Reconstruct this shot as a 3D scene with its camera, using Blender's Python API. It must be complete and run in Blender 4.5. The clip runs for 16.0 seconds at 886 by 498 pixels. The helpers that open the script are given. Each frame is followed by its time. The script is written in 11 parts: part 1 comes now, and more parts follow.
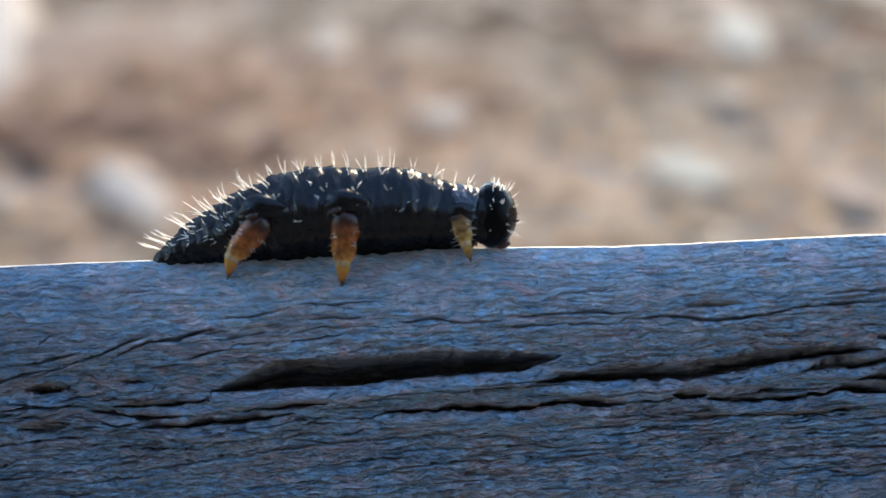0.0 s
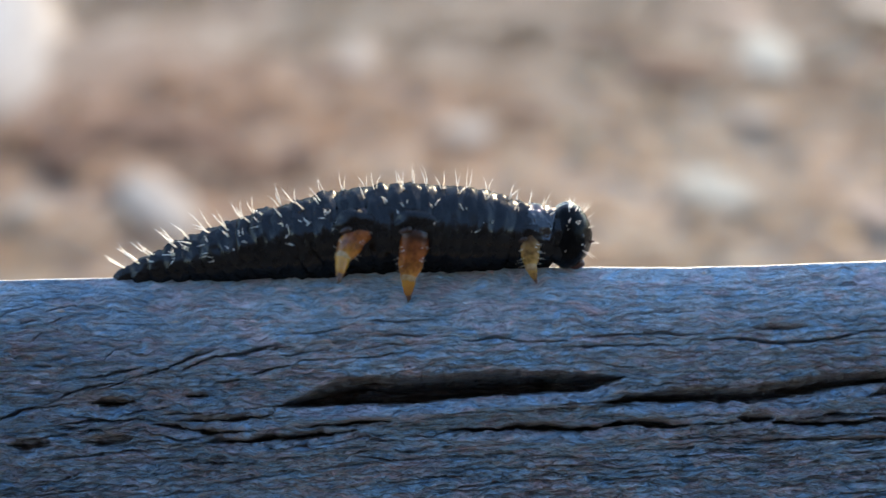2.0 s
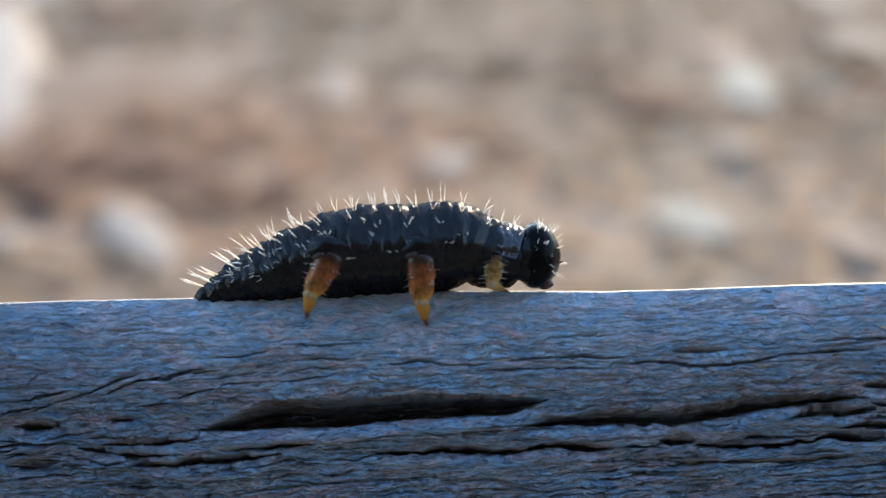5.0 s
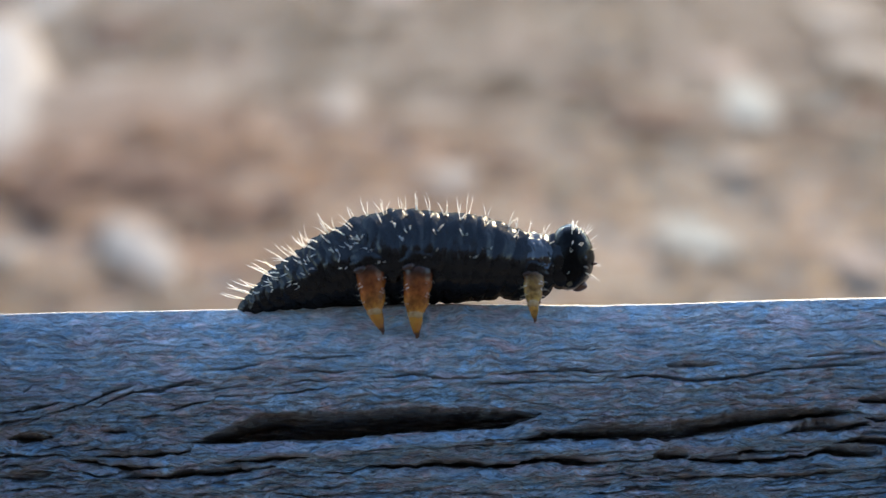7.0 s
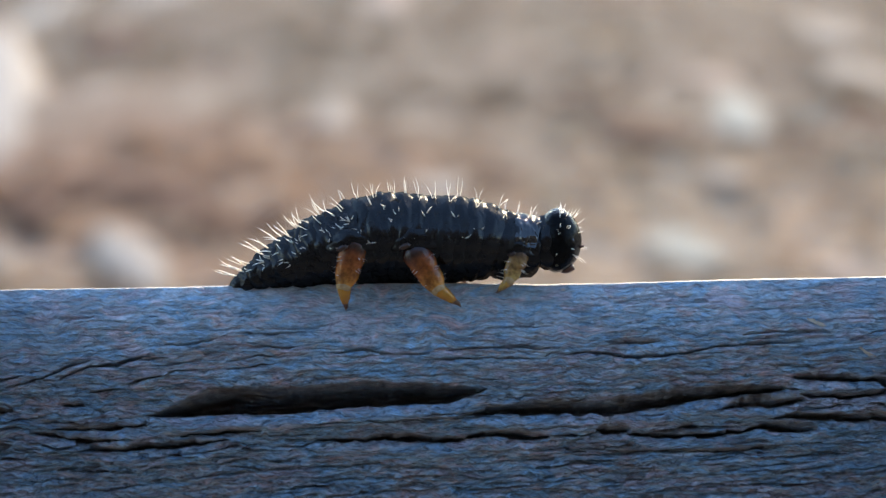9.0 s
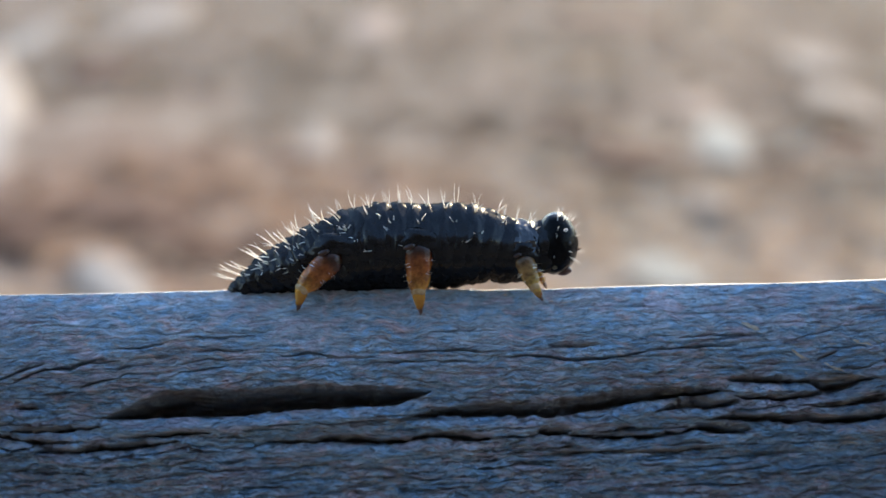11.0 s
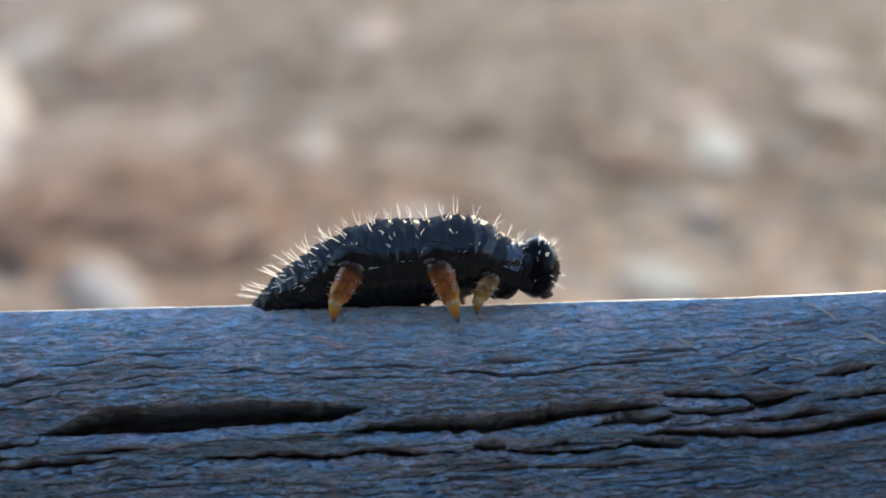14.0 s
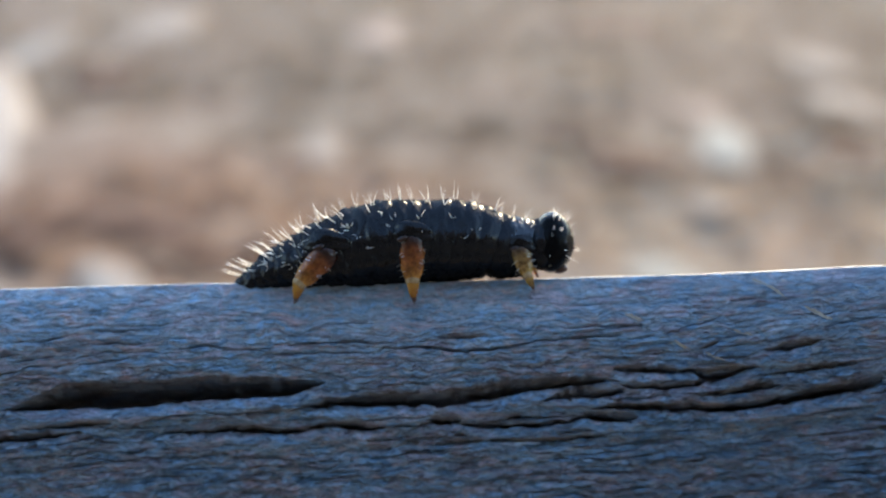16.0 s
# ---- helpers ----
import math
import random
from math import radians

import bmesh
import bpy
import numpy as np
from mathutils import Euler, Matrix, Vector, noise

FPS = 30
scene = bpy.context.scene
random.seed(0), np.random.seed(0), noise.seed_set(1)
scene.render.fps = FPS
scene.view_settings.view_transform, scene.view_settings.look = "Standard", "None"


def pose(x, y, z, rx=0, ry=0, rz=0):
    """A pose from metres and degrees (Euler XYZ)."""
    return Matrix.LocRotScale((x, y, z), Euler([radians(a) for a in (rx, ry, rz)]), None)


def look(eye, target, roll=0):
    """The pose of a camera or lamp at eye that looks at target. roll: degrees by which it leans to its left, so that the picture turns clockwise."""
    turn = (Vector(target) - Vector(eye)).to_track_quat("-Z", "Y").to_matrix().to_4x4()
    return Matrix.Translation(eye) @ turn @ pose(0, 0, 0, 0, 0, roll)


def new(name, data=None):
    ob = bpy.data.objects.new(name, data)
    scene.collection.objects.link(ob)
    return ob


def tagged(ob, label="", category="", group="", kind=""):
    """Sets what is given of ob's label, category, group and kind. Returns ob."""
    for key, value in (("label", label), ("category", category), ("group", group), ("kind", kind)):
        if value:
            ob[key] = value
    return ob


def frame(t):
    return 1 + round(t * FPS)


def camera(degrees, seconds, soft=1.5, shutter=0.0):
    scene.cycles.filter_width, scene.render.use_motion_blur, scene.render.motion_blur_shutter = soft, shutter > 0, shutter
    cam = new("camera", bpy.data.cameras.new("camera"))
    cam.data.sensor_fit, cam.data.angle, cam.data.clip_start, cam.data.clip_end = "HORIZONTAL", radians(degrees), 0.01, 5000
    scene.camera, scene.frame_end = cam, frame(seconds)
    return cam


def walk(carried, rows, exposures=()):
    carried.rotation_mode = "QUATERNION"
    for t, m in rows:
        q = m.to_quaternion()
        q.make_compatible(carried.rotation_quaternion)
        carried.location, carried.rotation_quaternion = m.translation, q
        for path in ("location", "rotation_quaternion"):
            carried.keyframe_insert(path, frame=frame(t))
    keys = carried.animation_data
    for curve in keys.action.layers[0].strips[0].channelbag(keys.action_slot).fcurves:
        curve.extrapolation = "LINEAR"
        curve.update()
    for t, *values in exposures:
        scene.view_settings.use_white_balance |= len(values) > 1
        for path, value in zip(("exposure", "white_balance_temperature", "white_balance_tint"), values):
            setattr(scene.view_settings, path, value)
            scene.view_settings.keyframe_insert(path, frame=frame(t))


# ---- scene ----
MM = 0.001
cam = camera(34, 16.0, soft=1.32, shutter=0.6)
cam.data.dof.use_dof = True
cam.data.dof.focus_distance = 0.1222
cam.data.dof.aperture_fstop = 17.5

# seconds, eye, (yaw to the right, pitch down, lean) in degrees
PATH = [
    (0, (-0.00925, -0.11227, 0.04067), (-0.092, 19.993, -1.881)),
    (0.5, (-0.00975, -0.11245, 0.04076), (-0.375, 19.669, -1.474)),
    (0.8, (-0.01004, -0.11240, 0.04077), (-0.540, 18.245, -1.340)),
    (1, (-0.01024, -0.11237, 0.04076), (-0.651, 18.584, -1.252)),
    (1.5, (-0.01260, -0.11200, 0.04118), (-1.174, 19.190, -1.558)),
    (2, (-0.01305, -0.11216, 0.04103), (-0.920, 19.378, -1.357)),
    (2.5, (-0.01126, -0.11247, 0.04095), (-0.367, 19.216, -1.144)),
    (3, (-0.01044, -0.11319, 0.04057), (-0.089, 19.034, -1.044)),
    (3.5, (-0.00957, -0.11303, 0.04073), (-0.442, 18.794, -1.225)),
    (4, (-0.00939, -0.11314, 0.04085), (-0.141, 18.628, -1.111)),
    (4.5, (-0.00868, -0.11317, 0.04070), (-0.249, 18.387, -1.192)),
    (7, (-0.00726, -0.11337, 0.04033), (-0.369, 17.456, -0.963)),
    (7.5, (-0.00716, -0.11465, 0.03958), (-0.756, 17.526, -0.957)),
    (8, (-0.00637, -0.11508, 0.03959), (-0.577, 17.410, -0.852)),
    (10.5, (-0.00021, -0.12220, 0.03729), (0.277, 16.086, -0.581)),
    (11, (0.00022, -0.12189, 0.03804), (0.423, 15.885, -0.549)),
    (11.5, (0.00262, -0.12192, 0.03747), (0.915, 16.119, -0.401)),
    (12, (0.00454, -0.12185, 0.03803), (0.637, 15.907, -0.588)),
    (12.5, (0.00572, -0.12229, 0.03779), (0.681, 15.815, -0.718)),
    (13, (0.00552, -0.12339, 0.03807), (0.746, 15.578, -0.599)),
    (13.5, (0.00669, -0.12349, 0.03823), (0.748, 15.407, -0.722)),
    (14, (0.00599, -0.12240, 0.03917), (0.367, 15.687, -0.727)),
    (14.5, (0.00587, -0.12254, 0.03918), (0.383, 16.117, -1.115)),
    (15, (0.00704, -0.12380, 0.03870), (0.590, 15.687, -1.040)),
    (15.5, (0.00957, -0.12467, 0.03814), (0.211, 15.595, -0.921)),
    (16, (0.01088, -0.12592, 0.03785), (-0.037, 15.595, -0.991)),
]


def aim(eye, turn):
    yaw, pitch, lean = (radians(a) for a in turn)
    way = Vector((math.sin(yaw) * math.cos(pitch), math.cos(yaw) * math.cos(pitch), -math.sin(pitch)))
    return look(eye, Vector(eye) + way) @ pose(0, 0, 0, 0, 0, math.degrees(lean))


walk(cam, [(t, aim(eye, turn)) for t, eye, turn in PATH], exposures=[(0, 2.11), (4, 2.05), (8, 2.03), (14, 1.99), (16, 2.03)])

# ---- daylight: low sun behind the rail, open blue sky in front of it ----
SUN_UP, SUN_SIDE = 24.0, 18.0
world = bpy.data.worlds.new("daylight")
scene.world = world
world.use_nodes = True
sky = world.node_tree.nodes.new("ShaderNodeTexSky")
sky.sky_type, sky.sun_disc = "NISHITA", False
sky.sun_elevation, sky.sun_rotation = radians(SUN_UP), radians(SUN_SIDE)
sky.air_density, sky.dust_density, sky.ozone_density = 1.0, 0.3, 2.5
back = world.node_tree.nodes["Background"]
back.inputs["Strength"].default_value = 0.15
world.node_tree.links.new(sky.outputs[0], back.inputs[0])
sun = new("sun", bpy.data.lights.new("sun", "SUN"))
sun.data.energy, sun.data.angle, sun.data.color = 1.8, radians(0.6), (1.0, 0.8, 0.535)
a, b = radians(SUN_UP), radians(SUN_SIDE)
sun.matrix_world = look((math.sin(b) * math.cos(a), math.cos(b) * math.cos(a), math.sin(a)), (0, 0, 0))


# ---- materials ----
class Mat:
    """A small wrapper round a node material."""

    def __init__(self, name):
        self.m = bpy.data.materials.new(name)
        self.m.use_nodes = True
        self.t = self.m.node_tree
        self.b = self.t.nodes["Principled BSDF"]
        self.co = self.t.nodes.new("ShaderNodeTexCoord").outputs["Object"]

    def node(self, kind, **inputs):
        n = self.t.nodes.new(kind)
        for k, v in inputs.items():
            self.put(n.inputs[k.replace("_", " ")], v)
        return n

    def put(self, socket, v):
        if isinstance(v, bpy.types.NodeSocket):
            self.t.links.new(v, socket)
        else:
            socket.default_value = v

    def mapped(self, scale):
        n = self.t.nodes.new("ShaderNodeMapping")
        self.put(n.inputs["Vector"], self.co)
        n.inputs["Scale"].default_value = scale
        return n.outputs[0]

    def noise(self, scale, detail=6.0, rough=0.55, at=None, twist=0.0):
        return self.node("ShaderNodeTexNoise", Vector=at or self.co, Scale=scale, Detail=detail, Roughness=rough, Distortion=twist).outputs["Fac"]

    def ramp(self, fac, *stops):
        n = self.t.nodes.new("ShaderNodeValToRGB")
        self.put(n.inputs[0], fac)
        e = n.color_ramp.elements
        while len(e) < len(stops):
            e.new(0.5)
        for el, (p, c) in zip(e, stops):
            el.position, el.color = p, (*c, 1) if len(c) == 3 else c
        return n.outputs[0]

    def mix(self, fac, one, two, kind="MIX"):
        n = self.t.nodes.new("ShaderNodeMix")
        n.data_type, n.blend_type = "RGBA", kind
        for s, v in zip((n.inputs[0], n.inputs[6], n.inputs[7]), (fac, one, two)):
            self.put(s, (*v, 1) if isinstance(v, tuple) and len(v) == 3 else v)
        return n.outputs[2]

    def bump(self, height, distance, strength=1.0, on=None):
        n = self.node("ShaderNodeBump", Height=height, Distance=distance, Strength=strength)
        if on:
            self.put(n.inputs["Normal"], on)
        return n.outputs[0]

    def patch(self, x, y, inner, outer):
        """One where a ragged round patch of the ground lies, fading to nought."""
        flat = self.node("ShaderNodeVectorMath")
        flat.operation = "MULTIPLY"
        self.put(flat.inputs[0], self.co)
        flat.inputs[1].default_value = (1, 1, 0)
        d = self.node("ShaderNodeVectorMath")
        d.operation = "DISTANCE"
        self.put(d.inputs[0], flat.outputs[0])
        d.inputs[1].default_value = (x, y, 0)
        ragged = self.node("ShaderNodeMath")
        ragged.operation = "MULTIPLY_ADD"
        self.put(ragged.inputs[0], self.noise(9.0, 3))
        ragged.inputs[1].default_value = 0.3
        self.put(ragged.inputs[2], d.outputs["Value"])
        return self.ramp(ragged.outputs[0], (inner + 0.15, (1, 1, 1)), (outer + 0.15, (0, 0, 0)))

    def set(self, **inputs):
        for k, v in inputs.items():
            s = self.b.inputs[k.replace("_", " ")]
            self.put(s, (*v, 1) if isinstance(v, tuple) and len(v) == 3 and s.type == "RGBA" else v)
        return self.m


def wood_material():
    m = Mat("weathered wood")
    warp = m.node("ShaderNodeVectorMath")
    warp.operation = "MULTIPLY_ADD"
    m.put(warp.inputs[0], m.node("ShaderNodeTexNoise", Vector=m.co, Scale=330.0, Detail=3.0).outputs["Color"])
    warp.inputs[1].default_value = (0.0005, 0.0019, 0.0019)
    m.put(warp.inputs[2], m.co)

    def along(scale):
        n = m.t.nodes.new("ShaderNodeMapping")
        m.put(n.inputs["Vector"], warp.outputs[0])
        n.inputs["Scale"].default_value = scale
        return n.outputs[0]

    grain = m.noise(1.0, 8, 0.66, along((420, 1100, 1900)), 0.6)
    fine = m.noise(1.0, 5, 0.65, along((1000, 3200, 5200)), 0.5)
    flake = m.noise(1.0, 4, 0.6, along((600, 1500, 2300)), 1.0)
    patch = m.noise(1.0, 5, 0.62, along((110, 300, 460)), 0.9)
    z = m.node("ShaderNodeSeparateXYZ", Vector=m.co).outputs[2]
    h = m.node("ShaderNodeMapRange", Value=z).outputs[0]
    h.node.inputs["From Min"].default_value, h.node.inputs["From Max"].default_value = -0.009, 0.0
    grey = m.ramp(grain, (0.28, (0.132, 0.195, 0.262)), (0.5, (0.263, 0.37, 0.467)), (0.72, (0.4, 0.533, 0.643)))
    brown = m.ramp(grain, (0.32, (0.13, 0.1, 0.09)), (0.66, (0.5, 0.39, 0.33)))
    where = m.mix(0.45, m.ramp(patch, (0.42, (0, 0, 0)), (0.6, (1, 1, 1))), m.ramp(flake, (0.46, (0, 0, 0)), (0.58, (1, 1, 1))))
    share = m.mix(1.0, m.ramp(where, (0.42, (0, 0, 0)), (0.9, (0.62,) * 3)), m.ramp(h, (0.4, (1,) * 3), (0.9, (0.55,) * 3)), "MULTIPLY")
    col = m.mix(share, grey, brown)
    col = m.mix(m.ramp(h, (0.0, (0.78,) * 3), (1.0, (0.4,) * 3)), col, m.ramp(fine, (0.36, (0.16, 0.16, 0.16)), (0.47, (0.98, 0.98, 0.98)), (0.64, (1.6, 1.6, 1.6))), "MULTIPLY")
    fibre = m.noise(1.0, 4, 0.6, along((190, 2300, 3300)), 0.9)
    col = m.mix(m.ramp(h, (0.0, (0.55,) * 3), (1.0, (0.35,) * 3)), col, m.ramp(fibre, (0.36, (0.42, 0.42, 0.44)), (0.45, (1.0, 1.0, 1.0)), (0.66, (1.22, 1.22, 1.22))), "MULTIPLY")
    hue = m.noise(1.0, 3, 0.5, along((260, 500, 700)), 1.5)
    col = m.mix(1.0, col, m.ramp(hue, (0.36, (0.78, 1.0, 1.16)), (0.5, (1.04, 1.0, 0.98)), (0.64, (1.34, 0.98, 0.95))), "MULTIPLY")
    # darker in ragged patches towards the ends of the weathered stretch
    x = m.node("ShaderNodeSeparateXYZ", Vector=m.co).outputs[0]
    wide = m.noise(1.0, 4, 0.6, along((60, 130, 130)), 0.8)
    for start, full in ((0.02, 0.036), (-0.026, -0.044)):
        far = m.node("ShaderNodeMapRange", Value=x).outputs[0]
        far.node.inputs["From Min"].default_value, far.node.inputs["From Max"].default_value = start, full
        end_dark = m.mix(1.0, far, m.ramp(wide, (0.36, (0.25, 0.25, 0.25)), (0.6, (1, 1, 1))), "MULTIPLY")
        col = m.mix(end_dark, col, (0.62, 0.66, 0.7), "MULTIPLY")
    # tan splinters
    bits = m.noise(1.0, 2, 0.5, along((500, 1500, 2600)), 0.3)
    col = m.mix(m.ramp(bits, (0.7, (0, 0, 0)), (0.76, (0.7, 0.7, 0.7))), col, (0.52, 0.4, 0.29))
    # unweathered brown wood in the splits and upper rims, darkened to paint their shade
    brown_fill = m.node("ShaderNodeAttribute")
    brown_fill.attribute_name = "brown_tint"
    dark_brown = m.ramp(grain, (0.32, (0.105, 0.07, 0.045)), (0.66, (0.38, 0.27, 0.18)))
    col = m.mix(brown_fill.outputs["Fac"], col, dark_brown)
    # lighter and warmer towards the crest: skylight on it painted into the colour
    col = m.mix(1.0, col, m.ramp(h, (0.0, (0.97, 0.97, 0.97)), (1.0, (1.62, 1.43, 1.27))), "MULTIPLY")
    normal = m.bump(fine, 0.00045, 1.0, m.bump(grain, 0.0003, 1.0, m.bump(flake, 0.0004, 0.8)))
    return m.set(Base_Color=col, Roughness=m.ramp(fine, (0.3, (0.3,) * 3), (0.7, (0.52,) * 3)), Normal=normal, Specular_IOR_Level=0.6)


def ground_material():
    m = Mat("litter soil")
    big = m.noise(3.2, 5, 0.6)
    mid = m.noise(17.0, 6, 0.65, twist=0.5)
    small = m.noise(90.0, 5, 0.7)
    col = m.ramp(mid, (0.3, (0.15, 0.1, 0.068)), (0.45, (0.24, 0.172, 0.124)), (0.56, (0.285, 0.222, 0.165)), (0.7, (0.34, 0.28, 0.222)))
    col = m.mix(m.ramp(big, (0.42, (0, 0, 0)), (0.62, (0.6, 0.6, 0.6))), col, (0.28, 0.19, 0.14))
    col = m.mix(0.5, col, m.ramp(small, (0.3, (0.6, 0.6, 0.6)), (0.7, (1.3, 1.3, 1.3))), "MULTIPLY")
    col = m.mix(1.0, col, m.mix(m.patch(0.33, 1.12, 0.12, 0.42), m.mix(m.patch(0.05, 0.9, 0.35, 1.2), (0.89, 0.92, 0.89), (1.25, 1.28, 1.22)), (1.3, 1.34, 1.3)), "MULTIPLY")
    col = m.mix(m.patch(-0.34, 1.45, 0.05, 0.5), col, (1.1, 0.9, 0.8), "MULTIPLY")
    return m.set(Base_Color=col, Roughness=0.95, Specular_IOR_Level=0.08, Normal=m.bump(small, 0.004, 0.4))


def plain(name, dark, light, scale, rough, bump=0.0, detail=5, **more):
    m = Mat(name)
    n = m.noise(scale, detail, 0.6)
    extra = {"Normal": m.bump(n, bump)} if bump else {}
    return m.set(Base_Color=m.ramp(n, (0.3, dark), (0.7, light)), Roughness=rough, **extra, **more)


def cuticle_material(name, rough, shine, relief=1.0):
    m = Mat(name)
    fold = m.noise(1.0, 3, 0.5, m.mapped((620, 330, 330)), 0.8)
    lumps = m.noise(1300, 2, 0.5)
    grit = m.noise(5200, 3, 0.6)
    col = m.ramp(m.noise(700, 4), (0.35, (0.0015, 0.0015, 0.0018)), (0.7, (0.0045, 0.0048, 0.006)))
    normal = m.bump(grit, 0.00001, 0.3, m.bump(lumps, 0.00003 * relief, 0.6, m.bump(fold, 0.00022 * relief, 0.8)))
    m.set(Base_Color=col, Roughness=0.9, Normal=normal, Specular_IOR_Level=0.0)
    # waxy skin: an even sheen with little gain at grazing angles
    gloss = m.node("ShaderNodeBsdfGlossy", Color=(shine, shine, shine, 1), Roughness=m.ramp(lumps, (0.3, (rough * 0.75,) * 3), (0.7, (rough * 1.3,) * 3)), Normal=normal)
    both = m.t.nodes.new("ShaderNodeAddShader")
    m.put(both.inputs[0], m.b.outputs[0])
    m.put(both.inputs[1], gloss.outputs[0])
    m.put(m.t.nodes["Material Output"].inputs["Surface"], both.outputs[0])
    return m.m


def leg_material(name, stops, top):
    """Translucent leg, darker towards the hip; z runs up the joint."""
    m = Mat(name)
    z = m.node("ShaderNodeSeparateXYZ", Vector=m.co).outputs[2]
    h = m.node("ShaderNodeMapRange", Value=z).outputs[0]
    h.node.inputs["From Min"].default_value, h.node.inputs["From Max"].default_value = -0.0004, top
    n = m.noise(1100, 5, 0.65)
    col = m.mix(0.85, m.ramp(h, *stops), m.ramp(n, (0.36, (0.3, 0.24, 0.2)), (0.5, (0.95, 0.9, 0.85)), (0.66, (1.6, 1.65, 1.7))), "MULTIPLY")
    return m.set(Base_Color=col, Roughness=0.22, Normal=m.bump(n, 0.00014), Specular_IOR_Level=0.5, Subsurface_Weight=0.5, Subsurface_Radius=(0.001, 0.0005, 0.0002), Subsurface_Scale=1.0)


def litter_material():
    m = Mat("dry leaves")
    r = m.node("ShaderNodeNewGeometry").outputs["Random Per Island"]
    col = m.ramp(r, (0.0, (0.25, 0.168, 0.113)), (0.12, (0.305, 0.212, 0.146)), (0.3, (0.325, 0.24, 0.17)), (0.55, (0.335, 0.259, 0.191)), (0.8, (0.37, 0.299, 0.23)), (0.93, (0.42, 0.357, 0.287)), (1.0, (0.47, 0.425, 0.355)))
    col = m.mix(0.25, col, m.ramp(m.noise(60.0), (0.3, (0.6,) * 3), (0.7, (1.3,) * 3)), "MULTIPLY")
    col = m.mix(1.0, col, m.mix(m.patch(0.33, 1.12, 0.12, 0.42), m.mix(m.patch(0.05, 0.9, 0.35, 1.2), (0.89, 0.92, 0.89), (1.25, 1.28, 1.22)), (1.3, 1.34, 1.3)), "MULTIPLY")
    col = m.mix(m.patch(-0.34, 1.45, 0.05, 0.5), col, (1.1, 0.9, 0.8), "MULTIPLY")
    m.set(Base_Color=col, Roughness=0.9, Specular_IOR_Level=0.08)
    # thin leaves let the sun glow through
    glow = m.node("ShaderNodeBsdfTranslucent", Color=m.mix(1.0, col, (1.08, 1.0, 0.9), "MULTIPLY"))
    both = m.node("ShaderNodeMixShader", Fac=0.5)
    m.put(both.inputs[1], m.b.outputs[0])
    m.put(both.inputs[2], glow.outputs[0])
    m.put(m.t.nodes["Material Output"].inputs["Surface"], both.outputs[0])
    return m.m


WOOD, GROUND, LITTER = wood_material(), ground_material(), litter_material()
SKIN = cuticle_material("black wrinkled skin", 0.28, 0.029)
PLATE = cuticle_material("black shiny plate", 0.15, 0.06)
SHIELD = cuticle_material("mottled shield", 0.12, 0.08, 4.0)
SHELL = plain("black glossy head shell", (0.002, 0.002, 0.002), (0.005, 0.005, 0.005), 2200, 0.09, 0.00008, Specular_IOR_Level=0.08)
AMBER = leg_material("amber leg", ((0.0, (0.5, 0.235, 0.035)), (0.3, (0.38, 0.145, 0.022)), (0.55, (0.3, 0.088, 0.014)), (0.8, (0.19, 0.05, 0.01)), (1.0, (0.04, 0.012, 0.006))), 0.0036)
YELLOW = plain("yellow foot", (0.36, 0.14, 0.011), (0.52, 0.25, 0.035), 700, 0.25, 0.00004, Subsurface_Weight=0.3, Subsurface_Radius=(0.001, 0.0006, 0.0002), Subsurface_Scale=1.0)
PALE = leg_material("pale yellow leg", ((0.0, (0.46, 0.28, 0.062)), (0.6, (0.34, 0.2, 0.062)), (1.0, (0.14, 0.08, 0.035))), 0.0024)
CUFF = plain("pale joint skin with painted glint", (0.28, 0.15, 0.05), (0.52, 0.36, 0.18), 1500, 0.18, 0.00012)
SCRATCH = plain("pale scratched wood", (0.3, 0.25, 0.19), (0.52, 0.43, 0.33), 2600, 0.7, 0.0001)
CLAW = plain("brown claw", (0.05, 0.018, 0.005), (0.16, 0.06, 0.015), 900, 0.3)
HAIR = plain("white bristle", (0.62, 0.52, 0.38), (0.8, 0.71, 0.56), 800, 0.35, Subsurface_Weight=0.6, Subsurface_Radius=(0.0006, 0.0005, 0.0004), Subsurface_Scale=1.0)
HIP = plain("dark brown plate", (0.012, 0.006, 0.004), (0.05, 0.02, 0.01), 900, 0.4)
CHEEK = plain("olive-brown skin", (0.05, 0.042, 0.022), (0.13, 0.11, 0.06), 1400, 0.35, 0.00006)
MOUTH = plain("red-brown mouthparts", (0.03, 0.01, 0.006), (0.1, 0.035, 0.018), 900, 0.3)
def stone_material(name, pale, soil=(0.26, 0.19, 0.13)):
    """A pale stone; a painted fade to soil colour softens its out-of-focus rim."""
    m = Mat(name)
    g = m.t.nodes["Texture Coordinate"].outputs["Generated"]
    off = m.node("ShaderNodeVectorMath")
    off.operation = "DISTANCE"
    m.put(off.inputs[0], g)
    off.inputs[1].default_value = (0.5, 0.5, 0.7)
    n = m.noise(30, 5)
    rim = m.ramp(off.outputs["Value"], (0.12, (0, 0, 0)), (0.52, (0.95, 0.95, 0.95)))
    col = m.mix(rim, m.ramp(n, (0.3, tuple(c * 0.8 for c in pale)), (0.7, pale)), soil)
    return m.set(Base_Color=col, Roughness=0.9, Specular_IOR_Level=0.1, Normal=m.bump(n, 0.002))


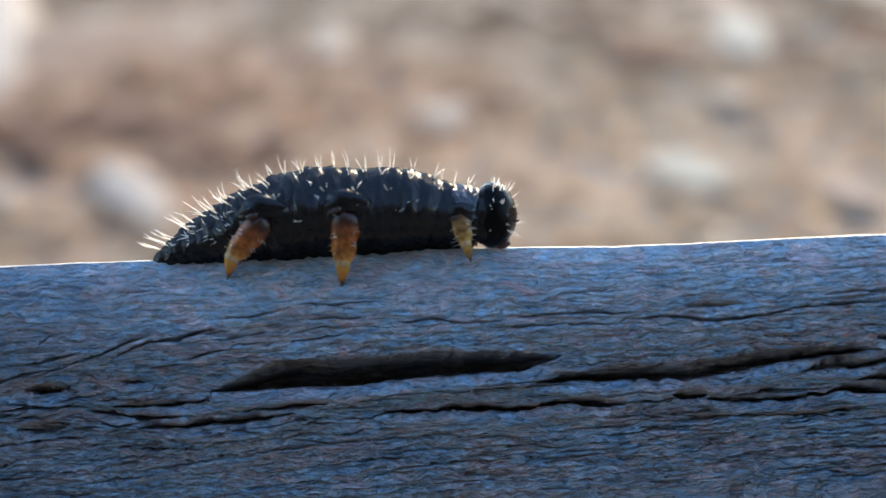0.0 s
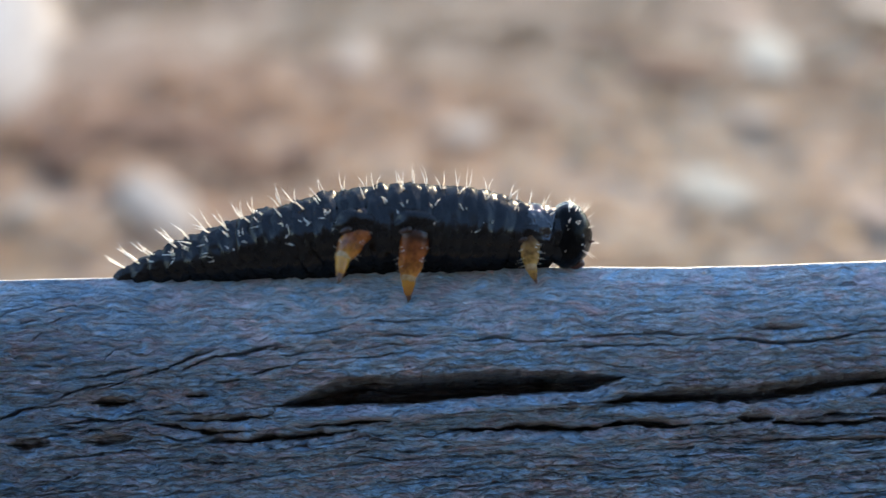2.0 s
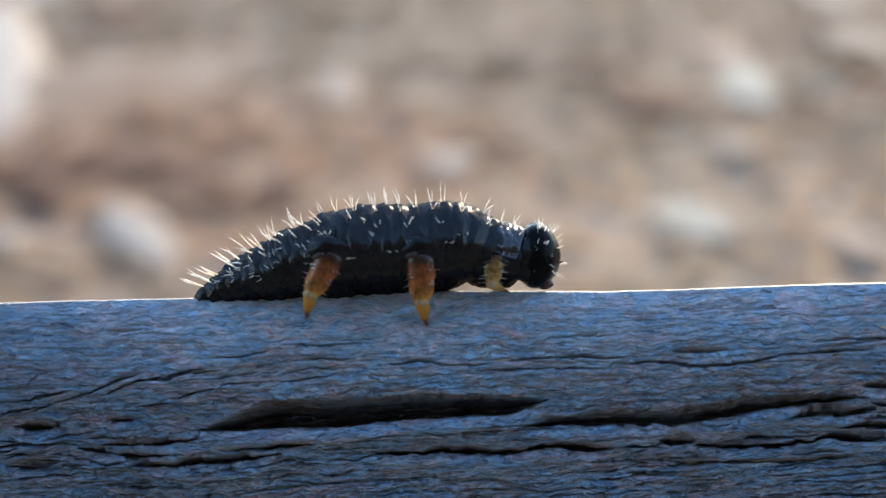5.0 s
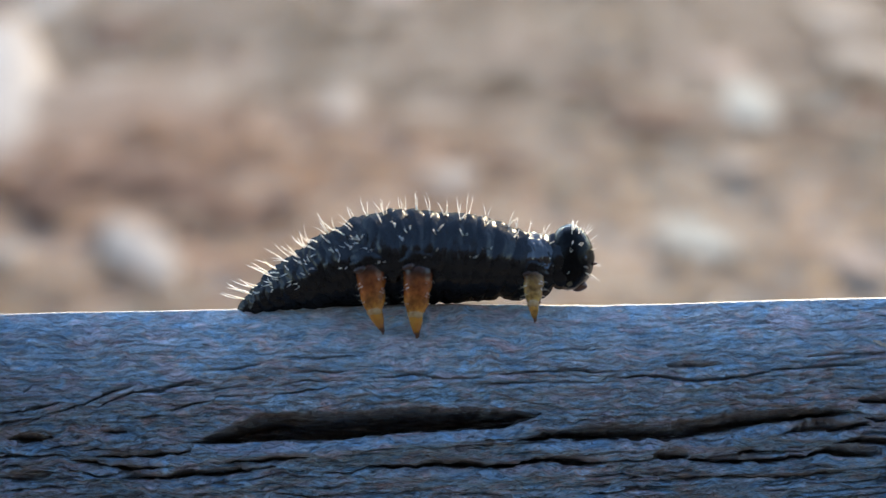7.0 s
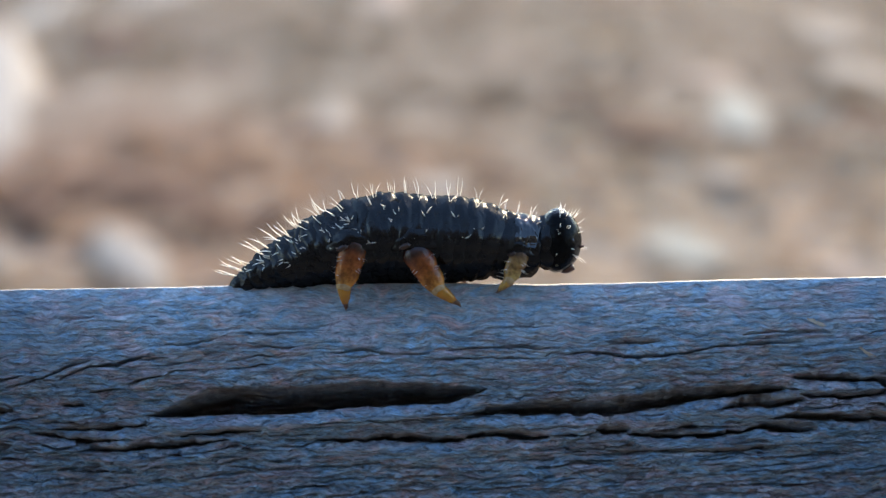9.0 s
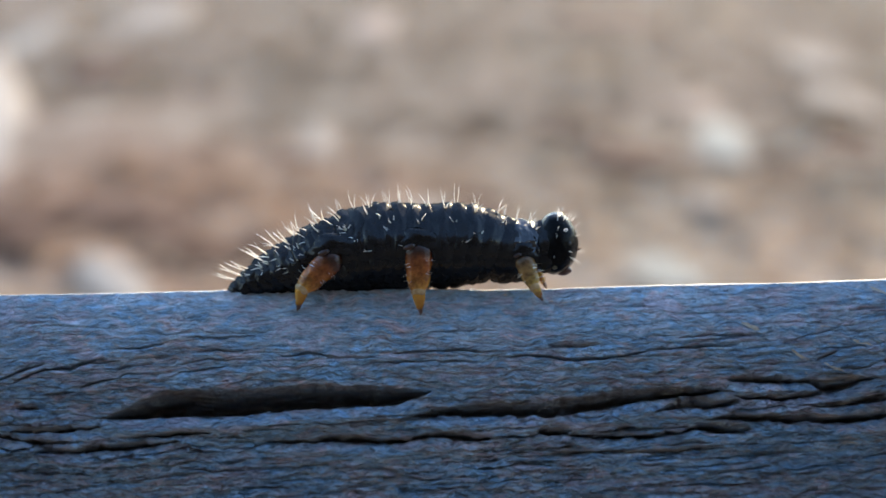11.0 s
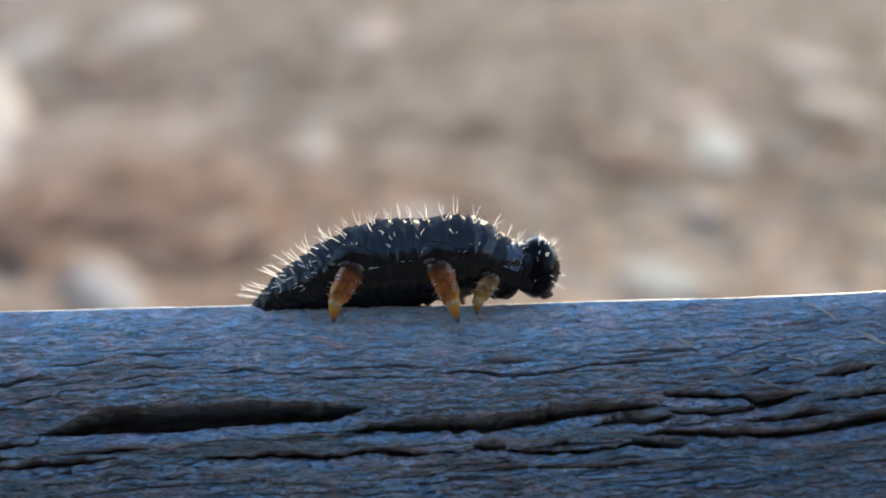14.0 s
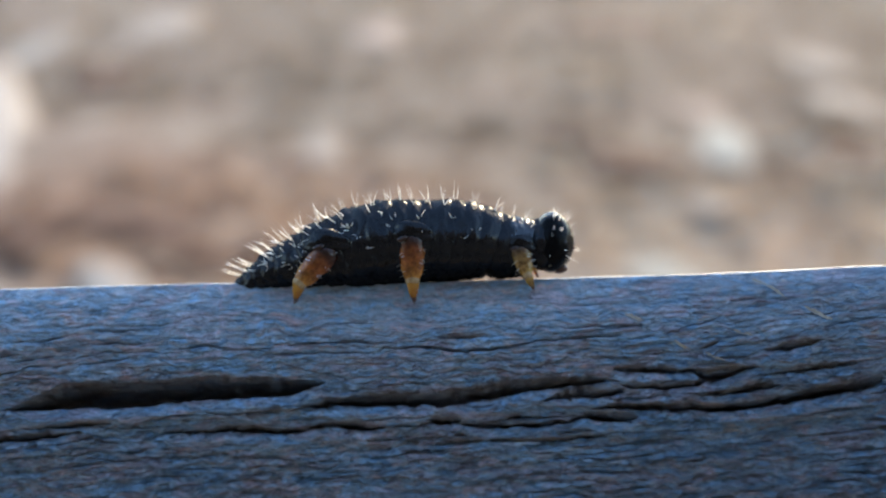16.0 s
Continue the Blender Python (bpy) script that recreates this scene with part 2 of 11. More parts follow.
STONES = {
    "white": stone_material("white stone", (0.58, 0.51, 0.42)),
    "chalk": stone_material("chalky stone", (0.42, 0.385, 0.32)),
    "green": stone_material("greenish stone", (0.41, 0.415, 0.345)),
    "dusty": stone_material("dusty white stone", (0.45, 0.4, 0.335)),
    "pink": stone_material("pinkish stone", (0.43, 0.31, 0.235)),
    "tan": stone_material("tan stone", (0.4, 0.335, 0.27)),
    "bark": stone_material("brown bark", (0.1, 0.048, 0.028), (0.12, 0.066, 0.04)),
}


def part(name, bm, material, parent=None, label=""):
    """Link a bmesh as one mesh object under a thing or a part."""
    me = bpy.data.meshes.new(name)
    for f in bm.faces:
        f.smooth = True
    bm.to_mesh(me)
    bm.free()
    me.materials.append(material)
    ob = new(name, me)
    ob.parent = parent
    return tagged(ob, label)


# ---- numpy value noise ----
def lattice(u, v, seed):
    i, j = np.floor(u).astype(np.int64), np.floor(v).astype(np.int64)
    fu, fv = u - i, v - j
    fu, fv = fu * fu * (3 - 2 * fu), fv * fv * (3 - 2 * fv)

    def h(p, q):
        n = (p * 374761393 + q * 668265263 + seed * 974634777) & 0x7FFFFFFF
        n = ((n ^ (n >> 13)) * 1274126177) & 0x7FFFFFFF
        return ((n ^ (n >> 16)) & 0xFFFF) / 65535.0

    return (h(i, j) * (1 - fu) + h(i + 1, j) * fu) * (1 - fv) + (h(i, j + 1) * (1 - fu) + h(i + 1, j + 1) * fu) * fv


def cloud(u, v, seed, octaves=3):
    total, gain = 0.0, 0.5
    for k in range(octaves):
        total = total + gain * (lattice(u * 2**k, v * 2**k, seed + k) - 0.5)
        gain *= 0.55
    return total


# ---- ground ----
GROUND_Z = -0.35


def build_ground():
    def axis(near, step, far):
        inner = np.arange(-near, near + step / 2, step)
        outer = near + np.geomspace(step, far, 26)
        return np.concatenate([-outer[::-1], inner, outer])

    xs, ys = axis(1.6, 0.025, 600), axis(1.9, 0.025, 600) + 1.9
    X, Y = np.meshgrid(xs, ys)
    fade = np.clip(1.5 - np.hypot(X, Y - 1.9) / 4, 0, 1)
    Z = GROUND_Z + (0.014 * cloud(X * 5, Y * 5, 3) + 0.05 * cloud(X * 1.1, Y * 1.1, 9)) * fade
    n, m = X.shape
    idx = np.arange(n * m).reshape(n, m)
    faces = np.stack([idx[:-1, :-1], idx[:-1, 1:], idx[1:, 1:], idx[1:, :-1]], -1).reshape(-1, 4)
    return tagged(sheet("ground", np.stack([X, Y, Z], -1).reshape(-1, 3), faces, GROUND), "brown sunlit soil under dry leaf litter", "ground", kind="structure")


def sheet(name, verts, faces, material, parent=None):
    me = bpy.data.meshes.new(name)
    me.vertices.add(len(verts))
    me.vertices.foreach_set("co", np.ascontiguousarray(verts, dtype=np.float32).ravel())
    me.loops.add(faces.size)
    me.loops.foreach_set("vertex_index", np.ascontiguousarray(faces, dtype=np.int32).ravel())
    me.polygons.add(len(faces))
    me.polygons.foreach_set("loop_start", np.arange(0, faces.size, faces.shape[1], dtype=np.int32))
    me.polygons.foreach_set("use_smooth", np.ones(len(faces), dtype=bool))
    me.update(calc_edges=True)
    me.validate()
    me.materials.append(material)
    ob = new(name, me)
    ob.parent = parent
    return ob


build_ground()

# unseen dark floor, added to cut warm bounce light on the rail's face
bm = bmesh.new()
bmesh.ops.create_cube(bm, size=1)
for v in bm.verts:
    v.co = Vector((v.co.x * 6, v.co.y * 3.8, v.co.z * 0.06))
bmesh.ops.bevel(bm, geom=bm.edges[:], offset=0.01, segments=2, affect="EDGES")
bounce_floor = tagged(part("pavement", bm, plain("dark bounce floor", (0.03, 0.03, 0.032), (0.07, 0.07, 0.072), 25, 0.8, 0.002)), "added unseen dark floor that cuts bounce light on the rail", "pavement", kind="structure")
bounce_floor.location = (0, -2.02, GROUND_Z + 0.025)


# unseen dark wall behind the camera, added to block the low sky
bm = bmesh.new()
bmesh.ops.create_cube(bm, size=1)
for v in bm.verts:
    v.co = Vector((v.co.x * 7, v.co.y * 0.12, v.co.z * 2.4))
bmesh.ops.bevel(bm, geom=bm.edges[:], offset=0.01, segments=2, affect="EDGES")
wall = tagged(part("sky_blocker", bm, plain("dark sky-block paint", (0.03, 0.03, 0.033), (0.055, 0.055, 0.06), 8, 0.85, 0.001)), "added unseen dark wall that blocks low sky light", "wall", kind="structure")
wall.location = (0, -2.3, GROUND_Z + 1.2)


def build_litter(count, large):
    """Small dry leaves lying flat, and long curled ones that stand up out of them."""
    rng = np.random.default_rng(5)
    verts, faces = [], []
    for n in range(count + large):
        big = n >= count
        d = 0.1 + 4.4 * rng.random() ** 1.3
        x, y = rng.uniform(-1, 1) * ((0.25 + 0.4 * d) if big else (1.3 + 0.5 * d)), d
        if any(((dx * math.cos(w) + dy * math.sin(w)) / (sw / 2 + 0.012)) ** 2 + ((dy * math.cos(w) - dx * math.sin(w)) / (sd / 2 + 0.012)) ** 2 < 1 for dx, dy, sw, sd, w in ((x - sx, y - sy, sw, sd, w) for sx, sy, sw, sd, w in SPOTS)):
            continue
        length, wide = (rng.uniform(0.05, 0.095), rng.uniform(0.011, 0.021)) if big else (rng.uniform(0.02, 0.055), rng.uniform(0.006, 0.014))
        turn, tip, curl = rng.uniform(0, 6.3), rng.normal(0, 0.18 if big else 0.06), rng.uniform(0.05, 0.2)
        roll = rng.normal(0, 0.25 if big else 0.08)
        lift = (abs(math.sin(tip)) * length / 2 + abs(math.sin(roll)) * wide) * 0.85
        base = len(verts)
        for k, w in ((-1, 0.15), (-0.4, 0.9), (0.3, 1.0), (1, 0.1)):
            for side in (-1, 0, 1):
                u, v = k * length / 2, side * wide * w * math.cos(roll)
                z = curl * length * k * k * 0.4 + abs(side) * wide * 0.15 + math.sin(tip) * u + math.sin(roll) * side * wide * w
                verts.append((x + u * math.cos(turn) - v * math.sin(turn), y + u * math.sin(turn) + v * math.cos(turn), GROUND_Z + 0.006 + lift + z))
        for p in (base, base + 3, base + 6):
            faces += [(p, p + 1, p + 4, p + 3), (p + 1, p + 2, p + 5, p + 4)]
    ob = sheet("leaf_litter", np.array(verts), np.array(faces), LITTER)
    return tagged(ob, "scattered dry brown and tan leaves on the soil", "leaf litter", kind="stuff")


SPOTS = []


def lump(name, x, y, wide, deep, high, material, label, category, seed, turn=0):
    """A flat stone or piece of bark: an uneven rounded slab, half sunk in the litter. Its spot, depth and turn fit the
    camera's view.
    """
    bm = bmesh.new()
    bmesh.ops.create_icosphere(bm, subdivisions=3, radius=1)
    for v in bm.verts:
        p = v.co.copy()
        k = 1 + 0.35 * noise.noise(p * 1.3 + Vector((seed * 7.1, 0, 0))) + 0.1 * noise.noise(p * 4 + Vector((0, seed, 0)))
        v.co = Vector((p.x * wide / 2, p.y * deep / 2, p.z * high / 2)) * k
    SPOTS.append((x, y, wide, deep, radians(turn)))
    ob = part(name, bm, material)
    ob.matrix_world = pose(x, y, GROUND_Z + high * 0.36 + 0.002, 1, 0, turn)
    return tagged(ob, label, category, "stones and bark in the litter")


lump("pale_stone", -0.662, 1.97, 0.15, 1.2, 0.022, STONES["white"], "bright white stone lying in the leaf litter", "stone", 1, 16)
lump("pale_stone", -0.789, 2.751, 0.093, 0.800, 0.011, STONES["chalk"], "chalky white stone lying in the leaf litter", "stone", 2)
lump("pale_stone", -0.473, 1.813, 0.110, 0.324, 0.011, STONES["tan"], "tan stone half sunk in the leaf litter", "stone", 3)
lump("pale_stone", -0.470, 1.732, 0.061, 0.159, 0.008, STONES["chalk"], "chalky white stone lying in the leaf litter", "stone", 4)
lump("pale_stone", -0.358, 1.835, 0.071, 0.254, 0.011, STONES["tan"], "tan stone half sunk in the leaf litter", "stone", 5)
lump("pale_stone", -0.284, 1.118, 0.058, 0.21, 0.011, STONES["dusty"], "dusty white stone lying in the leaf litter", "stone", 6, 24)
lump("pale_stone", 0.378, 1.72, 0.072, 0.32, 0.010, STONES["green"], "pale greenish stone lying in the leaf litter", "stone", 7, -6)
lump("pale_stone", 0.389, 1.960, 0.075, 0.153, 0.008, STONES["pink"], "pinkish pale stone lying in the leaf litter", "stone", 8)
lump("pale_stone", 0.215, 1.125, 0.072, 0.125, 0.008, STONES["green"], "pale greenish stone lying in the leaf litter", "stone", 9, 12)
lump("pale_stone", 0.302, 1.403, 0.050, 0.110, 0.008, STONES["tan"], "tan stone half sunk in the leaf litter", "stone", 10)
lump("pale_stone", 0.604, 1.987, 0.095, 0.246, 0.011, STONES["tan"], "tan stone half sunk in the leaf litter", "stone", 11)
lump("pale_stone", 0.667, 2.388, 0.102, 0.281, 0.011, STONES["tan"], "tan stone half sunk in the leaf litter", "stone", 12)
lump("pale_stone", -0.402, 1.113, 0.032, 0.067, 0.008, STONES["chalk"], "chalky white stone lying in the leaf litter", "stone", 13)
lump("pale_stone", -0.146, 1.721, 0.051, 0.192, 0.010, STONES["tan"], "tan stone half sunk in the leaf litter", "stone", 14)
lump("pale_stone", -0.009, 1.354, 0.065, 0.104, 0.008, STONES["tan"], "tan stone half sunk in the leaf litter", "stone", 15)
lump("pale_stone", 0.338, 1.054, 0.045, 0.091, 0.008, STONES["pink"], "pinkish pale stone lying in the leaf litter", "stone", 16)
lump("bark_piece", -0.373, 1.405, 0.094, 0.111, 0.008, STONES["bark"], "dark brown piece of bark on the soil", "bark", 17)
lump("bark_piece", -0.255, 1.282, 0.080, 0.109, 0.008, STONES["bark"], "dark brown piece of bark on the soil", "bark", 18)
lump("bark_piece", 0.248, 1.647, 0.128, 0.151, 0.008, STONES["bark"], "dark brown piece of bark on the soil", "bark", 19)
lump("bark_piece", 0.521, 1.676, 0.082, 0.133, 0.008, STONES["bark"], "dark brown piece of bark on the soil", "bark", 20)
lump("bark_piece", -0.180, 1.268, 0.045, 0.072, 0.008, STONES["bark"], "dark brown piece of bark on the soil", "bark", 21)
lump("bark_piece", -0.348, 2.114, 0.062, 0.151, 0.008, STONES["bark"], "dark brown piece of bark on the soil", "bark", 22)
lump("bark_piece", -0.577, 2.387, 0.111, 0.219, 0.008, STONES["bark"], "dark brown piece of bark on the soil", "bark", 23)
lump("bark_piece", 0.053, 1.427, 0.068, 0.076, 0.008, STONES["bark"], "dark brown piece of bark on the soil", "bark", 24)
lump("bark_piece", -0.441, 1.329, 0.067, 0.078, 0.008, STONES["bark"], "dark brown piece of bark on the soil", "bark", 25)
lump("bark_piece", -0.402, 1.269, 0.052, 0.103, 0.008, STONES["bark"], "dark brown piece of bark on the soil", "bark", 26)
lump("pale_stone", -0.609, 3.154, 0.157, 0.573, 0.011, STONES["tan"], "tan stone half sunk in the leaf litter", "stone", 27)
lump("pale_stone", -0.121, 2.941, 0.108, 0.458, 0.011, STONES["pink"], "pinkish pale stone lying in the leaf litter", "stone", 28)
lump("bark_piece", 0.373, 2.945, 0.242, 0.276, 0.008, STONES["bark"], "dark brown piece of bark on the soil", "bark", 29)
lump("bark_piece", -0.314, 1.372, 0.110, 0.118, 0.008, STONES["bark"], "dark brown piece of bark on the soil", "bark", 40)
lump("bark_piece", -0.212, 1.216, 0.066, 0.065, 0.008, STONES["bark"], "dark brown piece of bark on the soil", "bark", 41)
lump("bark_piece", -0.412, 1.378, 0.062, 0.095, 0.008, STONES["bark"], "dark brown piece of bark on the soil", "bark", 42)
lump("bark_piece", -0.176, 1.646, 0.078, 0.097, 0.008, STONES["bark"], "dark brown piece of bark on the soil", "bark", 43)
lump("bark_piece", 0.183, 1.814, 0.092, 0.096, 0.008, STONES["bark"], "dark brown piece of bark on the soil", "bark", 44)
lump("bark_piece", 0.421, 1.569, 0.076, 0.074, 0.008, STONES["bark"], "dark brown piece of bark on the soil", "bark", 45)
build_litter(12500, 450)


# ---- the rail ----
TILT0, TILT1, ARC = 35.0, 89.0, 7.5


def rail_section(s):
    """Height and depth of the front of the rail, s millimetres down from its crest along the surface."""
    k = np.linspace(0, 1, 400)
    th = np.radians(TILT0 + (TILT1 - TILT0) * k)
    step = ARC / 399
    y = np.concatenate([[0], -np.cumsum(np.cos(th[1:]) * step)])
    z = np.concatenate([[0], -np.cumsum(np.sin(th[1:]) * step)])
    past = np.maximum(s - ARC, 0)
    last = math.radians(91.5)
    Y = np.interp(s, k * ARC, y) - past * math.cos(last)
    Z = np.interp(s, k * ARC, z) - past * math.sin(last)
    tilt = np.radians(np.where(s < ARC, TILT0 + (TILT1 - TILT0) * s / ARC, 91.5))
    return Y, Z, tilt


class Field:
    """The relief of the rail's face in millimetres: along X, down the surface S."""

    def __init__(self, xs, ss):
        self.X, self.S = np.meshgrid(xs, ss)
        self.H = np.zeros_like(self.X)       # splits and their lips
        self.calm = np.ones_like(self.X)     # how much of the grain is left
        self.sink = np.zeros_like(self.X)    # how far the floor of a split drops
        self.brown_fill = np.zeros_like(self.X)   # dark brown wood, with some of the splits' shade in it

    def columns(self, x0, x1):
        return np.where((self.X[0] >= x0) & (self.X[0] <= x1))[0]


def smooth(x, lo, hi):
    u = np.clip((x - lo) / (hi - lo), 0, 1)
    return u * u * (3 - 2 * u)


def carve(f, points, half, depth, seed):
    """A thin split along a line of (along, down) millimetres, uneven and broken in places."""
    px, ps = (np.array(points[i::2], dtype=float) for i in (0, 1))
    order = np.argsort(px)
    px, ps = px[order], ps[order]
    cols = f.columns(px[0], px[-1])
    if not len(cols):
        return
    x, s = f.X[:, cols], f.S[:, cols]
    nil = x[0] * 0
    mid = np.interp(x[0], px, ps) + 0.34 * cloud(x[0] / 1.5, nil, seed, 2) + 0.16 * cloud(x[0] / 0.4, nil + 3, seed + 1, 2)
    end = min(2.2, 0.35 * (px[-1] - px[0]))
    taper = np.clip(np.minimum(x[0] - px[0], px[-1] - x[0]) / end, 0, 1) ** 0.6
    w = half * taper * np.clip(0.85 + 1.9 * cloud(x[0] / 1.9, nil + 5, seed + 50, 3), 0.22, 1.7) + 0.012
    off = s - mid
    d = off / w
    cut = smooth(d, -1.5, -0.3) * (1 - smooth(d, 0.75, 1.15))
    slot = depth * (0.3 + 0.7 * taper) * cut
    rise = smooth(off, w[None] * 0.9, w[None] * 0.9 + 0.25) * np.exp(-np.clip(off - w - 0.2, 0, None) / 0.5) * taper
    f.H[:, cols] += min(0.3, 0.5 * half + 0.06) * rise - slot
    f.sink[:, cols] += 0.35 * slot


def gash(f, top, bottom, depth, seed, lip):
    """A weathered opening between two edges: a brown slope that dips under the upper edge, a dark slot, a proud rounded lower lip."""
    tx, ts = (np.array(top[i::2], dtype=float) for i in (0, 1))
    bx, bs = (np.array(bottom[i::2], dtype=float) for i in (0, 1))
    x0, x1 = min(tx[0], bx[0]), max(tx[-1], bx[-1])
    cols = f.columns(x0, x1)
    if not len(cols):
        return
    x, s = f.X[:, cols], f.S[:, cols]
    nil = x[0] * 0
    end = min(2.5, 0.3 * (x1 - x0))
    taper = np.clip(np.minimum(x[0] - x0, x1 - x[0]) / end, 0, 1) ** 0.55
    upper = np.interp(x[0], tx, ts) + 0.4 * cloud(x[0] / 2.2, nil, seed, 3) + 0.45 * cloud(x[0] / 0.6, nil + 2, seed + 3, 2)
    lower = np.interp(x[0], bx, bs) + 0.26 * cloud(x[0] / 1.6, nil + 4, seed + 1, 4) + (0.16 if lip > 0.3 else 0.26) * cloud(x[0] / 0.5, nil + 7, seed + 2, 2)
    mid, half = (upper + lower) / 2, np.maximum(lower - upper, 0.06) / 2
    half = half * (0.25 + 0.75 * taper)
    u = (s - mid + half) / (2 * half)
    # the floor drops in ragged steps from the upper edge to the slot
    ragged = 0.22 * cloud(x / 1.1, s / 0.35, seed + 5, 3) + 0.12 * cloud(x / 3.5, s / 0.12, seed + 6, 2)
    late = 0.0 if depth > 5 else 0.2
    floor = 0.35 * smooth(u, -0.15, 0.2 + late) + 0.65 * smooth(u + ragged, 0.12 + late, 0.5 + late)
    inside = 1 - smooth(s - mid - half, -0.04, 0.05)
    # splinters that bridge the slot here and there
    bridge = smooth(cloud(x / 0.9, s / 0.3, seed + 8, 2), 0.17, 0.3) * smooth(u, 0.35, 0.8) * (0.55 if depth > 2.2 else 0.3)
    slot = depth * (0.3 + 0.7 * taper) * floor * inside * (1 - bridge) * (0.85 + 0.7 * cloud(x / 1.3, s / 0.22, seed + 17, 2))
    below = s - mid - half
    rise = smooth(below, -0.05, 0.7) * np.exp(-np.clip(below - 0.6, 0, None) ** 2 / 1.3) * taper
    f.H[:, cols] += 1.7 * lip * rise * (1 + 0.5 * cloud(x / 2.5, s / 1.2, seed + 12, 2)) - slot
    f.sink[:, cols] += 0.5 * slot
    f.calm[:, cols] *= 1 - 0.65 * np.clip(rise * (lip > 0.3) + 0.4 * floor * inside, 0, 1)
    # crumbling wood along both edges
    near = np.exp(-((below - 0.1) / 0.45) ** 2) * taper * (1 if lip < 0.55 else 0.4)
    f.H[:, cols] += near * (0.8 * cloud(x / 0.8, s / 0.42, seed + 21, 3) - 0.9 * np.abs(cloud(x / 1.1, s / 0.5, seed + 23, 2)))
    # brown mask over slope and slot; its dark tone adds painted shade
    dark_brown = 0.8 * smooth(s - upper, -0.45, 0.05) * inside * taper * np.clip(0.75 + 1.2 * cloud(x / 3, s / 0.8, seed + 15, 3), 0, 1)
    f.brown_fill[:, cols] = np.maximum(f.brown_fill[:, cols], dark_brown)


SCRATCHES = (
    (38.5, 0.6, 41.5, 2.7, 0.21),
    (43.0, 3.6, 45.4, 5.0, 0.22),
    (27.0, 3.7, 28.6, 4.35, 0.2),
    (31.3, 6.2, 32.8, 7.0, 0.16),
    (34.05, 7.3, 36.1, 8.25, 0.10),
    (36.6, 5.3, 38.35, 5.95, 0.13),
)


def grain_relief(f):
    """Worn grain: layers that overlap like shingles, curling fibres and small pits."""
    X, S = f.X, f.S
    lean = S + 0.055 * X + 0.0009 * np.clip(-X, 0, 60) ** 2 * np.clip(S / 8, 0, 1)
    wave = lean + 1.1 * cloud(X / 24, S / 8, 2, 2)
    low = smooth(S, 8, 15)
    curl = wave + 0.5 * cloud(X / 3.2, S / 1.6, 4, 3) + 0.75 * (1 - low) * cloud(X / 5.5, S / 3, 8, 2)
    H = 0.55 * cloud(X / 13, wave / 3.5, 11, 3) + 0.34 * cloud(X / 3.0, curl / 1.3, 13, 2)

    def layers(period, warp, seed, amount):
        phi = curl / period + warp * cloud(X / 6, wave / 2.2, seed, 3) + 0.5 * cloud(X / 1.2, S / 0.5, seed + 3, 2)
        k = phi - np.floor(phi)
        tooth = np.where(k < 0.82, k / 0.82, (1 - k) / 0.18)
        worn = np.clip(0.45 + 2.4 * cloud(X / 5, wave / 0.9, seed + 7, 3), 0, 1)
        return amount * worn * (tooth - 0.5)

    H += layers(1.45, 2.6, 21, 0.24 + 0.08 * low)
    H += layers(0.62, 2.0, 31, 0.05 + 0.32 * low)
    swirl = S + 0.9 * cloud(X / 1.6, S / 1.6, 6, 3)
    lines = (S + 1.5 * cloud(X / 8, S / 2.6, 61, 3) + 0.45 * cloud(X / 1.9, S / 1.1, 63, 3)) / 0.62
    H -= 0.2 * (1 - low) * np.exp(-((lines - np.floor(lines) - 0.5) / 0.15) ** 2) * np.clip(0.5 + 2.5 * cloud(X / 4, S / 1.2, 65, 2), 0, 1)
    H -= (1 - 0.6 * low) * ((0.4 + 0.35 * low) * np.abs(cloud(X / 1.7 + 0.6 * swirl, swirl / 0.75, 37, 3)) + 0.3 * np.abs(cloud(X / 0.6, swirl / 0.3, 39, 2)))
    H += (0.34 + 0.1 * low) * cloud(X / 1.1, curl / 0.3, 41, 2)
    H += (0.24 + 0.2 * low) * cloud(X / 0.5, curl / 0.2, 43, 2)
    # pits torn out along the grain
    pits = smooth(cloud(X / 2.6, curl / 0.28, 51, 2), 0.16 - 0.06 * low, 0.28) * np.clip(0.4 + 3 * cloud(X / 9, wave / 3, 55, 2), 0, 1)
    H -= (0.4 + 0.55 * low) * pits
    return 1.1 * H + 0.3, 0.25 * pits


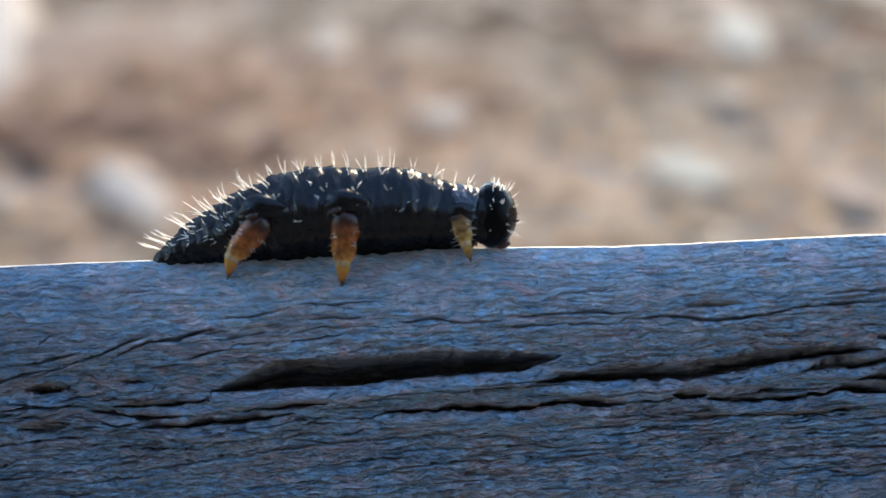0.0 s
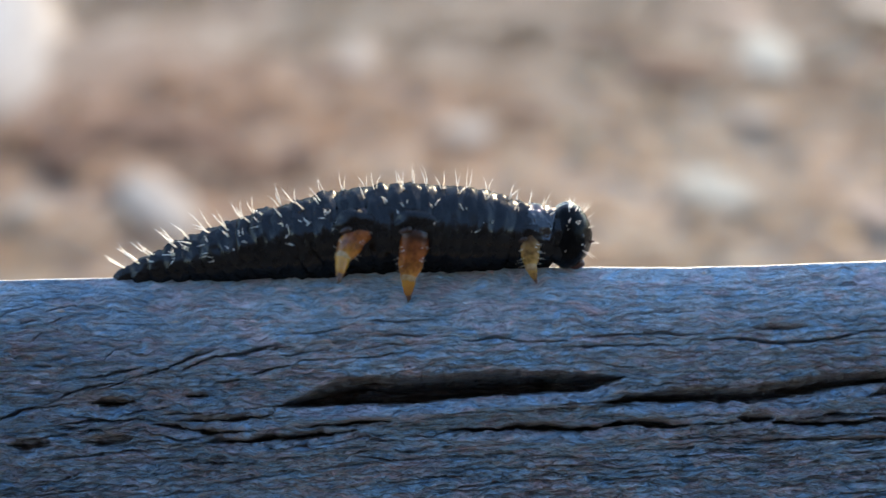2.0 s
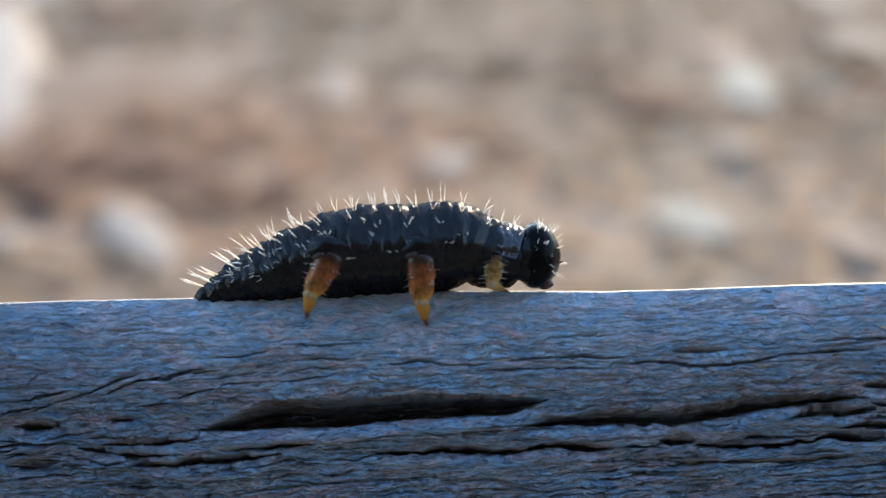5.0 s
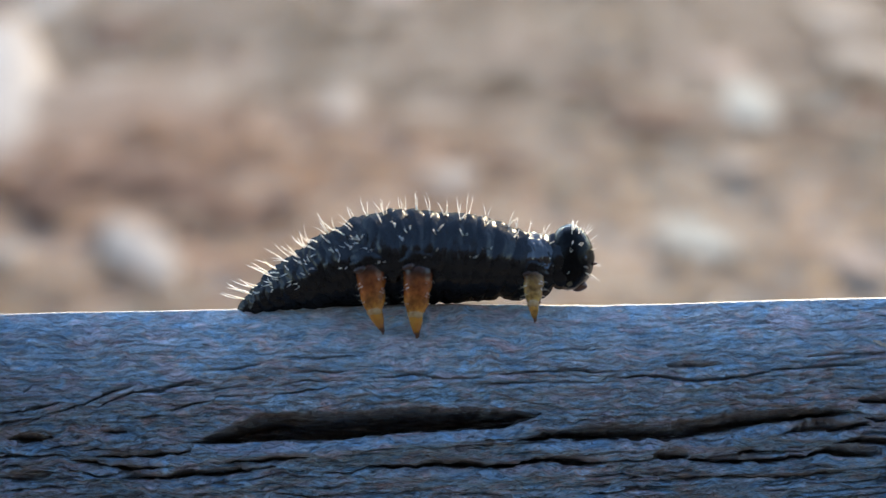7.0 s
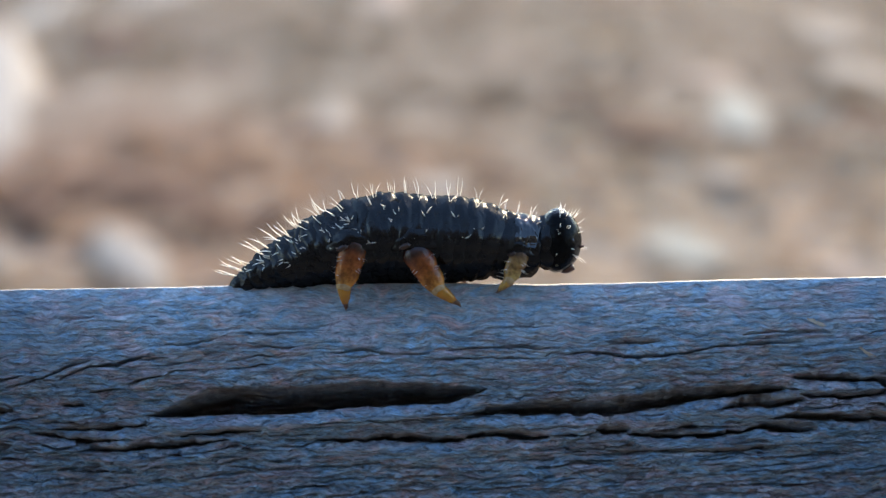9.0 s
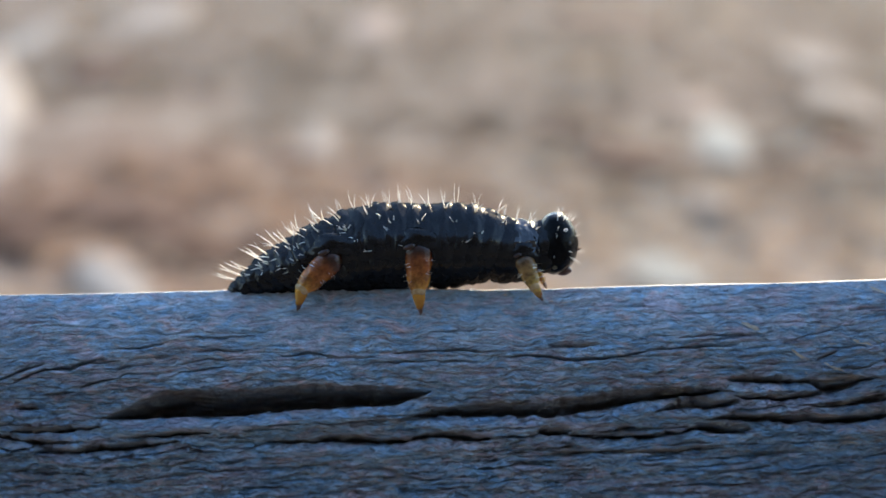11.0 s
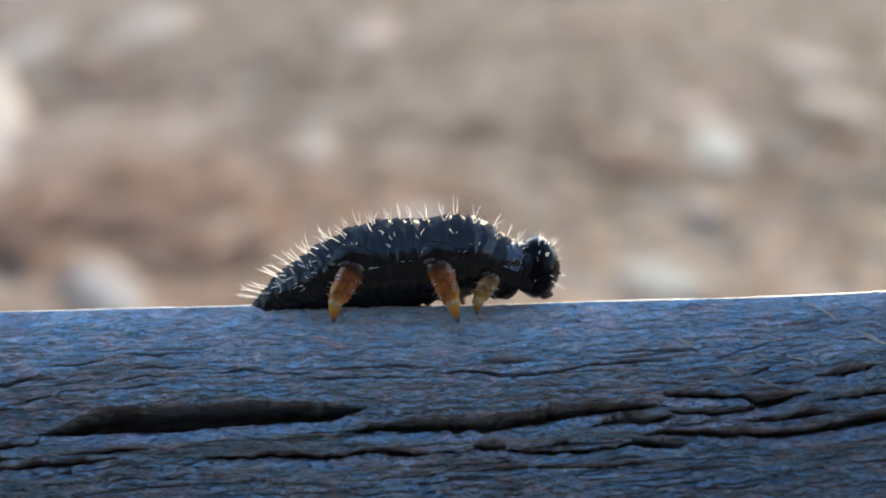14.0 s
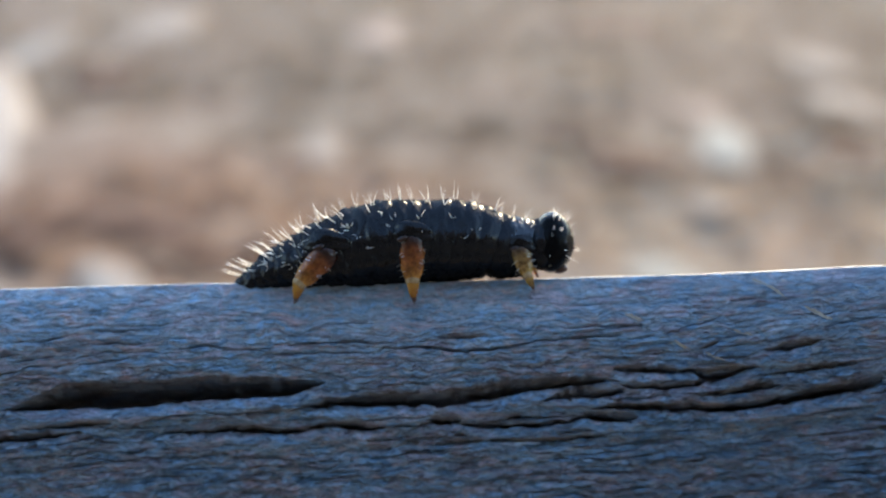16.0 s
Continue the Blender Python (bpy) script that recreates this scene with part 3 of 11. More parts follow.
def build_rail():
    rail = tagged(new("timber_rail"), "weathered grey-brown split timber rail with long cracks", "timber rail")
    xs = np.concatenate([np.linspace(-1250, -56, 80)[:-1], np.arange(-56, 60, 0.1), np.linspace(60, 1250, 80)[1:]])
    ss = np.concatenate([np.arange(0, 22, 0.058), np.linspace(22, 70, 24)])
    field = Field(xs, ss)
    X, S = field.X, field.S
    grain, dips = grain_relief(field)
    # short splits along the grain
    rng = random.Random(3)
    for n in range(170):
        x0, s0, long = rng.uniform(-55, 58), 22 * rng.random() ** 0.75 + 1.0, rng.uniform(2, 9)
        if s0 < 10 and n % 5:
            continue
        rise = 0.055 + 0.0012 * max(-x0, 0) * min(s0 / 8, 1)
        carve(field, (x0, s0, x0 + long, s0 - rise * long), rng.uniform(0.03, 0.08), rng.uniform(0.25, 0.6) * min(1, s0 / 4), 1400 + 9 * n)
    gash(field, (-29.21, 11.37, -27.02, 10.67, -25.08, 9.80, -23.15, 9.15, -19.38, 9.10, -12.78, 9.08, -8.08, 9.04, -3.38, 9.04, -0.47, 9.23), (-29.22, 11.53, -24.70, 11.53, -19.48, 11.54, -17.59, 11.52, -15.21, 11.23, -12.83, 11.05, -10.47, 10.87, -5.74, 10.72, -3.38, 10.54, -1.97, 10.20, -0.09, 9.39), 6.8, 107, 0.60)
    gash(field, (-2.67, 11.60, -1.02, 11.14, 1.33, 10.71, 3.68, 10.47, 6.04, 10.40, 8.39, 10.43, 10.73, 10.26, 13.07, 10.03, 15.40, 9.75, 17.73, 9.46, 20.06, 9.34, 22.40, 9.37, 24.75, 9.55, 26.40, 9.73), (-2.67, 11.75, 1.34, 11.70, 3.71, 11.72, 6.07, 11.65, 8.42, 11.62, 10.32, 11.80, 11.96, 11.67, 13.13, 11.47, 15.47, 11.20, 17.80, 10.71, 20.13, 10.43, 22.46, 10.25, 24.79, 10.07, 26.42, 9.94), 4.2, 114, 0.50)
    gash(field, (19.46, 11.04, 22.01, 10.45, 24.81, 10.33, 27.17, 10.51), (19.47, 11.19, 22.05, 11.07, 24.88, 11.26, 27.20, 10.97), 2.6, 121, 0.35)
    gash(field, (-35.14, 14.04, -32.03, 14.12, -29.63, 14.00, -27.22, 13.66, -24.82, 13.53, -22.19, 13.46), (-35.18, 14.52, -32.56, 14.71, -29.67, 14.53, -27.27, 14.45, -24.85, 14.05, -22.21, 13.71), 2.4, 128, 0.30)
    gash(field, (-37.39, 12.42, -34.75, 12.29, -31.89, 12.22, -29.27, 12.31), (-37.42, 12.74, -34.79, 12.77, -31.92, 12.70, -29.28, 12.47), 1.7, 135, 0.20)
    gash(field, (-39.33, 12.77, -36.73, 13.06, -34.36, 13.25, -30.78, 13.29), (-39.35, 12.93, -36.75, 13.33, -34.40, 13.84, -30.79, 13.46), 1.8, 142, 0.25)
    gash(field, (-26.46, 13.09, -23.82, 12.75, -21.44, 12.67, -19.29, 12.59), (-26.48, 13.29, -23.84, 13.12, -21.46, 13.14, -19.31, 12.91), 1.9, 149, 0.20)
    gash(field, (-14.82, 13.86, -12.91, 13.99, -10.77, 13.96, -9.09, 13.51, -6.71, 13.54, -4.81, 13.93, -2.43, 13.86, -1.25, 13.50, -0.54, 13.09, 0.65, 13.00, 1.83, 12.91, 4.20, 12.94, 5.39, 13.16), (-14.83, 14.23, -12.92, 14.30, -10.77, 14.28, -9.10, 14.14, -6.72, 14.28, -4.82, 14.36, -2.43, 14.17, -1.25, 13.97, -0.53, 13.77, 0.65, 13.58, 1.84, 13.91, 4.22, 13.98, 5.40, 13.74), 3.0, 156, 0.40)
    gash(field, (9.16, 12.37, 10.33, 12.02, 12.12, 12.14), (9.18, 13.26, 10.38, 13.54, 12.18, 13.45), 2.6, 163, 0.20)
    gash(field, (12.03, 13.29, 14.17, 13.53, 17.96, 13.63, 19.86, 13.71, 21.50, 13.41, 22.89, 13.01, 23.81, 12.71, 25.46, 12.67, 28.20, 12.76), (12.04, 13.61, 14.19, 13.95, 17.98, 14.00, 19.88, 14.08, 21.52, 13.78, 22.92, 13.48, 23.86, 13.38, 25.53, 13.67, 28.29, 13.86), 3.2, 170, 0.40)
    gash(field, (16.12, 12.87, 17.68, 12.79), (16.14, 13.24, 17.70, 13.26), 1.4, 177, 0.10)
    gash(field, (10.42, 14.70, 15.66, 14.92, 20.42, 15.09, 25.39, 14.98), (10.44, 15.23, 15.68, 15.29, 20.44, 15.46, 25.42, 15.36), 0.9, 184, 0.15)
    gash(field, (-44.35, 10.61, -42.42, 10.37, -40.55, 10.71), (-44.40, 11.08, -42.51, 11.21, -40.59, 11.07), 2.0, 191, 0.30)
    gash(field, (-36.56, 10.18, -34.43, 10.15), (-36.59, 10.50, -34.46, 10.52), 1.2, 198, 0.15)
    gash(field, (-45.44, 13.96, -43.50, 13.72, -41.01, 13.75), (-45.52, 14.66, -43.61, 14.79, -41.07, 14.34), 1.2, 205, 0.15)
    gash(field, (-5.75, 11.66, -3.62, 11.58), (-5.75, 12.03, -3.62, 11.89), 1.3, 212, 0.15)
    gash(field, (10.15, 5.04, 12.01, 4.83, 15.03, 4.96), (10.14, 5.37, 12.00, 5.39, 15.02, 5.38), 0.7, 219, 0.10)
    gash(field, (25.97, 8.23, 29.02, 8.51, 33.09, 8.86, 34.61, 8.78, 36.64, 8.64, 38.92, 8.69), (25.99, 9.00, 29.04, 9.11, 33.11, 9.29, 34.67, 10.25, 36.69, 9.74, 38.94, 8.96), 2.6, 226, 0.40)
    gash(field, (26.52, 9.99, 30.59, 9.96, 32.87, 9.67, 34.39, 9.48), (26.52, 10.32, 30.61, 10.62, 32.90, 10.54, 34.42, 10.30), 2.2, 233, 0.30)
    gash(field, (33.17, 10.99, 36.73, 10.73, 39.26, 10.34, 41.05, 10.48), (33.18, 11.27, 36.76, 11.39, 39.30, 11.27, 41.08, 11.03), 2.6, 240, 0.40)
    gash(field, (35.25, 11.97, 38.32, 11.97, 41.88, 11.71, 43.39, 11.29, 45.93, 11.12, 48.46, 10.72, 50.35, 10.21), (35.30, 13.19, 38.36, 12.97, 41.93, 12.59, 43.45, 12.29, 45.99, 12.11, 48.53, 11.83, 50.44, 11.42), 4.0, 247, 0.50)
    gash(field, (39.36, 7.19, 41.62, 6.60, 44.65, 6.29), (39.38, 7.55, 41.65, 7.44, 44.66, 6.75), 1.6, 254, 0.30)
    gash(field, (33.54, 6.87, 35.30, 6.18), (33.55, 7.19, 35.31, 6.59), 1.0, 261, 0.20)
    gash(field, (40.23, 9.37, 43.26, 8.98, 47.82, 8.85), (40.25, 9.75, 43.29, 9.59, 47.85, 9.29), 1.5, 268, 0.25)
    carve(field, (-44.44, 8.47, -42.90, 8.24, -40.97, 7.85, -39.28, 7.36), 0.10, 0.80, 275)
    carve(field, (-40.92, 8.68, -39.59, 8.18, -38.14, 7.79, -36.68, 7.29, -34.75, 6.58, -33.71, 6.30), 0.09, 0.80, 282)
    carve(field, (-36.46, 8.01, -34.79, 7.22, -33.36, 6.84, -31.47, 6.77, -30.52, 6.49, -29.33, 6.03, -27.97, 5.95), 0.13, 1.00, 289)
    carve(field, (-30.83, 8.39, -29.20, 8.00, -27.21, 7.77), 0.09, 0.70, 296)
    carve(field, (-27.20, 7.62, -26.34, 7.32, -24.22, 7.25), 0.06, 0.50, 303)
    carve(field, (-27.44, 5.16, -24.86, 5.04, -23.08, 4.79), 0.07, 0.60, 310)
    carve(field, (-22.04, 4.24, -19.24, 4.32, -15.49, 4.37), 0.06, 0.50, 317)
    carve(field, (-20.65, 5.57, -18.31, 5.45, -15.50, 5.53), 0.06, 0.50, 324)
    carve(field, (-22.11, 7.38, -19.99, 7.11, -17.40, 6.79), 0.06, 0.50, 331)
    carve(field, (-21.85, 6.74, -19.26, 6.05, -17.39, 6.46), 0.05, 0.40, 338)
    carve(field, (-13.64, 6.12, -9.90, 5.98, -8.04, 6.19, -4.68, 6.13), 0.07, 0.60, 345)
    carve(field, (-3.37, 5.86, -0.57, 5.62, 1.67, 5.46, 5.02, 5.58, 6.14, 5.70), 0.07, 0.70, 352)
    carve(field, (-5.71, 6.69, -3.37, 6.62, -0.57, 6.52, 1.67, 6.45, 4.18, 6.57), 0.05, 0.50, 359)
    carve(field, (6.19, 6.26, 8.75, 6.05, 10.61, 6.17, 12.94, 6.44, 15.26, 6.46, 17.58, 6.11, 19.90, 5.81), 0.09, 0.90, 366)
    carve(field, (18.97, 5.94, 22.22, 5.70, 26.16, 5.65), 0.12, 1.10, 373)
    carve(field, (-46.16, 11.84, -44.28, 12.12, -43.33, 12.14, -40.01, 12.44, -39.09, 12.77), 0.09, 0.80, 380)
    carve(field, (-46.24, 12.53, -45.28, 12.48, -44.04, 12.13), 0.06, 0.60, 387)
    carve(field, (-38.95, 13.78, -36.84, 14.23, -35.13, 13.88), 0.08, 0.80, 394)
    carve(field, (-18.43, 14.72, -15.80, 14.59, -14.83, 14.39, -14.25, 13.92), 0.10, 0.90, 401)
    carve(field, (-15.72, 12.32, -13.34, 12.14, -11.20, 12.17), 0.07, 0.60, 408)
    carve(field, (-10.72, 11.86, -8.12, 12.16, -5.75, 11.97), 0.07, 0.60, 415)
    carve(field, (-3.38, 11.95, -0.55, 11.78, 1.35, 12.01), 0.05, 0.50, 422)
    carve(field, (5.40, 13.42, 8.48, 13.41, 9.89, 13.11), 0.11, 1.00, 429)
    carve(field, (3.29, 14.88, 7.10, 14.97, 10.67, 15.07), 0.08, 0.70, 436)
    carve(field, (-37.28, 16.52, -34.16, 16.66, -31.73, 16.43), 0.12, 0.90, 443)
    carve(field, (-41.30, 8.78, -43.03, 9.38), 0.05, 0.50, 450)
    carve(field, (-29.29, 12.58, -29.00, 11.79, -28.88, 11.43), 0.05, 0.50, 457)
    carve(field, (-34.86, 13.56, -34.43, 14.10, -34.69, 14.42), 0.06, 0.60, 464)
    carve(field, (-3.39, 14.47, -3.15, 15.12), 0.04, 0.40, 471)
    carve(field, (-22.58, 16.27, -19.72, 16.84, -15.86, 16.57), 0.08, 0.60, 478)
    carve(field, (-16.90, 18.61, -13.03, 18.43), 0.12, 0.90, 485)
    carve(field, (15.38, 18.98, 20.62, 18.40), 0.06, 0.50, 492)
    carve(field, (20.56, 17.32, 25.33, 17.28, 28.19, 17.31), 0.07, 0.70, 499)
    carve(field, (-51.34, 3.20, -50.43, 2.75, -49.05, 2.44, -48.05, 2.17), 0.07, 0.70, 506)
    carve(field, (-47.44, 2.81, -46.25, 2.50, -45.09, 2.38), 0.06, 0.60, 513)
    carve(field, (-49.54, 3.79, -47.97, 3.50), 0.05, 0.50, 520)
    carve(field, (-48.67, 5.38, -48.24, 4.88, -47.49, 4.44), 0.08, 0.80, 527)
    carve(field, (-47.12, 3.75, -46.11, 3.31), 0.05, 0.50, 534)
    carve(field, (-49.63, 9.38, -47.76, 9.43), 0.06, 0.50, 541)
    carve(field, (-52.13, 12.21, -50.14, 11.46, -48.58, 11.08), 0.14, 1.20, 548)
    carve(field, (-48.58, 11.08, -46.67, 10.12, -44.71, 9.38, -43.65, 9.14, -40.42, 8.70), 0.06, 0.60, 555)
    carve(field, (-47.26, 13.05, -45.58, 12.87, -44.31, 12.53), 0.08, 0.70, 562)
    carve(field, (-40.94, 1.73, -39.04, 2.25), 0.04, 0.30, 569)
    carve(field, (-42.80, 6.88, -41.82, 6.08), 0.05, 0.40, 576)
    gash(field, (-51.67, 14.13, -49.48, 13.75, -47.97, 13.83), (-51.76, 14.77, -49.63, 14.92, -48.08, 14.73), 1.8, 583, 0.20)
    carve(field, (21.84, 4.83, 24.46, 4.78, 28.76, 4.66), 0.08, 0.70, 590)
    carve(field, (31.27, 5.30, 35.60, 4.26), 0.05, 0.40, 597)
    carve(field, (44.66, 5.43, 47.69, 5.23, 50.14, 4.62), 0.07, 0.60, 604)
    carve(field, (21.89, 16.02, 26.64, 16.11, 30.77, 16.12), 0.07, 0.60, 611)
    carve(field, (21.91, 18.62, 26.69, 18.83, 29.80, 18.55), 0.11, 0.90, 618)
    carve(field, (45.37, 18.55, 48.47, 18.44, 50.96, 18.38), 0.10, 0.90, 625)
    carve(field, (35.60, 7.98, 38.62, 7.71), 0.05, 0.50, 632)
    carve(field, (46.47, 19.60, 51.08, 20.09), 0.09, 0.80, 639)
    gash(field, (24.00, 12.04, 26.55, 11.75, 29.62, 11.92, 31.67, 12.07, 37.81, 12.07), (24.00, 12.31, 26.57, 12.59, 29.64, 12.64, 31.70, 12.85, 37.86, 13.12), 2.8, 907, 0.30)
    H = (field.H + grain * field.calm * (0.5 + 0.5 * smooth(S, 3, 9))) * np.clip(S / 2.2, 0.08, 1)
    D = field.sink + dips * field.calm
    Y, Z, tilt = rail_section(S)
    lift = CREST(X)
    Yf, Zf = Y - H * np.sin(tilt), Z + H * np.cos(tilt) - D + lift
    # the worn top behind the crest, the back and the underside
    back_y = np.array([0.3, 0.7, 1.4, 4, 12, 26, 34, 36, 36, 30, 0])
    back_z = np.array([-0.02, -0.12, -0.5, -1.9, -5.2, -11.6, -17, -24, -66, -70, -70])
    rough = 0.12 * cloud(X[:1] / 3, X[:1] * 0 + back_y[::-1, None], 71, 3)
    Yb = np.repeat(back_y[::-1, None], len(xs), 1)
    Zb = back_z[::-1, None] + lift[:1] + rough
    P = np.stack([np.concatenate([np.repeat(xs[None], len(back_y), 0), X]), np.concatenate([Yb, Yf]), np.concatenate([Zb, Zf])], -1) * MM
    n, m = P.shape[:2]
    idx = np.arange(n * m).reshape(n, m)
    loop = np.concatenate([idx, idx[:1]])
    faces = np.stack([loop[1:, :-1], loop[1:, 1:], loop[:-1, 1:], loop[:-1, :-1]], -1).reshape(-1, 4)
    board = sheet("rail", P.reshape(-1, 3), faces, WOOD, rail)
    # the top behind the crest is browned so its sunlit rim turns cream
    brown_fill = np.concatenate([np.full((len(back_y), len(xs)), 0.75), np.clip(field.brown_fill, 0, 0.9)]).astype(np.float32)
    board.data.attributes.new("brown_tint", "FLOAT", "POINT").data.foreach_set("value", brown_fill.ravel())
    # pale scratches across the shoulder
    for x0, s0, x1, s1, wide in SCRATCHES:
        n = 22
        bm = bmesh.new()
        rows = []
        for k in range(n):
            u = k / (n - 1)
            x = x0 + (x1 - x0) * u
            i = int(np.argmin(np.abs(xs - x)))
            mid = s0 + (s1 - s0) * u + 0.2 * noise.noise(Vector((u * 2.5, x0, 0)))
            w = wide * (0.25 + 0.75 * math.sin(math.pi * u)) * (1 + 0.9 * noise.noise(Vector((u * 9, 3, x0))))
            row = []
            for off in (-w, 0, w):
                j = int(np.argmin(np.abs(ss - (mid + off))))
                near = (slice(max(j - 5, 0), j + 6), slice(i - 4, i + 5))
                row.append(bm.verts.new(Vector((x, Yf[near].mean() - 0.09, Zf[near].mean() + 0.06)) * MM))
            rows.append(row)
        for lo, hi in zip(rows, rows[1:]):
            for c in range(2):
                bm.faces.new((lo[c], hi[c], hi[c + 1], lo[c + 1]))
        part("scratch", bm, SCRATCH, rail, "pale tan scratch")
    for side in (-1.0, 1.0):
        bm = bmesh.new()
        bmesh.ops.create_cube(bm, size=1)
        for v in bm.verts:
            v.co = Vector((v.co.x * 0.09, v.co.y * 0.05, v.co.z * 0.33))
        bmesh.ops.bevel(bm, geom=bm.edges[:], offset=0.006, segments=2, affect="EDGES")
        post = part("post", bm, WOOD, rail)
        post.location = (side, 0.07, -0.185)
    return rail


def CREST(X):
    """Height of the crest along the rail: a slow rise with a shallow dip, and small wear."""
    sag = np.interp(X, (-60, -40, -25, -10, 5, 20, 35, 50), (-0.57, -0.47, -0.37, -0.20, -0.53, -0.30, -0.09, 0.36))
    return sag + 0.1 * cloud(X / 9, X * 0, 83, 2) + 0.07 * cloud(X / 2.2, X * 0 + 3, 85, 3)


build_rail()

# ---- the larva ----
RADII = [0.78, 1.2, 1.54, 1.84, 2.13, 2.42, 2.67, 2.92, 3.11, 3.28, 3.43, 3.52, 3.60, 3.65, 3.68, 3.71, 3.71, 3.71, 3.71, 3.67, 3.62, 3.48, 3.25, 2.92, 2.55]
larva = tagged(new("sawfly_larva"), "black larva with white bristles and amber legs on the rail", "larva")


def bristle(bm, base, way, length, r, bend=0.15):
    way = way.normalized()
    side = way.orthogonal().normalized()
    other = way.cross(side)
    lean = (side * random.uniform(-1, 1) + other * random.uniform(-1, 1)) * bend * length
    rings = []
    for k in (0.0, 0.4, 0.75):
        c = base + way * length * k + lean * k * k
        rr = r * (1 - 0.75 * k)
        rings.append([bm.verts.new(c + (side * math.cos(a) + other * math.sin(a)) * rr) for a in (0, 1.571, 3.142, 4.712)])
    tip = bm.verts.new(base + way * length + lean)
    for lo, hi in zip(rings, rings[1:]):
        for i in range(4):
            bm.faces.new((lo[i], lo[(i + 1) % 4], hi[(i + 1) % 4], hi[i]))
    for i in range(4):
        bm.faces.new((rings[-1][i], rings[-1][(i + 1) % 4], tip))


def ring_body(half, wide, high, power, seed, folds, wrinkle=0.065, lobes=1.0, nx=26, na=72, belly=0.985, keel=0.0):
    """A barrel-shaped body ring along x with soft folds."""
    bm = bmesh.new()
    rows = []
    for i in range(1, nx):
        k = -math.cos(math.pi * i / nx)
        x = k * half
        r = (1 - abs(k) ** power) ** (1 / power)
        row = []
        for j in range(na):
            a = 2 * math.pi * j / na
            up = math.sin(a)
            p = Vector((x * 900, math.cos(a) * 1.3, up * 1.3 + seed * 3.7))
            crease = -0.07 * math.exp(-((abs(math.remainder(a - math.pi / 2, 2 * math.pi)) - 1.65) / 0.13) ** 2)
            bulge = 0.05 * math.exp(-((abs(math.remainder(a - math.pi / 2, 2 * math.pi)) - 2.05) / 0.25) ** 2) + 0.04 * math.exp(-((abs(math.remainder(a - math.pi / 2, 2 * math.pi)) - 1.2) / 0.22) ** 2)
            f = r * (1 + 0.03 * folds * math.cos(k * math.pi * 2.2 + 0.9 * math.sin(a * 3 + seed)) + lobes * (crease + bulge) + wrinkle * noise.noise(p) + 0.6 * wrinkle * noise.noise(p * 2.7))
            low = max(-up - 0.2, 0) / 0.8
            flat = 1 + (belly - 1) * low
            row.append(bm.verts.new((x + 0.00008 * noise.noise(p * 2), (math.cos(a) * (1 - 0.45 * keel * low) + 0.2 * keel * low) * wide * f, up * high * f * flat)))
        rows.append(row)
    for lo, hi in zip(rows, rows[1:]):
        for j in range(na):
            bm.faces.new((lo[j], lo[(j + 1) % na], hi[(j + 1) % na], hi[j]))
    for row, end in ((rows[0], -half), (rows[-1], half)):
        c = bm.verts.new((end, 0, 0))
        for j in range(na):
            f = (row[(j + 1) % na], row[j], c) if end < 0 else (row[j], row[(j + 1) % na], c)
            bm.faces.new(f)
    return bm


segments = []


def build_segment(i, r):
    r *= MM * (1 + 0.014 * math.sin(i * 2.4) + 0.008 * math.sin(i * 5.1))
    n = len(RADII)
    if i < 16:
        half = min(1.1 + 0.12 * i, 1.95) * MM
        power, folds = 3.0, 0.6
    else:
        half, power, folds = (1.7 if i < 21 else 1.95) * MM, 3.8, 0.8
    wide = r * 0.9
    seg = part("body_ring", ring_body(half, wide, r, power, i, folds, 0.12 if i < 12 else 0.12 - 0.015 * (i - 11) if i < 16 else 0.055, belly=(0.97, 1.02, 1.08)[i] if i < 3 else 1.2 if i < 18 else 1.15, keel=1.0), SKIN, larva)
    bm = bmesh.new()
    rng = random.Random(40 + i)
    back = 0.5 - 0.45 * min(i, 15) / 15

    def cluster(angle, count, length, thick, lie=0.0):
        """A few bristles that fan out from one wart."""
        mid, at = radians(angle + rng.uniform(-7, 7)), rng.uniform(-0.3, 0.3) * half
        for c in range(count):
            a = mid + radians(rng.uniform(-4, 4))
            x = at + rng.uniform(-0.1, 0.1) * half
            k = (1 - abs(x / half) ** power) ** (1 / power)
            base = Vector((x, math.cos(a) * wide * k * 0.97, math.sin(a) * r * k * 0.97))
            way = Vector((-back * rng.uniform(0.7, 1.2) + (c - (count - 1) / 2) * 0.35, math.cos(a), math.sin(a)))
            if lie:
                way = way * (1 - lie) + lie * Vector((rng.uniform(-1.0, 0.8), 0, rng.uniform(-0.2, 1.0)))
            bristle(bm, base, way, length * rng.uniform(0.75, 1.2) * MM, thick * MM, 0.45)

    long = 2.05 - 0.02 * i if i < 22 else 1.4
    if i < 11:
        cluster(98, 2, long, 0.066)
        cluster(116, 1, 0.9 * long, 0.064)
        if i % 2:
            cluster(72, 1, 0.9 * long, 0.06)
    elif i % 2 == 0 or i > 21:
        cluster(96, rng.choice((2, 2, 3)), long, 0.055)
    else:
        cluster(112, 2, 0.8 * long, 0.052)
        cluster(70, 2, 0.85 * long, 0.052)
    if 1 < i < 22:
        if i % 2 == 0 or i < 12:
            cluster(134, rng.choice((2, 3)), 0.8, 0.072, 0.5)
        if i % 3 == 0 or (i % 2 and i < 13):
            cluster(152, 2, 0.75, 0.07, 0.55)
        if i % 4 == 1:
            cluster(168, rng.choice((2, 3)), 0.65, 0.065, 0.55)
    if i >= 23:
        cluster(112, 2, 0.9, 0.05)
        cluster(70, 2, 0.9, 0.05)
    part("bristles", bm, HAIR, seg)
    segments.append(seg)


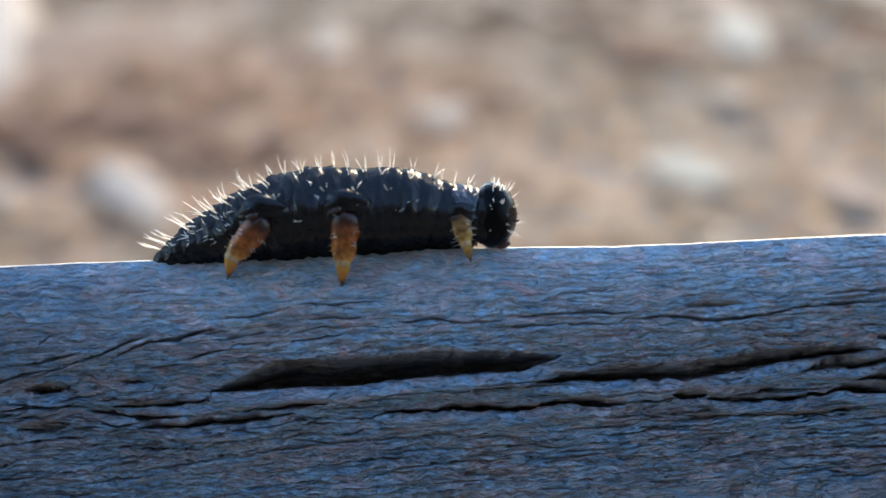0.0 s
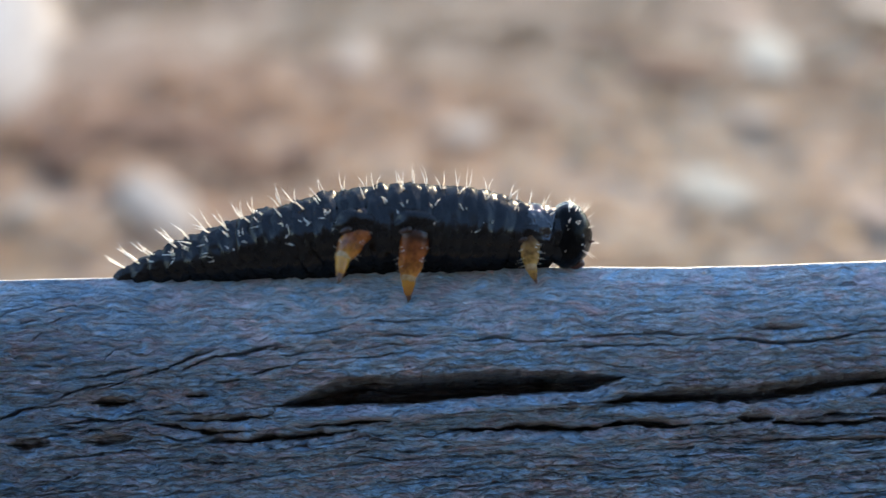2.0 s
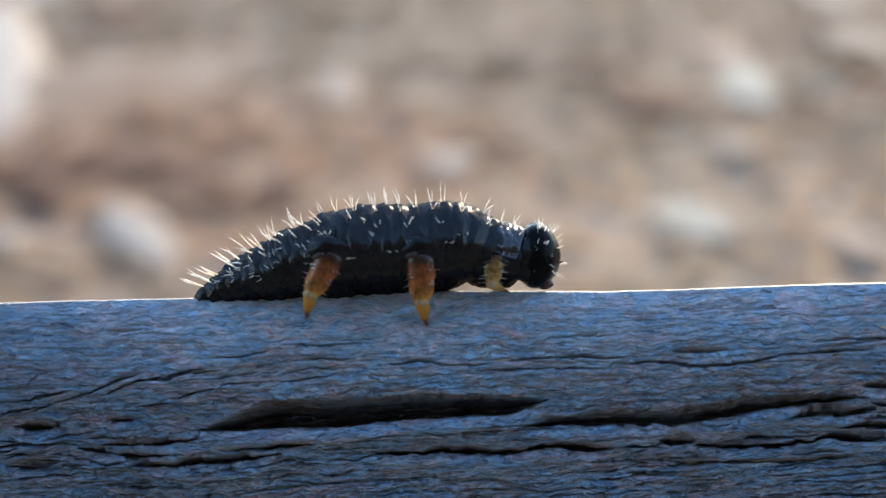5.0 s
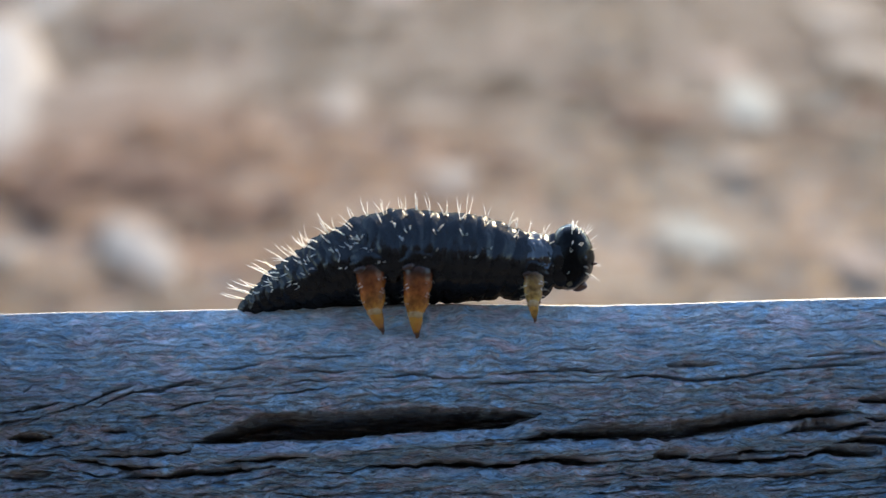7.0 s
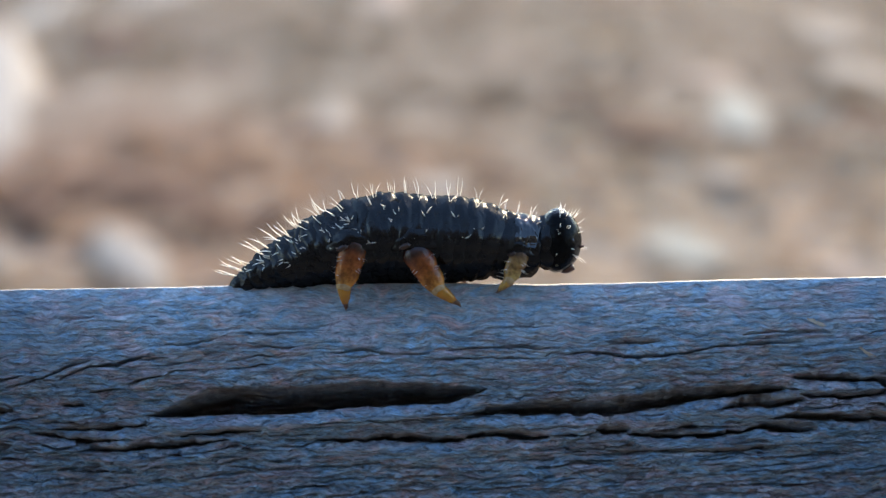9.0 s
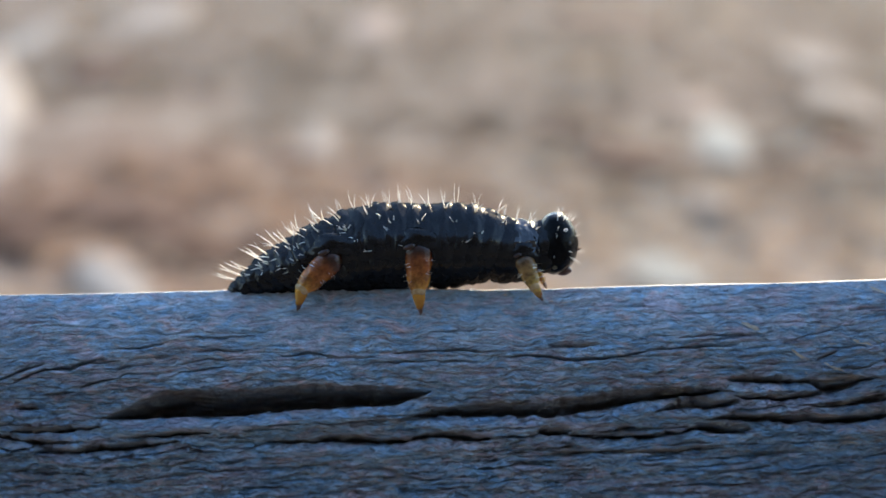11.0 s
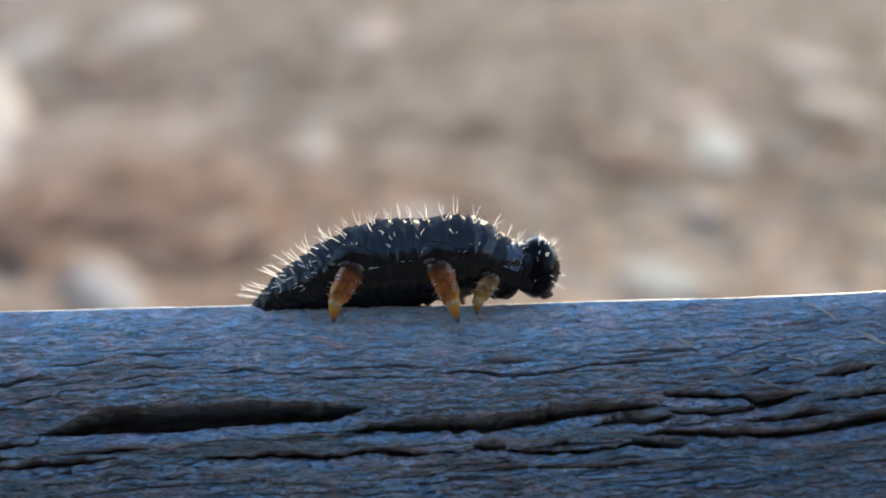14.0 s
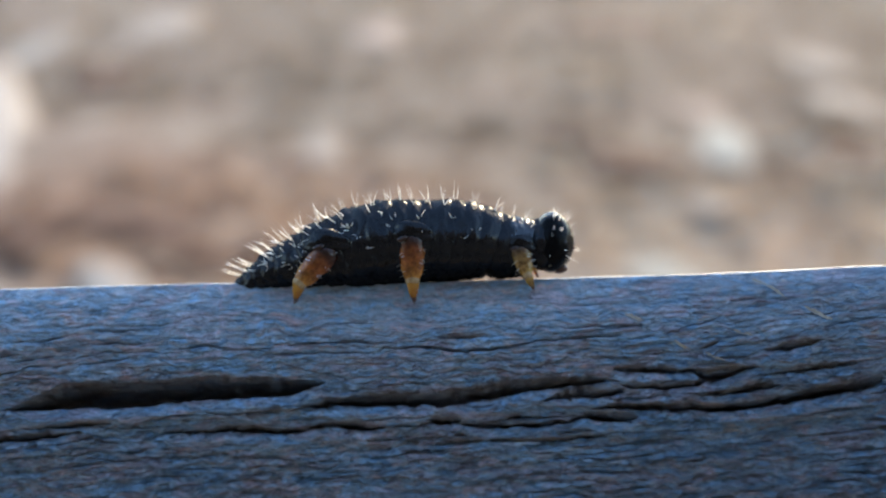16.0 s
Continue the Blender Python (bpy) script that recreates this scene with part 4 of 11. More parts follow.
for i, r in enumerate(RADII):
    build_segment(i, r)

# shiny neck shield on the ring behind the head
bm = bmesh.new()
R = RADII[-1] * MM
grid = []
for i in range(15):
    row = []
    for j in range(33):
        x = (-1.25 + 2.5 * i / 14) * MM * (1 - 0.25 * abs(j - 16) / 16)
        a = radians(15 + 150 * j / 32)
        k = 1.07 + 0.07 * noise.noise(Vector((x * 1500, a * 3, 2))) + 0.05 * noise.noise(Vector((x * 3200, a * 7, 5))) - 0.03 * (abs(i - 7) / 7) ** 3
        row.append(bm.verts.new((x, math.cos(a) * R * 0.92 * k, math.sin(a) * R * k)))
    grid.append(row)
for lo, hi in zip(grid, grid[1:]):
    for j in range(32):
        bm.faces.new((lo[j], lo[j + 1], hi[j + 1], hi[j]))
part("neck_shield", bm, SHIELD, segments[-1], "shiny black plate with grey-white blotches")

neck = part("neck", ring_body(1.55 * MM, 2.15 * MM, 2.35 * MM, 2.6, 31, 0.8), SKIN, larva)

bm = bmesh.new()
bmesh.ops.create_uvsphere(bm, u_segments=20, v_segments=14, radius=1)
for v in bm.verts:
    v.co = Vector((v.co.x * 0.42, v.co.y * 0.25, v.co.z * 0.62)) * MM * (1 + 0.25 * noise.noise(v.co * 2))
part("cheek_spot", bm, CHEEK, neck, "olive-brown patch").location = (0.75 * MM, -1.72 * MM, -0.95 * MM)


def build_head():
    bm = bmesh.new()
    bmesh.ops.create_uvsphere(bm, u_segments=48, v_segments=32, radius=1)
    for v in bm.verts:
        p = v.co.copy()
        front = max(p.x, 0)
        k = 1 + 0.02 * noise.noise(p * 3) + 0.012 * noise.noise(p * 8)
        groove = 0.02 * math.exp(-(p.y / 0.1) ** 2) * max(p.z, 0)
        x = p.x * 1.95 * (1 - 0.06 * max(p.z, 0)) - 0.28 + 0.1 * (1 - p.z * p.z) - 0.2 * max(-p.z - 0.55, 0)
        v.co = Vector((x, p.y * 2.35 * (1 - 0.08 * front), p.z * 2.78)) * (k - groove) * MM
    ob = part("head", bm, SHELL, larva, "glossy black rounded head")
    for side in (-1, 1):
        bm = bmesh.new()
        bmesh.ops.create_uvsphere(bm, u_segments=16, v_segments=10, radius=0.2 * MM)
        part("eye", bm, PLATE, ob).location = (0.8 * MM, side * 1.8 * MM, 0.5 * MM)
        bm = bmesh.new()
        bmesh.ops.create_cone(bm, cap_ends=True, segments=12, radius1=0.16 * MM, radius2=0.05 * MM, depth=0.4 * MM)
        feeler = part("antenna", bm, MOUTH, ob)
        feeler.matrix_basis = pose(1.72 * MM, side * 0.9 * MM, -0.3 * MM, 0, 75, side * 20)
        bm = bmesh.new()
        bmesh.ops.create_uvsphere(bm, u_segments=16, v_segments=10, radius=1)
        for v in bm.verts:
            v.co = Vector((v.co.x * 0.75, v.co.y * 0.45, v.co.z * 0.5)) * MM * (1 + 0.2 * noise.noise(v.co * 2.5))
        part("mandible", bm, MOUTH, ob, "red-brown jaw").location = (0.4 * MM, side * 0.5 * MM, -2.3 * MM)
    bm = bmesh.new()
    rng = random.Random(9)
    for _ in range(34):
        a, b = rng.uniform(-0.6, 1.45), rng.uniform(-1.9, 1.9)
        n = Vector((math.cos(a) * math.cos(b), math.cos(a) * math.sin(b), math.sin(a)))
        if n.x < -0.3:
            continue
        base = Vector((n.x * 1.68, n.y * 2.3, n.z * 2.72)) * MM
        bristle(bm, base, n + Vector((0.1, 0, 0.15)), rng.uniform(0.6, 1.15) * MM, 0.034 * MM, 0.2)
    part("bristles", bm, HAIR, ob)
    return ob


head = build_head()


def limb_shape(rings, na=24, seed=0, broad=1.0, arch=0.0):
    """A tapered limb joint along z from (height, half length along, half width) rings."""
    bm = bmesh.new()
    rows = []
    for z, rx, ry, off in rings:
        rows.append([bm.verts.new(((math.cos(a) * rx * broad + off) * MM, math.sin(a) * ry * MM, (z + arch * abs(math.sin(a))) * MM + 0.07 * MM * noise.noise(Vector((z * 2, math.cos(a) * 1.5, math.sin(a) * 1.5 + seed))))) for a in (2 * math.pi * j / na for j in range(na))])
    for lo, hi in zip(rows, rows[1:]):
        for j in range(na):
            bm.faces.new((lo[j], lo[(j + 1) % na], hi[(j + 1) % na], hi[j]))
    bm.faces.new(rows[0][::-1])
    bm.faces.new(rows[-1])
    bmesh.ops.recalc_face_normals(bm, faces=bm.faces[:])
    return bm


def build_limb(name, size, upper, lower, materials, inward, drop=0.0):
    """Hip lobe, leg and foot with its claw; the leg's origin is its lower joint."""
    a, b = materials
    k = size
    leg = part("leg", limb_shape([(-0.2, 0.3 * k, 0.3 * k, 0), (0, 0.5 * k, 0.48 * k, 0), (0.25, 0.64 * k, 0.58 * k, 0), (upper * 0.18, 0.78 * k, 0.68 * k, 0.03), (upper * 0.3, 0.86 * k, 0.74 * k, 0.02), (upper * 0.42, 0.88 * k, 0.76 * k, 0.0), (upper * 0.49, 0.86 * k, 0.75 * k, -0.02), (upper * 0.55, 0.93 * k, 0.8 * k, 0.0), (upper * 0.66, 0.99 * k, 0.84 * k, 0.05), (upper * 0.75, 1.0 * k, 0.84 * k, 0.05), (upper * 0.84, 1.0 * k, 0.84 * k, 0.02), (upper * 0.88, 1.0 * k, 0.83 * k, 0.0), (upper * 0.93, 1.04 * k, 0.86 * k, 0.0), (upper * 1.1, 0.95 * k, 0.8 * k, 0), (upper * 1.25, 0.4 * k, 0.4 * k, 0)], seed=1, broad=1.18), a, larva, "amber leg joint with short white hairs")
    foot = part("foot", limb_shape([(0.22, 0.3 * k, 0.3 * k, 0), (0.08, 0.52 * k, 0.5 * k, 0), (-0.15, 0.56 * k, 0.52 * k, 0.02), (-lower * 0.34, 0.5 * k, 0.47 * k, 0.03), (-lower * 0.6, 0.38 * k, 0.37 * k, 0.02), (-lower * 0.82, 0.24 * k, 0.23 * k, 0.02)], seed=2, broad=1.08), b, leg, "yellow foot")
    claw = part("claw", limb_shape([(-lower * 0.66, 0.3 * k, 0.3 * k, 0.02), (-lower * 0.8, 0.27 * k, 0.26 * k, 0.03), (-lower * 0.98, 0.19 * k, 0.18 * k, 0.08), (-lower * 1.15, 0.06 * k, 0.06 * k, 0.0)], 12, 3), CLAW, leg, "dark brown claw")
    # pale joint ring; its lightness also paints the joint's highlight
    cuff = limb_shape([(-0.4, 0.48 * k, 0.46 * k, 0.02), (-0.2, 0.64 * k, 0.6 * k, 0), (0.06, 0.68 * k, 0.63 * k, 0), (0.24, 0.66 * k, 0.58 * k, 0)], seed=5, arch=0.22)
    part("joint_ring", cuff, CUFF, leg, "pale ring round the joint, its highlight painted in")
    hairs = bmesh.new()
    rng = random.Random(int(upper * 100))
    for _ in range(26):
        z, ang = rng.uniform(0.05, 0.8) * upper, rng.choice((0.0, math.pi)) + rng.uniform(-1.0, 1.0)
        w = (0.6 + 0.34 * z / upper) * k
        n = Vector((math.cos(ang), math.sin(ang), -0.15))
        bristle(hairs, Vector((n.x * w, n.y * w * 0.85, z)) * MM, n, rng.uniform(0.45, 0.85) * MM, 0.032 * MM)
    part("bristles", hairs, HAIR, leg)
    bm = bmesh.new()
    bmesh.ops.create_uvsphere(bm, u_segments=36, v_segments=24, radius=1)
    for v in bm.verts:
        p = v.co.copy()
        f = 1 + 0.22 * noise.noise(p * 1.4 + Vector((k * 9, 0, 0))) + 0.06 * noise.noise(Vector((p.x * 1.5, p.y, p.z * 3)))
        v.co = Vector((p.x * 2.15 * k * f, p.y * 0.78 * k * f * (1 - 0.25 * p.x * p.x) + inward, (p.z * 1.05 * f - 0.62 * p.x * p.x + 1.05 - drop) * k)) * MM
    coxa = part("hip_lobe", bm, SKIN, larva)
    if not drop:
        bm = bmesh.new()
        bmesh.ops.create_uvsphere(bm, u_segments=20, v_segments=12, radius=1)
        for v in bm.verts:
            v.co = Vector((v.co.x * 0.5, v.co.y * 0.22, v.co.z * 0.24 + 0.12 * v.co.x)) * k * MM * (1 + 0.25 * noise.noise(v.co * 2))
        part("hip_plate", bm, HIP, coxa, "brown plate on the hip").location = (-0.75 * k * MM, (inward - 0.86 * k) * MM, 0.62 * k * MM)
    return {"leg": leg, "foot": foot, "claw": claw, "coxa": coxa}


limbs = {}
for name, size, upper, lower, mats in (("hind", 0.98, 3.6, 2.2, (AMBER, YELLOW)), ("mid", 1.0, 3.6, 2.25, (AMBER, YELLOW)), ("front", 0.72, 2.4, 1.75, (PALE, PALE))):
    near = build_limb(name, size, upper, lower, mats, 0.1)
    far = build_limb(name, size, upper, lower, mats, -0.1, 1.3)
    limbs[name] = {**near, **{k + "_far": ob for k, ob in far.items()}}


def motions():
    key = lambda ob, rows: walk(ob, [(t, pose(*p)) for t, *p in rows])
    key(larva, (
        (0, -0.01596, 0, -0.00009, 0, -0.07, 0), (0.5, -0.01593, 0, -0.00013, 0, -0.02, 0),
        (0.8, -0.01596, 0, -0.00016, 0, -0.10, 0), (0.9, -0.01597, 0, -0.00017, 0, -0.12, 0),
        (1, -0.01598, 0, -0.00018, 0, -0.15, 0), (1.1, -0.01595, 0, -0.00016, 0, -0.13, 0),
        (1.2, -0.01593, 0, -0.00015, 0, -0.12, 0), (1.5, -0.01588, 0, -0.00011, 0, -0.07, 0),
        (2, -0.01514, 0, -0.00011, 0, -0.09, 0), (2.5, -0.01404, 0, -0.00014, 0, -0.12, 0),
        (3, -0.01356, 0, -0.00017, 0, -0.04, 0), (3.5, -0.01297, 0, -0.00013, 0, -0.13, 0),
        (4, -0.01217, 0, -0.00012, 0, -0.08, 0), (4.5, -0.01136, 0, -0.00016, 0, -0.03, 0),
        (5, -0.01108, 0, -0.00014, 0, -0.05, 0), (5.5, -0.01024, 0, -0.00012, 0, -0.06, 0),
        (6, -0.00922, 0, -0.00010, 0, -0.08, 0), (6.5, -0.00839, 0, -0.00008, 0, -0.10, 0),
        (7, -0.00811, 0, -0.00006, 0, -0.12, 0), (7.5, -0.00761, 0, -0.00006, 0, -0.36, 0),
        (8, -0.00694, 0, 0.00001, 0, -0.40, 0), (8.5, -0.00619, 0, 0.00007, 0, -0.28, 0),
        (9, -0.00476, 0, 0.00012, 0, -0.16, 0), (9.5, -0.00310, 0, 0.00018, 0, -0.03, 0),
        (10, -0.00166, 0, 0.00024, 0, 0.09, 0), (10.5, -0.00092, 0, 0.00030, 0, 0.21, 0),
        (11, -0.00061, 0, 0.00028, 0, 0.09, 0), (11.5, -0.00003, 0, 0.00033, 0, 0.23, 0),
        (12, 0.00131, 0, 0.00032, 0, 0.28, 0), (12.5, 0.00235, 0, 0.00029, 0, 0.06, 0),
        (13, 0.00287, 0, 0.00034, 0, 0.30, 0), (13.5, 0.00380, 0, 0.00034, 0, 0.25, 0),
        (14, 0.00486, 0, 0.00033, 0, 0.23, 0), (14.5, 0.00616, 0, 0.00030, 0, 0.20, 0),
        (15, 0.00716, 0, 0.00032, 0, 0.27, 0), (15.5, 0.00836, 0, 0.00032, 0, 0.28, 0),
        (16, 0.00905, 0, 0.00029, 0, 0.02, 0),
    ))
    key(segments[0], (
        (0, -0.01644, 0.0005, -0.00017, 0, -43.6, 0), (0.5, -0.01986, 0.0005, -0.00026, 0, -36, 0),
        (0.8, -0.02565, 0.0005, -0.00031, 0, -27.2, 0), (0.9, -0.02462, 0.0005, -0.0003, 0, -28.3, 0),
        (0.967, -0.02959, 0.0005, 0.00054, 0, -20.3, 0), (1, -0.03291, 0.0005, 0.0017, 0, -13.6, 0), (1.033, -0.03358, 0.0005, 0.00458, 0, -5.1, 0), (1.067, -0.03437, 0.0005, 0.00538, 0, -2.6, 0), (1.1, -0.03515, 0.0005, 0.00338, 0, -8.0, 0), (1.133, -0.03252, 0.0005, 0.00122, 0, -15.3, 0),
        (1.2, -0.0299, 0.0005, 0.00036, 0, -20.7, 0), (1.5, -0.02792, 0.0005, -0.00019, 0, -24.3, 0),
        (2, -0.02605, 0.0005, -0.00033, 0, -27.3, 0), (2.5, -0.01748, 0.0005, -0.00032, 0, -43, 0),
        (3, -0.01763, 0.0005, -0.00035, 0, -45.4, 0), (3.5, -0.0171, 0.0005, -0.00018, 0, -44.2, 0),
        (4, -0.01676, 0.0005, -0.00027, 0, -44.7, 0), (4.5, -0.01725, 0.0005, 0, 0, -41.4, 0),
        (5, -0.01713, 0.0005, -1e-05, 0, -42.1, 0), (5.5, -0.01684, 0.0005, -5e-05, 0, -44, 0),
        (6, -0.0165, 0.0005, -8e-05, 0, -46.2, 0), (6.5, -0.01622, 0.0005, -0.00011, 0, -48.2, 0),
        (7, -0.0161, 0.0005, -0.00013, 0, -49, 0), (7.5, -0.01614, 0.0005, 2e-05, 0, -48, 0),
        (8, -0.01616, 0.0005, -0.00016, 0, -48.4, 0), (8.5, -0.0162, 0.0005, -0.00019, 0, -48, 0),
        (9, -0.01631, 0.0005, -0.00027, 0, -47, 0), (9.5, -0.01643, 0.0005, -0.00036, 0, -45.9, 0),
        (10, -0.01653, 0.0005, -0.00044, 0, -44.9, 0), (10.5, -0.01657, 0.0005, -0.00047, 0, -44.5, 0),
        (11, -0.0163, 0.0005, -0.00039, 0, -45.3, 0), (11.5, -0.01601, 0.0005, -0.00038, 0, -44.9, 0),
        (12, -0.01423, 0.0005, -0.0004, 0, -53.4, 0), (12.5, -0.01417, 0.0005, -0.00042, 0, -54.1, 0),
        (13, -0.01379, 0.0005, -0.00044, 0, -55.3, 0), (13.5, -0.01392, 0.0005, -0.00048, 0, -54.2, 0),
        (14, -0.01418, 0.0005, -0.00063, 0, -51.9, 0), (14.5, -0.01509, 0.0005, -0.00052, 0, -49.8, 0),
        (15, -0.01608, 0.0005, -0.00069, 0, -46.2, 0), (15.5, -0.01691, 0.0005, -0.00067, 0, -43.6, 0),
        (16, -0.01634, 0.0005, -0.0006, 0, -44.4, 0),
    ))
    key(segments[1], (
        (0, -0.01544, 0.0005, 0.0002, 0, -41.7, 0), (0.5, -0.01864, 0.0005, 0.0001, 0, -34.4, 0),
        (0.8, -0.02407, 0.0005, 3e-05, 0, -26, 0), (0.9, -0.02311, 0.0005, 3e-05, 0, -27, 0),
        (0.967, -0.02777, 0.0005, 0.00075, 0, -19.2, 0), (1, -0.03088, 0.0005, 0.00177, 0, -12.8, 0), (1.033, -0.03151, 0.0005, 0.00439, 0, -5.1, 0), (1.067, -0.03225, 0.0005, 0.00511, 0, -2.7, 0), (1.1, -0.03298, 0.0005, 0.00329, 0, -7.6, 0), (1.133, -0.03051, 0.0005, 0.00136, 0, -14.5, 0),
        (1.2, -0.02804, 0.0005, 0.00061, 0, -19.6, 0), (1.5, -0.02618, 0.0005, 0.00013, 0, -23.1, 0),
        (2, -0.02444, 0.0005, 2e-05, 0, -26.1, 0), (2.5, -0.0164, 0.0005, 0.0001, 0, -41.1, 0),
        (3, -0.01655, 0.0005, 0.00013, 0, -43.3, 0), (3.5, -0.01605, 0.0005, 0.00025, 0, -42.2, 0),
        (4, -0.01574, 0.0005, 0.00014, 0, -42.6, 0), (4.5, -0.01619, 0.0005, 0.00037, 0, -39.4, 0),
        (5, -0.01607, 0.0005, 0.00036, 0, -40.1, 0), (5.5, -0.01581, 0.0005, 0.00036, 0, -41.9, 0),
        (6, -0.01549, 0.0005, 0.00035, 0, -44.1, 0), (6.5, -0.01522, 0.0005, 0.00035, 0, -46, 0),
        (7, -0.01511, 0.0005, 0.00035, 0, -46.8, 0), (7.5, -0.01515, 0.0005, 0.00048, 0, -45.9, 0),
        (8, -0.01518, 0.0005, 0.00031, 0, -46.3, 0), (8.5, -0.01522, 0.0005, 0.00027, 0, -45.9, 0),
        (9, -0.01531, 0.0005, 0.00017, 0, -44.9, 0), (9.5, -0.01542, 0.0005, 6e-05, 0, -43.8, 0),
        (10, -0.01552, 0.0005, -4e-05, 0, -42.8, 0), (10.5, -0.01556, 0.0005, -8e-05, 0, -42.4, 0),
        (11, -0.0153, 0.0005, 1e-05, 0, -43.1, 0), (11.5, -0.01501, 0.0005, 1e-05, 0, -42.7, 0),
        (12, -0.01335, 0.0005, 6e-05, 0, -50.9, 0), (12.5, -0.0133, 0.0005, 5e-05, 0, -51.5, 0),
        (13, -0.01295, 0.0005, 2e-05, 0, -52.7, 0), (13.5, -0.01306, 0.0005, -2e-05, 0, -51.5, 0),
        (14, -0.0133, 0.0005, -0.0002, 0, -49.3, 0), (14.5, -0.01416, 0.0005, -9e-05, 0, -47.2, 0),
        (15, -0.0151, 0.0005, -0.00029, 0, -44, 0), (15.5, -0.01587, 0.0005, -0.00028, 0, -41.5, 0),
        (16, -0.01534, 0.0005, -0.00022, 0, -42.2, 0),
    ))
    key(segments[2], (
        (0, -0.01446, 0.0005, 0.00055, 0, -39.6, 0), (0.5, -0.01744, 0.0005, 0.00045, 0, -32.7, 0),
        (0.8, -0.0225, 0.0005, 0.00035, 0, -24.7, 0), (0.9, -0.02161, 0.0005, 0.00036, 0, -25.7, 0),
        (0.967, -0.02596, 0.0005, 0.00096, 0, -18.1, 0), (1, -0.02886, 0.0005, 0.00185, 0, -11.9, 0), (1.033, -0.02944, 0.0005, 0.00421, 0, -4.9, 0), (1.067, -0.03013, 0.0005, 0.00486, 0, -2.8, 0), (1.1, -0.03081, 0.0005, 0.00322, 0, -7.2, 0), (1.133, -0.02851, 0.0005, 0.0015, 0, -13.7, 0),
        (1.2, -0.0262, 0.0005, 0.00085, 0, -18.6, 0), (1.5, -0.02446, 0.0005, 0.00043, 0, -21.9, 0),
        (2, -0.02284, 0.0005, 0.00036, 0, -24.9, 0), (2.5, -0.01534, 0.0005, 0.00049, 0, -39.2, 0),
        (3, -0.01549, 0.0005, 0.00058, 0, -41.3, 0), (3.5, -0.01502, 0.0005, 0.00065, 0, -40.1, 0),
        (4, -0.01473, 0.0005, 0.00053, 0, -40.5, 0), (4.5, -0.01514, 0.0005, 0.00071, 0, -37.3, 0),
        (5, -0.01504, 0.0005, 0.00072, 0, -38.1, 0), (5.5, -0.01479, 0.0005, 0.00074, 0, -39.8, 0),
        (6, -0.0145, 0.0005, 0.00077, 0, -42, 0), (6.5, -0.01425, 0.0005, 0.00079, 0, -43.8, 0),
        (7, -0.01415, 0.0005, 0.0008, 0, -44.5, 0), (7.5, -0.01417, 0.0005, 0.00092, 0, -43.8, 0),
        (8, -0.01421, 0.0005, 0.00075, 0, -44.1, 0), (8.5, -0.01425, 0.0005, 0.0007, 0, -43.7, 0),
        (9, -0.01433, 0.0005, 0.00059, 0, -42.8, 0), (9.5, -0.01444, 0.0005, 0.00046, 0, -41.6, 0),
        (10, -0.01452, 0.0005, 0.00034, 0, -40.7, 0), (10.5, -0.01456, 0.0005, 0.0003, 0, -40.3, 0),
        (11, -0.01432, 0.0005, 0.00039, 0, -41, 0), (11.5, -0.01402, 0.0005, 0.00038, 0, -40.5, 0),
        (12, -0.01249, 0.0005, 0.00049, 0, -48.4, 0), (12.5, -0.01244, 0.0005, 0.00049, 0, -48.9, 0),
        (13, -0.01213, 0.0005, 0.00045, 0, -50.1, 0), (13.5, -0.01222, 0.0005, 0.0004, 0, -48.8, 0),
        (14, -0.01243, 0.0005, 0.0002, 0, -46.7, 0), (14.5, -0.01326, 0.0005, 0.00031, 0, -44.7, 0),
        (15, -0.01414, 0.0005, 9e-05, 0, -41.7, 0), (15.5, -0.01485, 0.0005, 0.0001, 0, -39.5, 0),
        (16, -0.01435, 0.0005, 0.00014, 0, -40, 0),
    ))
